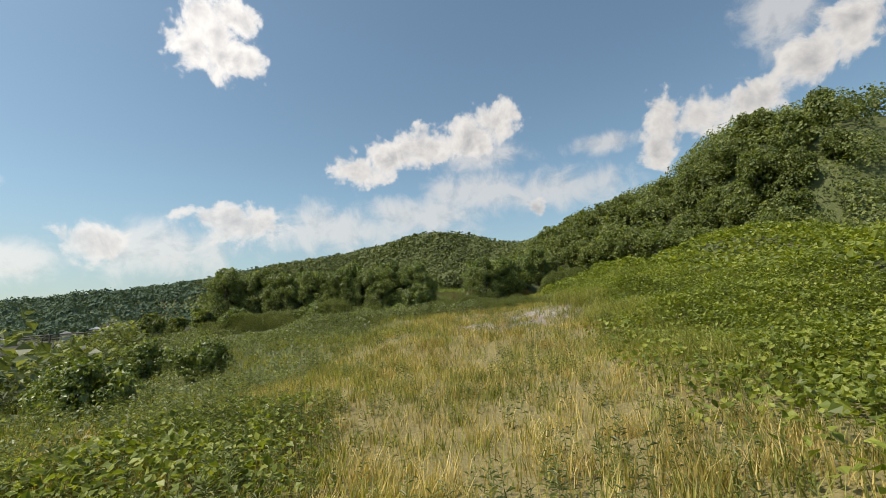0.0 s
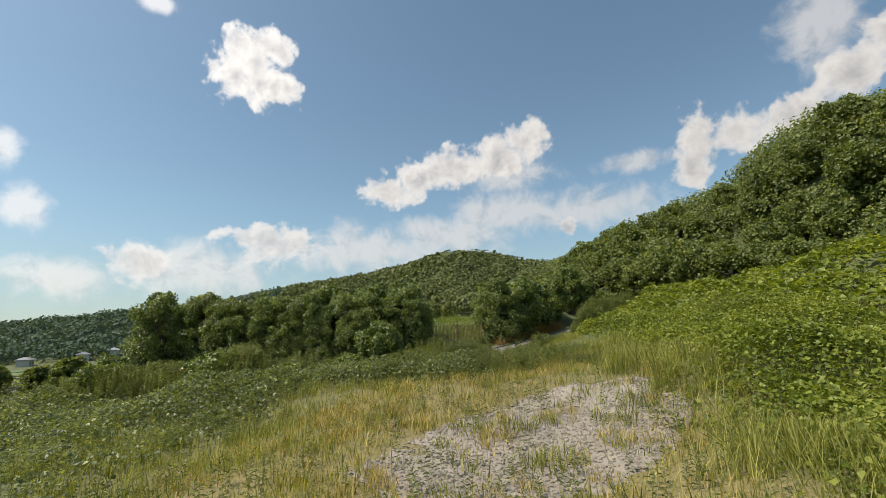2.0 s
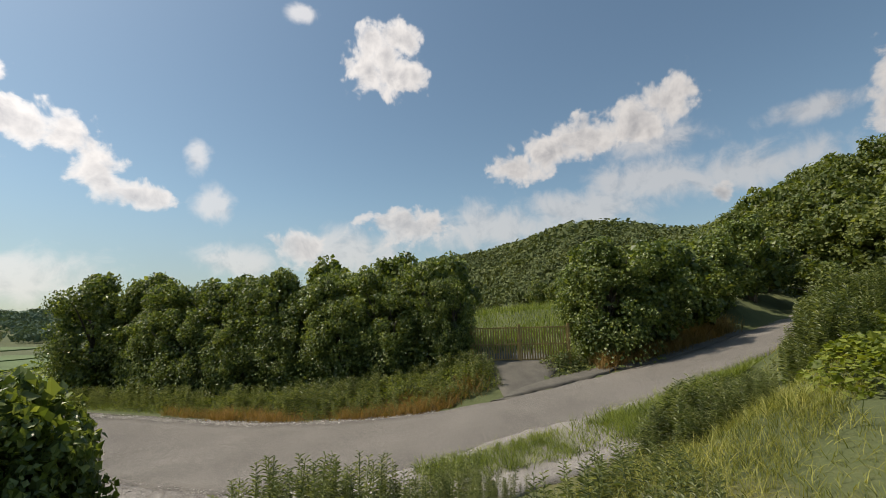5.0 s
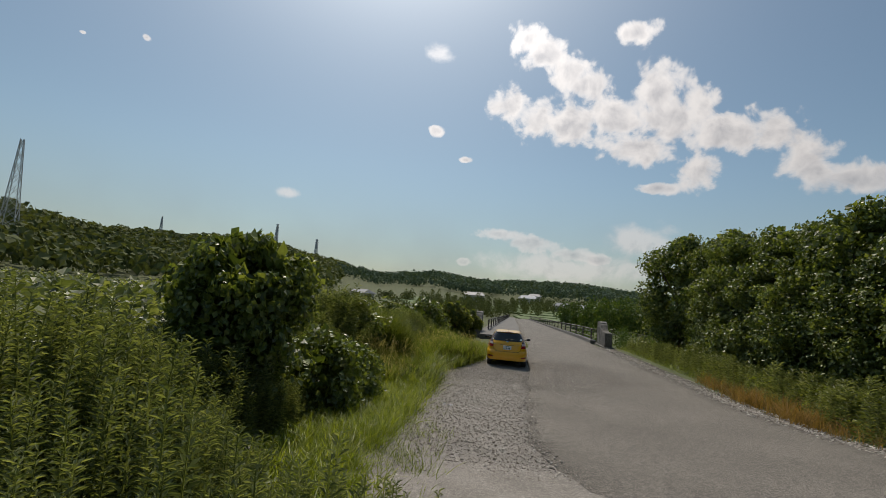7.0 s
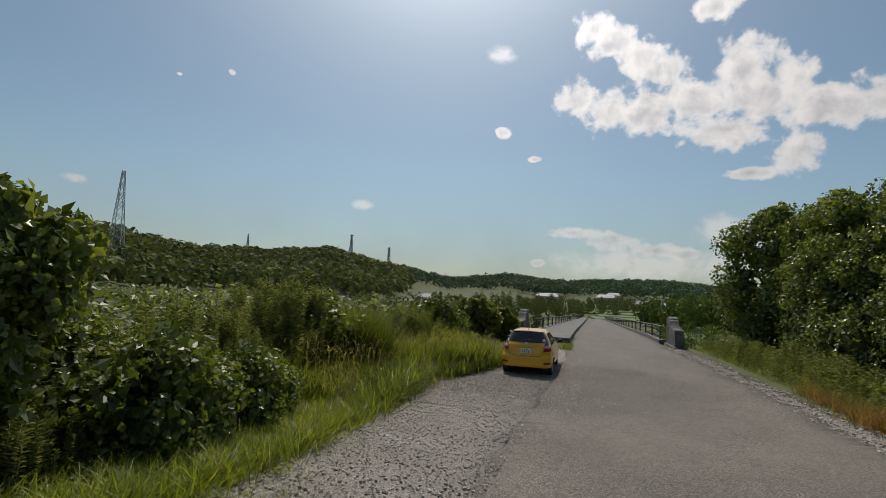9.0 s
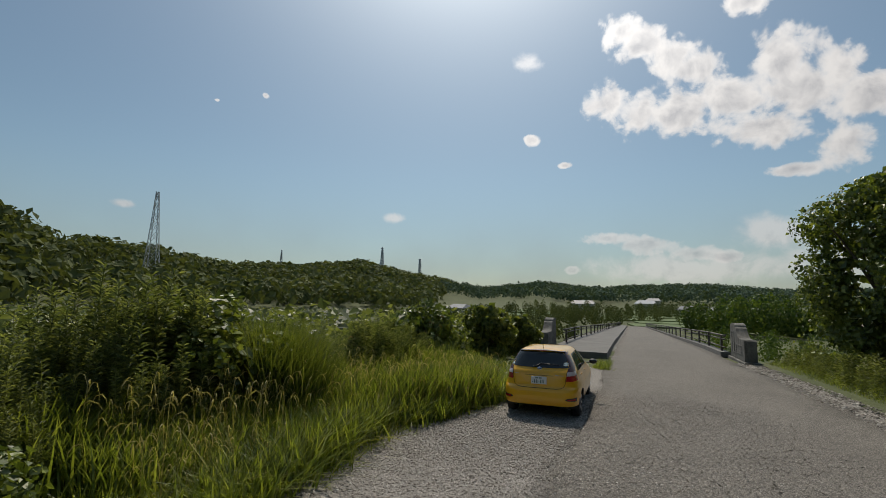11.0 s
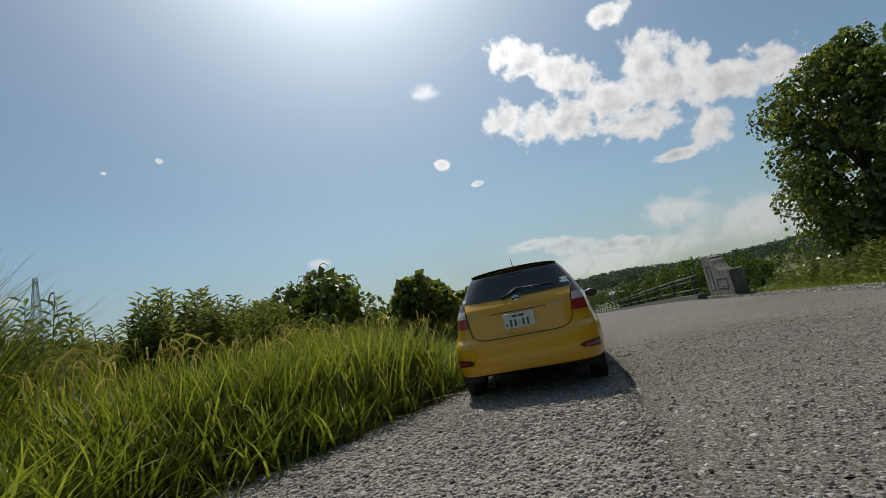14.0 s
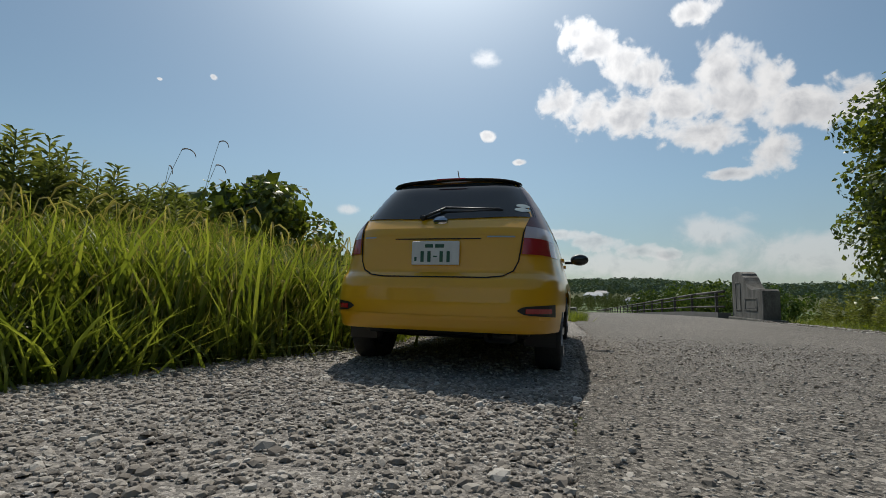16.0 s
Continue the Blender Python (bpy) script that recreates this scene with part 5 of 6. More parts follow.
def grass_patch(name, poly, count, heights, width, bend, mat, label, seed, lean=0.18, thin=0.0, seg=3, keep_bare=True, clump=0.0, road_gap=0.05):
    r = np.random.default_rng(seed)
    q = strew(r, poly, count)
    if clump:
        c = strew(r, poly, max(count // 40, 4))
        j = r.integers(0, len(c), count)
        q = np.where((r.random(count) < 0.8)[:, None], c[j] + r.normal(0, clump, (count, 2)), q)
    if keep_bare:
        q = q[~inside(q[:, 0], q[:, 1], BARE) | (drift(q, 2.6, seed) + r.normal(0, 0.07, len(q)) > 0.57)]
    if thin:
        q = q[drift(q, 0.9, seed) + r.normal(0, 0.12, len(q)) > thin]
    if road_gap is not None:
        q = q[road_near(q[:, 0], q[:, 1])[0] > road_gap]
    s = Soup()
    pick = r.integers(0, 5, len(q))
    for k in range(5):
        sel = q[pick == k]
        V, T = blade(1.0, width * r.uniform(0.7, 1.3), bend * r.uniform(0.3, 1.7), seg)
        h = r.uniform(*heights, len(sel)) * (0.7 + 0.6 * drift(sel, 0.6, seed + 1))
        s.stamp(V, T, spin(len(sel), np.column_stack([np.ones(len(sel)), h, h]), lean, r), on_ground(sel, -0.03))
    tagged(new(name, s.mesh(name, [mat])), label, "grass", "", "stuff")


def leaf_cover(name, poly, count, lift, leaf, mat, label, seed, thin=0.0, mound=0.0, tilt=0.5):
    r = np.random.default_rng(seed)
    q = strew(r, poly, count)
    if thin:
        q = q[drift(q, 0.7, seed) + r.normal(0, 0.15, len(q)) > thin]
    q = q[road_near(q[:, 0], q[:, 1])[0] > 0.3]
    fade = smooth(0, 1.3, rim(q, poly))
    keep = r.random(len(q)) < 0.25 + 0.75 * fade
    q, fade = q[keep], fade[keep]
    up = mound * drift(q, 0.8, seed + 3) ** 1.5 + mound * 0.5 * drift(q, 2.3, seed + 5) ** 2
    p = on_ground(q) + np.column_stack([np.zeros((len(q), 2)), (0.25 + 0.75 * fade) * (up + lift * r.random(len(q)) ** 0.7)])
    nrm = np.array([0, 0, 1.0]) + r.normal(0, tilt, (len(q), 3))
    s = Soup()
    s.stamp(LEAF_V, LEAF_T, facing(nrm, leaf * r.uniform(0.55, 1.4, len(q)), r), p)
    tagged(new(name, s.mesh(name, [mat])), label, "creeper", "", "stuff")


def weed_stand(name, poly, count, heights, leaf, leaves, mat, label, seed, thin=0.0, ceiling=None, gap=0.2):
    r = np.random.default_rng(seed)
    q = strew(r, poly, count)
    if thin:
        q = q[drift(q, 1.1, seed) + r.normal(0, 0.12, len(q)) > thin]
    q = q[road_near(q[:, 0], q[:, 1])[0] > gap]
    s = Soup()
    pick = r.integers(0, 4, len(q))
    for k in range(4):
        V, T = weed_plant(r, 1.0, leaves, leaf)
        sel = q[pick == k]
        h = r.uniform(*heights, len(sel)) * (0.75 + 0.5 * drift(sel, 0.9, seed + 2)) * (0.6 + 0.4 * smooth(0, 0.9, rim(sel, poly)))
        s.stamp(V, T, spin(len(sel), h, 0.1, r), on_ground(sel, -0.03))
    tagged(new(name, s.mesh(name, [mat, M["stem"]])), label, "weeds", "", "stuff")


# terrace
LANE = [(-46, -9), (-46, -19.5), (-30, -20.5), (-22, -21.0), (-12, -23.0), (-7, -23.5), (-5, -20), (-6, -14), (-12, -11.5), (-22, -9.0), (-34, -6)]
grass_patch("dry_grass", LANE, 40000, (0.22, 0.55), 0.018, 0.45, M["dry"], "knee-high straw-gold dry grass on the terrace", 101, 0.22, 0.25, 2, True, 0.16)
grass_patch("terrace_grass", [(-46, -4), (-46, -22), (-22, -24), (-8, -25), (-3, -21), (-5, -11), (-9, -6), (-22, -2)], 60000, (0.2, 0.5), 0.02, 0.55, M["mixed"], "mixed green and yellow meadow grass", 102, 0.25, 0.08, 2, True, 0.2)
weed_stand("terrace_weeds", [(-46, 2), (-46, -10), (-36, -11), (-26, -9), (-14, -11), (-8, -10), (-6, -4), (-8, 4), (-20, 9)], 2600, (0.3, 0.75), 0.26, 26, M["weed"], "thick knee-high leafy weeds", 103)
leaf_cover("terrace_creeper", [(-46, 4), (-46, -8), (-30, -8), (-14, -9.5), (-7, -9), (-7, 2), (-20, 9)], 22000, 0.4, 0.13, M["weed"], "leafy green undergrowth between the weeds", 104, 0.3, 0.3)
weed_stand("terrace_herbs", [(-46, -8), (-46, -21), (-30, -22), (-12, -23), (-6, -22), (-6, -15), (-12, -10), (-30, -7)], 3400, (0.25, 0.55), 0.3, 13, M["weed"], "scattered low green herbs in the dry grass", 139, 0.42)
leaf_cover("terrace_runners", [(-46, -17), (-40, -18.5), (-30, -19), (-20, -20.5), (-12, -22), (-12, -23.5), (-30, -22.5), (-46, -22)], 9000, 0.45, 0.14, M["kudzu_bright"], "vine runners creeping into the grass", 144, 0.4, 0.3, 0.6)
grass_patch("weedy_grass", [(-46, 2), (-46, -10), (-30, -10), (-14, -11.5), (-7, -10.5), (-7, -2), (-20, 8)], 12000, (0.35, 0.7), 0.024, 0.45, M["mixed"], "tall yellow-green grass among the terrace weeds", 146, 0.22, 0.2, 2, False, 0.3)
# kudzu slope to the south
SLOPE_NEAR = [(-40, -20.5), (-30, -21.2), (-22, -21.6), (-12, -23.6), (-6, -24.0), (2, -23.5), (4, -30), (-8, -33), (-24, -31), (-40, -28)]
leaf_cover("vine_slope", SLOPE_NEAR, 115000, 0.45, 0.125, M["kudzu_bright"], "slope carpeted with sunlit broad vine leaves", 105, 0.0, 0.55, 0.62)
leaf_cover("vine_slope_upper", [(-44, -27), (-24, -30), (-8, -32), (4, -29), (14, -28), (30, -36), (40, -52), (10, -62), (-24, -52), (-48, -40)], 64000, 0.55, 0.32, M["kudzu_bright"], "upper slope of sunlit creeping vines", 106, 0.0, 0.7, 0.5)
leaf_cover("vine_bank", [(4, -23), (9, -23.6), (22, -31), (30, -36), (14, -30), (3, -31), (-2, -26)], 26000, 0.45, 0.17, M["kudzu_bright"], "vine-covered bank above the lane", 107, 0.0, 0.5)
grass_patch("slope_grass", [(-32, -19.5), (-10, -21.5), (-2, -22.5), (0, -25), (-12, -26.5), (-32, -23.5)], 17000, (0.5, 0.95), 0.015, 0.5, M["mixed"], "tufts of seeding grass among the vines", 108, 0.3, 0.35, 3, True, 0.25)
grass_patch("slope_tufts", [(-40, -22), (-10, -25), (2, -25), (3, -31), (-10, -34), (-40, -30)], 18000, (0.45, 0.85), 0.022, 0.5, M["mixed"], "pale grass tufts standing out of the vines", 147, 0.3, 0.5, 2, False, 0.3)
weed_stand("slope_weeds", [(-40, -22), (-10, -25), (2, -25), (4, -32), (-10, -38), (-40, -32)], 1500, (0.45, 0.9), 0.24, 22, M["weed"], "leafy weeds standing out of the vines", 148, 0.45)
weed_stand("near_weeds", [(-42, -12.4), (-36, -13.2), (-31, -12.0), (-30, -8.5), (-36, -7.5), (-42, -8)], 520, (0.45, 0.85), 0.24, 26, M["weed"], "knee-high leafy green weeds at the terrace's edge", 149)
leaf_cover("near_creeper", [(-42, -12.6), (-36, -13.4), (-30, -12.0), (-29, -8.5), (-36, -7), (-42, -8)], 9000, 0.4, 0.12, M["kudzu_bright"], "bright creeper leaves between the weeds", 155, 0.2, 0.3, 0.6)
# corridor kept low above the lane's bend
LOW = [(-8, -22.5), (-8, -17.5), (-2, -17.2), (2.0, -18.8), (5.5, -21.3), (4, -23), (-2, -23.5)]
grass_patch("bank_grass", LOW, 9000, (0.2, 0.5), 0.014, 0.6, M["mixed"], "short weedy grass on top of the bank", 109, 0.35, 0.1, 3, False)
weed_stand("bank_top_weeds", [(-8.5, -18.2), (-8.5, -12.5), (-5, -11.5), (-3.2, -14.2), (-1.6, -16.6), (-2.4, -17.6)], 900, (0.5, 1.0), 0.15, 50, M["weed"], "dense leafy weeds on top of the bank", 110)
weed_stand("bank_edge_weeds", [(-3.9, -12.0), (-3.5, -14.2), (-1.4, -15.9), (-0.3, -16.0), (-0.2, -17.0), (-1.4, -18.0), (-4.4, -16.8), (-5.4, -13.2)], 760, (0.85, 1.4), 0.09, 76, M["weed"], "tall spired weeds at the bank's edge", 111)
leaf_cover("bank_creeper", [(-9, -17.5), (-9, -8), (-3.4, -8), (-3.1, -12.5), (-1.2, -16), (-1.6, -17.4)], 26000, 0.55, 0.11, M["weed"], "tangled low undergrowth on the bank", 112, 0.0, 0.35, 0.7)
weed_stand("bank_low_weeds", [(-9, -22.5), (-8.5, -17.5), (-2.6, -17.2), (1.4, -18.8), (2.0, -20.0), (-2, -22.5)], 700, (0.35, 0.75), 0.24, 26, M["weed"], "scattered low leafy weeds on the bank", 136, 0.3)
# verge west of the road, beside the car
VERGE = [(-1.15, 6.0), (-1.2, 1.4), (-1.45, 0.5), (-2.0, -0.9), (-2.4, -2.4), (-2.3, -4.4), (-2.3, -6.0), (-3.6, -6.6), (-4.4, -3), (-4.2, 1), (-3.4, 6)]
grass_patch("verge_grass", VERGE, 20000, (0.4, 0.85), 0.032, 0.55, M["grass"], "lush bright green arching roadside grass", 113, 0.17, 0.0, 4, False, 0.16, None)
grass_patch("tall_verge_grass", [(-1.5, 1.6), (-1.8, 0.2), (-2.6, -1.2), (-3.2, -2.8), (-3.3, -6.4), (-4.8, -7.0), (-5.4, -3), (-5.0, 1), (-3.2, 3)], 17000, (0.8, 1.22), 0.034, 0.5, M["grass"], "tall overhanging green reed grass beside the car", 114, 0.13, 0.0, 4, False, 0.2, None)
grass_patch("verge_fringe", [(-1.1, 3.5), (-1.2, 1.2), (-1.4, 0.3), (-1.9, -1.1), (-2.25, -2.5), (-2.1, -4.5), (-2.05, -7.0), (-2.2, -9.8), (-3.0, -10.5), (-2.6, -5), (-2.8, -2.4), (-2.2, 0), (-1.7, 3.5)], 3400, (0.18, 0.5), 0.019, 0.9, M["grass"], "low grass fringe creeping onto the gravel", 115, 0.5, 0.0, 4, False, 0.12, None)
weed_stand("verge_weeds", [(-3.4, 5.5), (-3.6, 0), (-4.4, -3.8), (-4.2, -9.5), (-6, -9.5), (-6.4, -2), (-6.4, 7)], 800, (0.9, 1.45), 0.15, 46, M["weed"], "tall leafy weeds behind the verge", 116)
leaf_cover("verge_creeper", [(-3.0, 8), (-3.2, 0), (-4.2, -4), (-4.0, -10), (-12, -9), (-14, 4), (-8, 14)], 30000, 0.5, 0.13, M["weed"], "leafy tangle behind the roadside grass", 117, 0.0, 0.35, 0.7)
weed_stand("bridge_weeds", [(-3, 8), (-2.6, 14), (-9, 22), (-16, 18), (-12, 8)], 560, (0.8, 1.6), 0.22, 30, M["weed"], "rank green weeds by the bridge end", 118)
leaf_cover("stream_creeper", [(-3, 10), (-3, 22), (-22, 44), (-50, 40), (-44, 8), (-14, 4)], 22000, 1.1, 0.36, M["weed"], "scrubby growth falling to the stream", 119, 0.0, 1.0, 0.7)
grass_patch("kerb_tuft", [(0.5, 8.6), (1.15, 8.2), (1.2, 10.6), (0.7, 11.0)], 900, (0.25, 0.5), 0.014, 0.6, M["grass"], "yellow-green grass tuft at the road's edge", 120, 0.35, 0, 3, False, 0, None)
# verge east of the road, under the thicket
EAST = [(7.9, 14.5), (8.1, 8.0), (8.3, 2.0), (8.4, -3.0), (8.4, -6.2), (8.5, -9.2), (9.2, -11.8), (10.2, -13.6), (11.2, -14.2), (13.2, -13.2), (12.4, -9), (11, -5), (10.2, 0), (9.8, 6), (9.2, 14.5)]
weed_stand("thicket_weeds", EAST, 1500, (0.5, 1.2), 0.24, 26, M["weed"], "mixed low weeds along the thicket's foot", 121, 0.1)
leaf_cover("thicket_creeper", EAST, 15000, 0.45, 0.10, M["kudzu_bright"], "leafy creeper on the verge below the thicket", 122, 0.15, 0.25, 0.7)
grass_patch("east_grass", [(7.6, 15), (7.9, 8.0), (8.1, 2.0), (8.3, -3.0), (9.0, -3), (9.0, 4), (9.0, 15)], 5200, (0.12, 0.35), 0.013, 0.7, M["grass"], "short grass verge by the lane", 123, 0.4, 0.1, 3, False)
grass_patch("rusty_verge", [(7.9, 2.0), (7.9, -4.5), (8.0, -6.5), (8.4, -9.4), (9.0, -11.8), (10.3, -13.6), (11.2, -13.2), (10.4, -11), (9.4, -8), (8.8, -4.5), (8.5, 2.0)], 9500, (0.3, 0.7), 0.016, 0.5, M["rust"], "dried orange-brown grass along the lane's edge", 124, 0.3, 0.15, 3, False, 0.2)
grass_patch("rusty_reeds", [(14.2, -18.2), (16.6, -20.4), (20.0, -22.6), (24, -25.2), (25, -24.6), (20, -20.8), (16, -17.8)], 6500, (0.6, 1.15), 0.016, 0.4, M["rust"], "tall dry orange reeds beside the rising lane", 125, 0.2, 0, 3, False, 0.25)
grass_patch("gate_field", [(15.5, -11), (15.5, -17), (22, -16), (46, -16), (46, 0), (22, -3)], 10000, (0.5, 1.0), 0.04, 0.5, M["grass"], "overgrown bright green field behind the gate", 126, 0.3, 0, 3, False)
leaf_cover("gate_weeds", [(12.8, -16.2), (14.2, -17.6), (16.6, -17.8), (15.6, -15.6), (14, -15.2)], 3500, 0.7, 0.11, M["weed"], "weeds and dry stalks at the foot of the gate", 127)
grass_patch("south_verge", [(-1.0, -17.8), (2.2, -18.6), (5.2, -20.6), (8.2, -22.6), (11.5, -24.4), (12, -26), (4, -24), (-1, -20.5)], 9000, (0.12, 0.4), 0.012, 0.6, M["mixed"], "thin grass and stones on the bend's inner verge", 128, 0.4, 0.1, 3, False)
grass_patch("bend_grass", [(2.1, -14.55), (4.1, -16.55), (5.9, -18.35), (8, -20.05), (11, -22.4), (11, -23.6), (7, -21.4), (4.2, -19.4), (2.2, -17.2), (1.0, -15.4)], 24000, (0.2, 0.45), 0.016, 0.7, M["grass"], "patchy low grass between the lane and the bank", 137, 0.45, 0.1, 3, False, 0.14, 0.02)
weed_stand("bend_weeds", [(2.6, -19.3), (4.4, -19.9), (7.4, -21.9), (7.0, -23.0), (5, -22.2), (2.6, -20.7)], 260, (0.9, 1.6), 0.19, 46, M["weed"], "bushy upright weeds at the inner side of the bend", 138)
weed_stand("south_weeds", [(7.6, -22.8), (11.5, -25.0), (20, -30.5), (24, -34), (12, -29), (6, -24.6)], 800, (1.0, 1.8), 0.2, 36, M["weed"], "leafy weeds above the rising lane", 129)
grass_patch("gravel_tufts", [(-3.0, -5.0), (-3.2, -10.8), (-1.6, -14.8), (-0.8, -14.6), (-0.9, -12), (-1.3, -8), (-2.2, -5)], 6500, (0.1, 0.3), 0.013, 0.8, M["grass"], "grass tufts creeping over the gravel", 130, 0.5, 0.3, 3, False, 0.14, None)

grass_patch("reed_clump", [(-3.55, -2.5), (-3.65, -3.4), (-4.3, -3.8), (-4.8, -3.2), (-4.4, -2.2)], 2000, (1.75, 2.15), 0.022, 0.5, M["reed"], "tall arching plume-grass clumps on the bank", 131, 0.12, 0.0, 5, False, 0.0, None)
grass_patch("drooping_blades", [(-1.25, 1.2), (-1.55, 0.3), (-2.0, -1.0), (-2.4, -2.5), (-2.4, -6.0), (-3.1, -6.0), (-3.2, -2.2), (-2.4, 0.4), (-1.8, 1.4)], 1500, (0.35, 0.7), 0.02, 1.5, M["mixed"], "pale drooping blade tips along the verge", 132, 0.5, 0.0, 5, False, 0.1, None)
grass_patch("south_strip", [(-3.9, -6.0), (-2.1, -5.6), (-2.0, -9.0), (-2.0, -11.0), (-1.9, -13.0), (-1.3, -14.8), (-1.4, -15.8), (-2.8, -15.4), (-3.9, -13.4), (-4.0, -9.0)], 19000, (0.22, 0.52), 0.02, 0.75, M["lush"], "bright low grass strip at the foot of the weeds", 133, 0.3, 0.0, 4, False, 0.15, None)
leaf_cover("valley_scrub", [(-14, 6), (-30, 4), (-48, -6), (-110, 10), (-130, 90), (-60, 110), (-20, 70), (-8, 24)], 26000, 1.6, 0.75, M["weed"], "scrub and rough meadow across the valley floor", 134, 0.0, 2.2, 0.6)
leaf_cover("meadow", [(26, 22), (60, 28), (150, 60), (170, 150), (60, 120), (20, 60)], 9000, 0.5, 0.9, M["grass"], "bright rough meadow down the valley", 135, 0.0, 0.3, 0.5)

# pale bed of the bare patch
_bq = np.array([(x, y) for x in np.arange(-24, -10.5, 0.35) for y in np.arange(-23.4, -13.4, 0.35)])
_bk = inside(_bq[:, 0], _bq[:, 1], BARE)
_bz = ground_z(_bq[:, 0], _bq[:, 1]) + np.where(_bk, 0.035, -0.12)
_nx, _ny = len(np.arange(-24, -10.5, 0.35)), len(np.arange(-23.4, -13.4, 0.35))
_bi = np.arange(_nx * _ny).reshape(_nx, _ny)
_b4 = [_bi[:-1, :-1].ravel(), _bi[1:, :-1].ravel(), _bi[1:, 1:].ravel(), _bi[:-1, 1:].ravel()]
tagged(new("rubble_bed", mesh_from("rubble_bed", np.column_stack([_bq, _bz]), np.concatenate([np.stack([_b4[0], _b4[1], _b4[2]], 1), np.stack([_b4[0], _b4[2], _b4[3]], 1)]), [M["pale_gravel"]], None, True)), "pale bare rubble ground on the terrace", "gravel", "", "structure")

# arching seed heads over the verge
def foxtail(x, y, h, lean, turn):
    t = thing("foxtail_grass", (x, y, float(ground_z(x, y))), "tall grass stalk with a nodding brown seed head", "grass stalk", "foxtail stalks", "", turn)
    bm = bmesh.new()
    pts = [Vector((lean * (k / 9) ** 3, 0, h * k / 9)) for k in range(10)]
    for a, b in zip(pts[:-1], pts[1:]):
        beam(bm, a, b, 0.005, 0.004, 5)
    part("stalk", bm, M["stem"], t)
    bm = bmesh.new()
    p = pts[-1]
    for k in range(7):
        a0, a1 = 0.6 + k * 0.28, 0.6 + (k + 1) * 0.28
        q = p + Vector((math.sin(a0 + 0.6) * 0.024, 0, math.cos(a0 + 0.6) * 0.024))
        beam(bm, p, q, 0.014 - 0.001 * k, 0.013 - 0.001 * k, 6)
        p = q
    part("seed_head", bm, M["rust"], t)


for _k, (_x, _y, _h) in enumerate(((-2.9, 1.0, 1.95), (-3.05, 0.6, 1.8), (-2.75, 0.8, 1.75), (-3.3, 0.9, 1.7), (-3.1, -2.2, 1.75), (-3.6, -2.6, 1.7))):
    foxtail(_x, _y, _h, 0.22, 40 * _k)


# nodding pale seed heads and tall weeds above the grass
def seed_heads(name, poly, count, heights, label, seed):
    r = np.random.default_rng(seed)
    q = strew(r, poly, count)
    s = Soup()
    for k in range(5):
        nod, V, T = r.uniform(0.10, 0.2), [], []
        line = [(0, 0, 0), (0, 0.01, 0.45), (0, 0.05, 0.86), (0, 0.05 + nod * 0.35, 0.98), (0, 0.05 + nod * 0.8, 1.0), (0, 0.05 + nod * 1.15, 0.95), (0, 0.05 + nod * 1.3, 0.88)]
        wide = [0.003, 0.0025, 0.002, 0.005, 0.008, 0.006, 0.001]
        for turn in range(2):
            for p, w in zip(line, wide):
                V += [(p[0] - w, p[1], p[2]), (p[0] + w, p[1], p[2])] if turn == 0 else [(p[0], p[1] - w * 0.7, p[2] - w * 0.7), (p[0], p[1] + w * 0.7, p[2] + w * 0.7)]
            for j in range(6):
                a = turn * 14 + 2 * j
                T += [(a, a + 1, a + 3), (a, a + 3, a + 2)]
        sel = q[k::5]
        h = r.uniform(*heights, len(sel))
        s.stamp(V, T, spin(len(sel), np.column_stack([np.ones(len(sel)), h, h]), 0.16, r), on_ground(sel, -0.03))
    tagged(new(name, s.mesh(name, [M["straw"]])), label, "grass", "", "stuff")


seed_heads("verge_seed_heads", [(-1.3, 2.5), (-1.5, 0.3), (-2.2, -1.0), (-3.0, -2.7), (-3.1, -6.5), (-4.4, -6.5), (-4.4, -2.2), (-3.0, 1.0)], 560, (0.75, 1.3), "pale nodding seed heads over the roadside grass", 150)
seed_heads("low_seed_heads", [(-1.2, 1.2), (-1.5, 0.3), (-2.1, -1.1), (-2.85, -2.7), (-2.9, -6.5), (-3.4, -6.5), (-3.3, -2.6), (-2.3, -0.4), (-1.6, 1.2)], 420, (0.3, 0.75), "short drooping seed heads at the grass edge", 151)
weed_stand("reed_side_weeds", [(-4.0, -3.6), (-4.3, -6.0), (-6.6, -6.8), (-7.0, -3.2), (-5.0, -3.0)], 220, (1.5, 2.1), 0.12, 64, M["weed"], "head-high spired weeds beside the plume grass", 152)
weed_stand("car_side_weeds", [(-3.0, 2.6), (-3.2, -0.4), (-4.2, -1.2), (-6.4, 0.6), (-5.6, 4.0)], 320, (1.1, 1.6), 0.13, 66, M["weed"], "upright spired weeds behind the grass", 153)

weed_stand("bank_foot_weeds", [(-3.5, -11.0), (-3.3, -12.6), (-3.4, -14.0), (-4.5, -13.8), (-4.4, -11.0)], 260, (0.9, 1.5), 0.13, 60, M["weed"], "pale upright weeds before the small tree", 158)
weed_stand("bank_front_weeds", [(-4.0, -6.6), (-3.7, -9.2), (-3.9, -12.0), (-3.4, -13.8), (-2.6, -15.4), (-3.2, -16.4), (-5.0, -14.0), (-5.6, -6.6)], 800, (0.9, 1.5), 0.1, 66, M["weed"], "upright leafy weeds along the foot of the bank", 154)


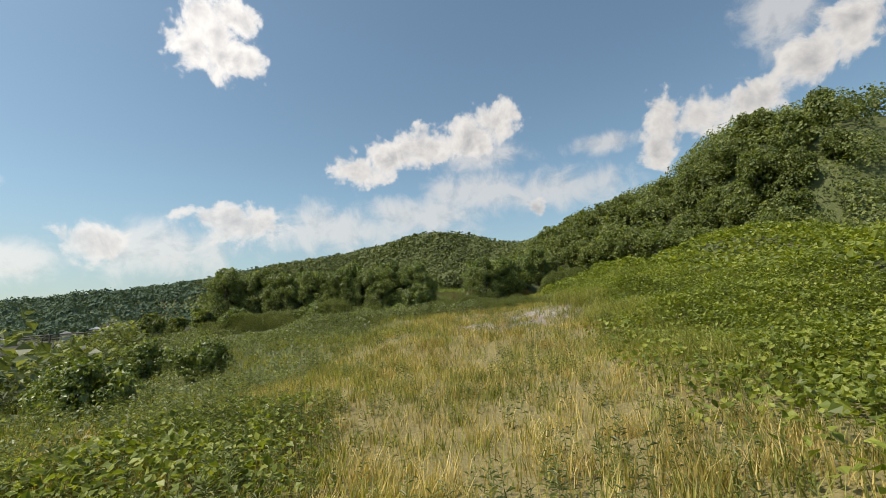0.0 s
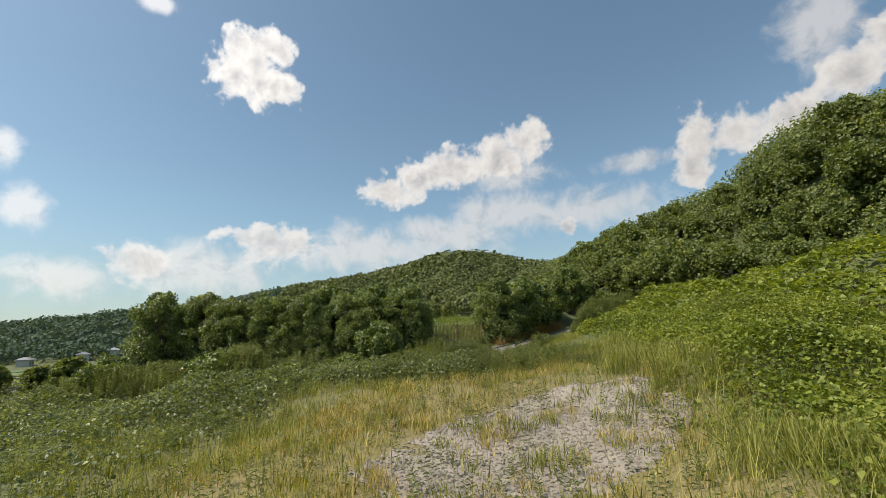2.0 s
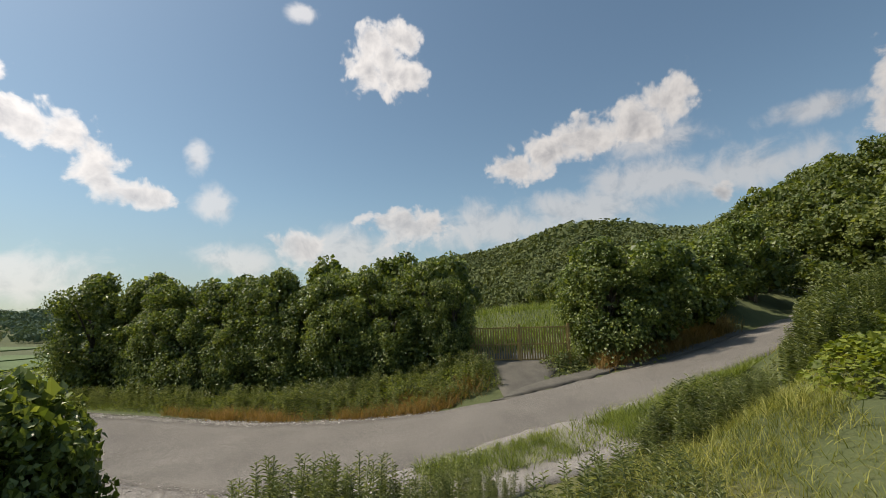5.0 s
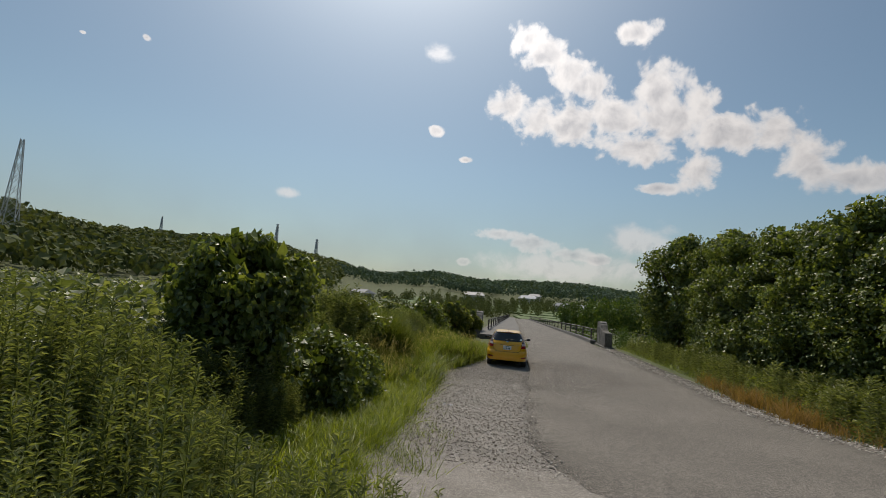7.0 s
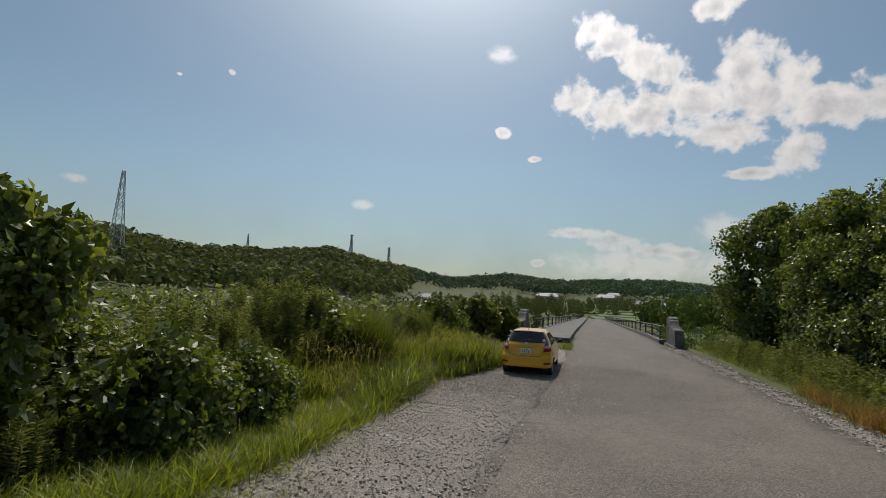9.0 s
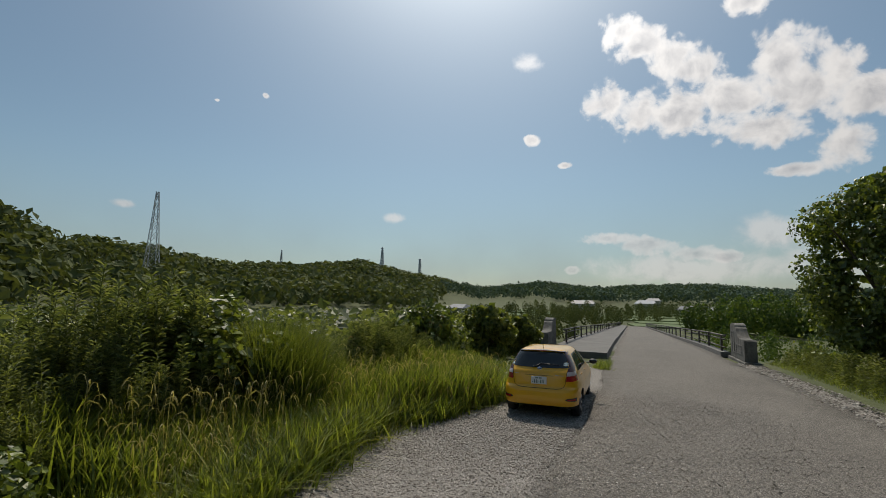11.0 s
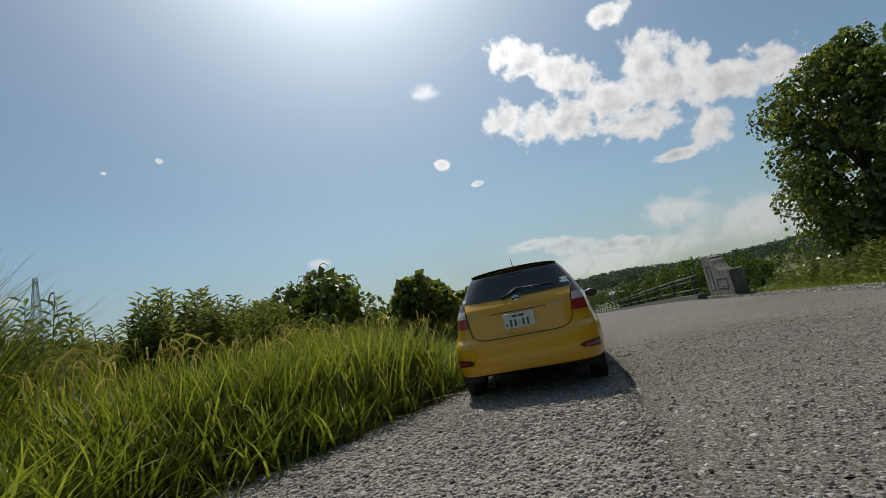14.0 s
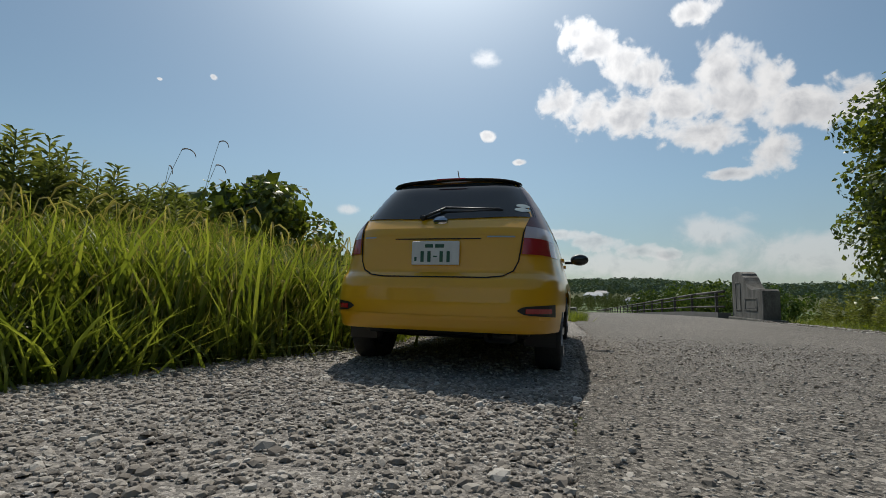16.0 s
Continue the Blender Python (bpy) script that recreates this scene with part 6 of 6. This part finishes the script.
# ---- loose stones ----
def stones(name, poly, count, size, label, seed, lift=0.0, near=None, mat="stone", fade=0.0):
    r = np.random.default_rng(seed)
    q = strew(r, poly, count)
    if fade:
        q = q[r.random(len(q)) < smooth(0, fade, rim(q, poly)) ** 1.3]
    turn = np.arange(5) * 2 * np.pi / 5
    low = np.column_stack([np.cos(turn), np.sin(turn), np.full(5, -0.35)])
    high = np.column_stack([0.66 * np.cos(turn + 0.63), 0.66 * np.sin(turn + 0.63), np.full(5, 0.32)])
    V0 = np.concatenate([low, high, [(0, 0, 0.45)]])
    T0 = np.array([t for k in range(5) for t in ((k, (k + 1) % 5, 5 + k), ((k + 1) % 5, 5 + (k + 1) % 5, 5 + k), (5 + k, 5 + (k + 1) % 5, 10))])
    s = Soup()
    pick = r.integers(0, 6, len(q))
    if near is None:
        xl, xr, base = (np.interp(q[:, 1], _ld[::-1, 1], _ld[::-1, c]) for c in (0, 2, 4))
        on_road = q[:, 0] > xr - 0.1
        u = np.clip(np.where(on_road, (q[:, 0] - xr + 0.1) / 6.0, (q[:, 0] - xl) / (xr - xl)), 0, 1)
        base = base + np.where(on_road, 0.0, -0.016) + 0.035 * (1 - (2 * u - 1) ** 2)
    else:
        base = ground_z(q[:, 0], q[:, 1]) + near
    for k in range(6):
        sel = pick == k
        V = V0 * r.uniform(0.78, 1.22, V0.shape)
        sz = size * np.clip(r.lognormal(0, 0.42, sel.sum()), 0.4, 2.6)
        s.stamp(V, T0, spin(sel.sum(), np.column_stack([sz, sz * r.uniform(0.6, 1, sel.sum()), sz * r.uniform(0.5, 0.9, sel.sum())]), 0.25, r), np.column_stack([q[sel], base[sel] + lift + sz * 0.18]))
    tagged(new(name, s.mesh(name, [M[mat]])), label, "gravel", "", "stuff")


stones("loose_gravel", [(-2.9, -2.7), (-2.0, -0.9), (-1.2, 1.0), (-1.0, 4.0), (1.2, 4.0), (1.3, -5), (-3.0, -5)], 30000, 0.0095, "loose crushed stone on the shoulder by the car", 140, 0.001)
stones("strewn_gravel", [(-0.4, 4.5), (4.8, 4.0), (6.2, -1.0), (4.4, -4.6), (-0.4, -5.6)], 34000, 0.0072, "small stones strewn over the lane's edge", 141, 0.02, None, "stone", 2.2)
stones("coarse_gravel", [(-2.4, -3.4), (2.6, -3.4), (2.2, -0.2), (-1.6, -0.2)], 7500, 0.0125, "coarser stones among the gravel behind the car", 156, 0.002)
stones("scattered_rocks", [(-2.6, -3.2), (1.6, -3.2), (2.2, -0.6), (-1.8, -0.2)], 260, 0.02, "larger stones lying loose on the gravel", 157, 0.003)
stones("shoulder_gravel", [(-3.0, -4.8), (0.9, -4.8), (0.7, -10.0), (1.2, -12.6), (2.6, -14.6), (4.6, -16.3), (6.4, -18.4), (4.8, -20.0), (1.8, -17.9), (-0.9, -15.4), (-2.9, -12), (-3.2, -8)], 19000, 0.0135, "coarse stones along the road shoulder", 142, 0.002)
stones("east_gravel", [(6.1, 13.5), (7.1, 13.5), (7.4, 8.0), (7.6, 2.0), (7.8, -3.0), (8.2, -6.4), (8.7, -9.6), (9.4, -12.4), (8.5, -12.2), (7.5, -9.0), (6.9, -5.5), (6.6, 0.0), (6.3, 7.0)], 6000, 0.024, "crumbled stones along the lane's edge", 145, 0.0, 0.06)
stones("terrace_gravel", BARE, 7000, 0.024, "pale bare rubble patch in the dry grass", 143, 0.0, 0.05, "pale_gravel")


# ---- the car ----
CAR_Z = 0.05
YC = 2.05
_ZS = [0.20, 0.26, 0.34, 0.42, 0.52, 0.62, 0.68, 0.72, 0.80, 0.90, 0.98, 1.04, 1.12, 1.22, 1.32, 1.40, 1.45, 1.485, 1.51]
_WS = [0.755, 0.795, 0.826, 0.840, 0.847, 0.846, 0.842, 0.832, 0.806, 0.782, 0.764, 0.744, 0.708, 0.660, 0.608, 0.562, 0.522, 0.465, 0.33]
_RS = [0.11, 0.06, 0.02, 0.003, 0.0, 0.01, 0.035, 0.075, 0.085, 0.10, 0.115, 0.14, 0.205, 0.285, 0.365, 0.43, 0.485, 0.56, 0.78]
_FS = [3.98, 4.03, 4.08, 4.10, 4.10, 4.08, 4.05, 4.02, 3.92, 3.55, 3.20, 3.05, 2.90, 2.70, 2.48, 2.28, 2.12, 1.95, 1.6]
EXP = 6.4


def shell(z):
    return tuple(float(np.interp(z, _ZS, c)) for c in (_WS, _RS, _FS))


def rear_y(x, z):
    w, r, f = shell(z)
    c = (r + f) / 2
    k = max(0.0, 1 - min(abs(x / w), 1.0) ** EXP)
    return c - (c - r) * k ** (1 / EXP)


def side_x(y, z):
    w, r, f = shell(z)
    c, l = (r + f) / 2, (f - r) / 2
    k = max(0.0, 1 - min(abs((y - c) / l), 1.0) ** EXP)
    return w * k ** (1 / EXP)


def rear_patch(bm, x0, x1, z0, z1, out, nx=14, nz=8, shape=None):
    """A panel that hugs the tail, out metres proud. shape(x, z) moves its corners."""
    grid = []
    for j in range(nz + 1):
        row = []
        for i in range(nx + 1):
            x, z = x0 + (x1 - x0) * i / nx, z0 + (z1 - z0) * j / nz
            if shape:
                x, z = shape(i / nx, j / nz)
            row.append(bm.verts.new((x, rear_y(x, z) - out, z)))
        grid.append(row)
    for j in range(nz):
        for i in range(nx):
            bm.faces.new((grid[j][i], grid[j][i + 1], grid[j + 1][i + 1], grid[j + 1][i]))
    return grid


def side_patch(bm, s, shape, out, ny=14, nz=6):
    grid = []
    for j in range(nz + 1):
        row = []
        for i in range(ny + 1):
            y, z = shape(i / ny, j / nz)
            row.append(bm.verts.new((s * (side_x(y, z) + out), y, z)))
        grid.append(row)
    for j in range(nz):
        for i in range(ny):
            f = (grid[j][i], grid[j][i + 1], grid[j + 1][i + 1], grid[j + 1][i])
            bm.faces.new(f if s > 0 else f[::-1])


def wheel(parent, x, y, name="wheel"):
    s = 1 if x > 0 else -1
    w = new(name)
    w.parent = parent
    w.location = (x, y, 0.30)
    for pn, r1, r2, w0, w1, mat in (("tyre", 0.30, 0.20, -0.092, 0.092, M["rubber"]),):
        bm = bmesh.new()
        prof = [(r2, w0 * 0.9), (0.26, w0), (0.288, w0 * 0.9), (0.30, w0 * 0.7), (0.30, w1 * 0.7), (0.288, w1 * 0.9), (0.26, w1), (r2, w1 * 0.9)]
        n = 36
        rings = [[bm.verts.new((q, p * math.cos(2 * math.pi * k / n), p * math.sin(2 * math.pi * k / n))) for k in range(n)] for p, q in prof]
        for a, b in zip(rings[:-1], rings[1:]):
            for k in range(n):
                bm.faces.new((a[k], b[k], b[(k + 1) % n], a[(k + 1) % n]))
        bmesh.ops.recalc_face_normals(bm, faces=bm.faces)
        part(pn, bm, mat, w, "", True)
    bm = bmesh.new()
    for k in range(5):
        a = 2 * math.pi * k / 5
        beam(bm, (s * 0.07, 0.03 * math.cos(a), 0.03 * math.sin(a)), (s * 0.075, 0.19 * math.cos(a), 0.19 * math.sin(a)), 0.045, 0.06)
    r = bmesh.ops.create_cone(bm, cap_ends=True, segments=28, radius1=0.205, radius2=0.205, depth=0.03)
    bmesh.ops.transform(bm, matrix=Matrix.Translation((s * 0.03, 0, 0)) @ Matrix.Rotation(math.pi / 2, 4, "Y"), verts=r["verts"])
    part("rim", bm, M["alloy"], w)


def car():
    c = thing("hatchback_car", (0, 0, CAR_Z), "parked bright yellow hatchback car with dark tinted rear glass", "car")
    c.scale = (1, 1, 0.955)
    # body: level rings from sill to roof
    zs = sorted(set(list(np.linspace(0.325, 1.0, 25)) + list(np.linspace(1.0, 1.51, 26)) + [z for z in _ZS if z > 0.33]))
    n = 112
    bm = bmesh.new()
    rings = []
    for z in zs:
        w, r, f = shell(z)
        cy, l = (r + f) / 2, (f - r) / 2
        ring = []
        for k in range(n):
            t = 2 * math.pi * (k + 0.5) / n
            a = math.atan2(l * math.sin(t), w * math.cos(t))
            q = (abs(math.cos(a) / w) ** EXP + abs(math.sin(a) / l) ** EXP) ** (-1 / EXP)
            ring.append(bm.verts.new((q * math.cos(a), cy + q * math.sin(a), z)))
        rings.append(ring)
    for a, b in zip(rings[:-1], rings[1:]):
        for k in range(n):
            bm.faces.new((a[k], a[(k + 1) % n], b[(k + 1) % n], b[k]))
    top = bm.verts.new((0, 1.2, 1.525))
    for k in range(n):
        bm.faces.new((rings[-1][k], rings[-1][(k + 1) % n], top))
    # wheel arches
    gone = [f for f in bm.faces if any(math.hypot(f.calc_center_median().y - wy, f.calc_center_median().z - 0.30) < 0.335 for wy in (0.76, 3.36)) and abs(f.calc_center_median().x) > 0.62]
    bmesh.ops.delete(bm, geom=gone, context="FACES")
    body = part("body", bm, M["yellow"], c, "glossy yellow bodywork", True)
    # underside and arch linings
    bm = bmesh.new()
    box(bm, -0.60, 0.60, 0.3, 3.9, 0.27, 0.42, 0.04)
    part("underbody", bm, M["black"], c)
    for s in (-1, 1):
        for wy in (0.76, 3.36):
            bm = bmesh.new()
            prev = None
            for k in range(17):
                a = math.pi * (k / 16) * 1.16 - 0.08 * math.pi
                p = (wy + 0.35 * math.cos(a), 0.30 + 0.35 * math.sin(a))
                row = [bm.verts.new((s * q, p[0], p[1])) for q in (0.55, 0.765)]
                if prev:
                    bm.faces.new((prev[0], row[0], row[1], prev[1]))
                prev = row
            part("arch_liner", bm, M["black"], c)
    for x, y in ((-0.705, 0.76), (0.705, 0.76), (-0.705, 3.36), (0.705, 3.36)):
        wheel(c, x, y)
    # rear screen
    def screen(i, j):
        z = 1.135 + 0.31 * j
        half = float(np.interp(z, [1.05, 1.2, 1.43], [0.66, 0.615, 0.49]))
        u = 2 * i - 1
        return half * u, z - 0.02 * (1 - u * u) * (1 - j)
    bm = bmesh.new()
    rear_patch(bm, 0, 0, 0, 0, 0.009, 20, 10, screen)
    part("rear_window", bm, M["car_glass"], c, "dark tinted rear window", True)
    # roof spoiler
    bm = bmesh.new()
    prev = None
    for k in range(21):
        u = 2 * k / 20 - 1
        x = 0.505 * u
        z = 1.452 + 0.030 * (1 - u * u)
        y = rear_y(x * 0.97, 1.44)
        ring = [bm.verts.new(p) for p in ((x, y + 0.10, z + 0.008), (x, y - 0.022, z + 0.003), (x, y - 0.024, z - 0.004), (x, y + 0.03, z - 0.008))]
        if prev:
            for i in range(4):
                bm.faces.new((prev[i], prev[(i + 1) % 4], ring[(i + 1) % 4], ring[i]))
        else:
            bm.faces.new(ring)
        prev = ring
    bm.faces.new(prev[::-1])
    bmesh.ops.recalc_face_normals(bm, faces=bm.faces)
    sp = part("roof_spoiler", bm, M["black"], c, "dark roof spoiler lip", True)
    bm = bmesh.new()
    box(bm, -0.11, 0.11, rear_y(0, 1.44) - 0.056, rear_y(0, 1.44) - 0.04, 1.468, 1.478, 0.003)
    part("brake_light", bm, M["lamp_red"], sp)
    # dark corner pillars and tail lamps
    for s in (-1, 1):
        def pillar(i, j):
            z = 1.12 + 0.325 * j
            lo = float(np.interp(z, [1.05, 1.2, 1.43], [0.65, 0.605, 0.482]))
            hi = float(np.interp(z, _ZS, _WS)) * 0.994
            x = lo + (hi - lo) * i
            return s * x, z
        bm = bmesh.new()
        rear_patch(bm, 0, 0, 0, 0, 0.0055, 10, 10, pillar)
        part("rear_pillar", bm, M["pillar_red"], c, "blacked-out rear pillar", True)
        def lamp(z0, z1, lo0, lo1):
            def f(i, j):
                z = z0 + (z1 - z0) * j
                lo = lo0 + (lo1 - lo0) * j
                hi = float(np.interp(z, _ZS, _WS)) * 0.9995
                return s * (lo + (hi - lo) * i), z
            return f
        bm = bmesh.new()
        rear_patch(bm, 0, 0, 0, 0, 0.016, 10, 6, lamp(0.85, 0.965, 0.565, 0.575))
        tl = part("tail_lamp", bm, M["lamp_red"], c, "dark red tail lamp", True)
        bm = bmesh.new()
        rear_patch(bm, 0, 0, 0, 0, 0.017, 10, 4, lamp(0.965, 1.05, 0.575, 0.585))
        part("indicator_lens", bm, M["lamp_clear"], tl, "clear pinkish lens", True)
        bm = bmesh.new()
        rear_patch(bm, 0, 0, 0, 0, 0.014, 8, 3, lamp(1.05, 1.14, 0.585, 0.605))
        part("upper_lens", bm, M["pillar_red"], tl, "dark red upper lens", True)
        # bumper recess with reflector
        def recess(i, j):
            x = 0.55 + 0.22 * i
            h = 0.042 * (0.55 + 0.45 * i) * (1 - max(0, (0.25 - i) / 0.25) ** 2 * 0.9)
            return s * x, 0.475 + h * (2 * j - 1)
        bm = bmesh.new()
        rear_patch(bm, 0, 0, 0, 0, 0.006, 12, 4, recess)
        rec = part("bumper_recess", bm, M["black"], c)
        bm = bmesh.new()
        rear_patch(bm, 0, 0, 0, 0, 0.012, 8, 2, lambda i, j: (s * (0.60 + 0.15 * i), 0.457 + 0.032 * j))
        part("reflector", bm, M["lamp_red"], rec, "red reflector strip")
        # side glass, door gap, mirror, handles
        for y0, y1, yt0, yt1 in ((0.72, 1.62, 0.92, 1.62), (1.68, 2.78, 1.68, 2.36)):
            bm = bmesh.new()
            side_patch(bm, s, lambda i, j: (y0 + (y1 - y0) * i + ((yt0 - y0) * (1 - i) + (yt1 - y1) * i) * j, 1.02 + 0.36 * j), 0.005)
            part("side_window", bm, M["car_glass"], c, "", True)
        for y in (0.98, 1.65, 2.82):
            bm = bmesh.new()
            side_patch(bm, s, lambda i, j: (y - 0.006 + 0.012 * i, 0.34 + 0.66 * j), 0.003, 1, 10)
            part("door_gap", bm, M["seam"], c)
        for y in (1.12, 1.98):
            bm = bmesh.new()
            box(bm, s * (side_x(y, 0.9) + 0.012) - 0.012, s * (side_x(y, 0.9) + 0.012) + 0.012, y, y + 0.18, 0.885, 0.912, 0.008)
            part("door_handle", bm, M["yellow"], c)
        bm = bmesh.new()
        r = bmesh.ops.create_uvsphere(bm, u_segments=16, v_segments=10, radius=1.0)
        bmesh.ops.transform(bm, matrix=Matrix.Translation((s * 0.945, 2.66, 1.03)) @ Matrix.Diagonal((0.10, 0.07, 0.068, 1)), verts=r["verts"])
        box(bm, min(s * 0.78, s * 0.90), max(s * 0.78, s * 0.90), 2.66, 2.72, 0.98, 1.01, 0.006)
        mr = part("door_mirror", bm, M["black"], c, "black door mirror", True)
        bm = bmesh.new()
        r = bmesh.ops.create_uvsphere(bm, u_segments=14, v_segments=8, radius=1.0)
        bmesh.ops.transform(bm, matrix=Matrix.Translation((s * 0.945, 2.60, 1.03)) @ Matrix.Diagonal((0.085, 0.012, 0.055, 1)), verts=r["verts"])
        part("mirror_glass", bm, M["car_glass"], mr, "", True)
    # hatch gap: down both sides and along the bumper
    def gap(pts, name="hatch_gap", w=0.005, out=0.004, mat=None, parent=None):
        bm = bmesh.new()
        prev = None
        for k, (x, z) in enumerate(pts):
            a = pts[max(k - 1, 0)]
            b = pts[min(k + 1, len(pts) - 1)]
            d = Vector((b[0] - a[0], b[1] - a[1])).normalized()
            nx, nz = -d.y * w, d.x * w
            row = [bm.verts.new((x + nx, rear_y(x + nx, z + nz) - out, z + nz)), bm.verts.new((x - nx, rear_y(x - nx, z - nz) - out, z - nz))]
            if prev:
                bm.faces.new((prev[0], prev[1], row[1], row[0]))
            prev = row
        return part(name, bm, mat or M["seam"], parent or c)
    line = []
    for s in (-1, 1):
        seg = [(s * 0.60, 1.12), (s * 0.57, 1.0), (s * 0.558, 0.89), (s * 0.545, 0.80), (s * 0.515, 0.735), (s * 0.45, 0.70), (s * 0.35, 0.688)]
        line += seg if s < 0 else seg[::-1]
    fine = []
    for a, b in zip(line[:-1], line[1:]):
        fine += [(a[0] + (b[0] - a[0]) * t, a[1] + (b[1] - a[1]) * t) for t in (0, 0.25, 0.5, 0.75)]
    gap(fine + [line[-1]], w=0.0045)
    gap([(x, 0.99 + 0.012 * (1 - (x / 0.42) ** 2)) for x in np.linspace(-0.42, 0.42, 21)], "hatch_crease", 0.006, 0.003, M["yellow"])
    gap([(x, 0.415 + 0.01 * (x / 0.7) ** 2) for x in np.linspace(-0.74, 0.74, 25)], "bumper_crease", 0.012, 0.012, M["yellow"])
    # handle recess above the plate
    gap([(x, 0.957) for x in np.linspace(-0.3, 0.3, 9)], "handle_recess", 0.004, 0.005)
    # number plate: plain bars only
    bm = bmesh.new()
    y = rear_y(0, 0.85)
    box(bm, -0.165, 0.165, y - 0.030, y - 0.018, 0.77, 0.935, 0.006)
    box(bm, -0.12, 0.12, y - 0.02, y + 0.02, 0.79, 0.91)
    pl = part("number_plate", bm, M["plate"], c, "white number plate with dark green marks")
    for x0, x1, z0, z1 in ((-0.1, -0.078, 0.79, 0.866), (-0.052, -0.03, 0.79, 0.866), (-0.012, 0.014, 0.824, 0.833), (0.032, 0.054, 0.79, 0.866), (0.08, 0.102, 0.79, 0.866), (-0.07, -0.015, 0.89, 0.914), (0.0, 0.062, 0.89, 0.914), (-0.144, -0.128, 0.797, 0.825)):
        bm = bmesh.new()
        box(bm, x0, x1, y - 0.033, y - 0.029, z0, z1, 0.001)
        part("plate_bar", bm, M["plate_green"], pl)
    # badges as plain shapes
    bm = bmesh.new()
    y = rear_y(0, 1.095)
    r = bmesh.ops.create_cone(bm, cap_ends=True, segments=28, radius1=0.046, radius2=0.043, depth=0.014)
    bmesh.ops.transform(bm, matrix=Matrix.Translation((0.0, y - 0.012, 1.095)) @ Matrix.Rotation(math.pi / 2, 4, "X") @ Matrix.Diagonal((1.15, 0.82, 1, 1)), verts=r["verts"])
    em = part("emblem", bm, M["chrome"], c, "small chrome oval emblem", True)
    bm = bmesh.new()
    box(bm, -0.044, 0.044, y - 0.023, y - 0.018, 1.088, 1.102, 0.002)
    part("emblem_bar", bm, M["black"], em)
    for x0, x1 in ((-0.54, -0.45), (0.34, 0.52)):
        bm = bmesh.new()
        rear_patch(bm, x0, x1, 0.966, 0.976, 0.005, 6, 1)
        part("badge", bm, M["alloy"], c, "small chrome name badge")
    # wiper
    bm = bmesh.new()
    a = Vector((-0.13, rear_y(-0.13, 1.13) - 0.03, 1.125))
    b = Vector((0.02, rear_y(0.02, 1.205) - 0.035, 1.205))
    d = Vector((0.40, rear_y(0.40, 1.19) - 0.02, 1.19))
    beam(bm, a, b, 0.022, 0.018, 6), beam(bm, b, d, 0.018, 0.010, 6)
    beam(bm, Vector((-0.02, rear_y(0, 1.175) - 0.014, 1.172)), Vector((0.42, rear_y(0.42, 1.182) - 0.012, 1.182)), 0.012, 0.010, 4)
    r = bmesh.ops.create_cone(bm, cap_ends=True, segments=14, radius1=0.022, radius2=0.018, depth=0.035)
    bmesh.ops.transform(bm, matrix=Matrix.Translation(a) @ Matrix.Rotation(math.pi / 2, 4, "X"), verts=r["verts"])
    part("rear_wiper", bm, M["black"], c, "", True)
    # stickers on the glass
    for x, z, w, h in ((-0.6, 1.17, 0.028, 0.028), (0.545, 1.225, 0.045, 0.017), (0.545, 1.19, 0.05, 0.019)):
        bm = bmesh.new()
        rear_patch(bm, 0, 0, 0, 0, 0.010, 10, 4, lambda i, j: (x + w * (2 * i - 1) * math.sqrt(max(0.02, 1 - (2 * j - 1) ** 2)), z + h * (2 * j - 1)))
        part("sticker", bm, M["sticker"], c)
    # exhaust, skirt, aerial
    bm = bmesh.new()
    r = bmesh.ops.create_cone(bm, cap_ends=False, segments=18, radius1=0.036, radius2=0.036, depth=0.16)
    bmesh.ops.transform(bm, matrix=Matrix.Translation((0.40, 0.10, 0.318)) @ Matrix.Rotation(math.pi / 2, 4, "X"), verts=r["verts"])
    part("exhaust_tip", bm, M["chrome"], c, "", True)
    bm = bmesh.new()
    box(bm, 0.30, 0.52, 0.20, 0.75, 0.24, 0.34, 0.04), box(bm, -0.62, 0.62, 0.70, 0.80, 0.22, 0.32, 0.02)
    part("rear_axle", bm, M["black"], c)
    bm = bmesh.new()
    beam(bm, (0, 0.72, 1.49), (0, 0.62, 1.60), 0.012, 0.006, 6)
    part("aerial", bm, M["black"], c)
    # front lamps
    for s in (-1, 1):
        bm = bmesh.new()
        r = bmesh.ops.create_uvsphere(bm, u_segments=14, v_segments=8, radius=1.0)
        bmesh.ops.transform(bm, matrix=Matrix.Translation((s * 0.62, 3.86, 0.74)) @ Matrix.Diagonal((0.15, 0.16, 0.075, 1)), verts=r["verts"])
        part("headlamp", bm, M["lamp_clear"], c, "", True)


car()


# ---- litter ----
def litter(x, y, z, w, d, turn, mat, label):
    t = thing("litter", (x, y, z), label, "litter", "roadside litter", "", turn)
    bm = bmesh.new()
    bmesh.ops.create_grid(bm, x_segments=8, y_segments=6, size=0.5)
    r = np.random.default_rng(int(abs(x) * 100))
    for v in bm.verts:
        v.co = Vector((v.co.x * w, v.co.y * d, 0.02 + abs(r.normal(0, 0.02)) + 0.03 * math.sin(v.co.x * 9)))
    bmesh.ops.solidify(bm, geom=bm.faces, thickness=0.003)
    part("sheet", bm, mat, t)


litter(-3.15, -3.0, 0.08, 0.30, 0.16, 20, M["litter"], "crumpled pink and white plastic wrapper on the gravel")
litter(-1.35, -7.6, 0.12, 0.26, 0.12, -15, M["paper"], "flat white scrap of paper on the gravel")
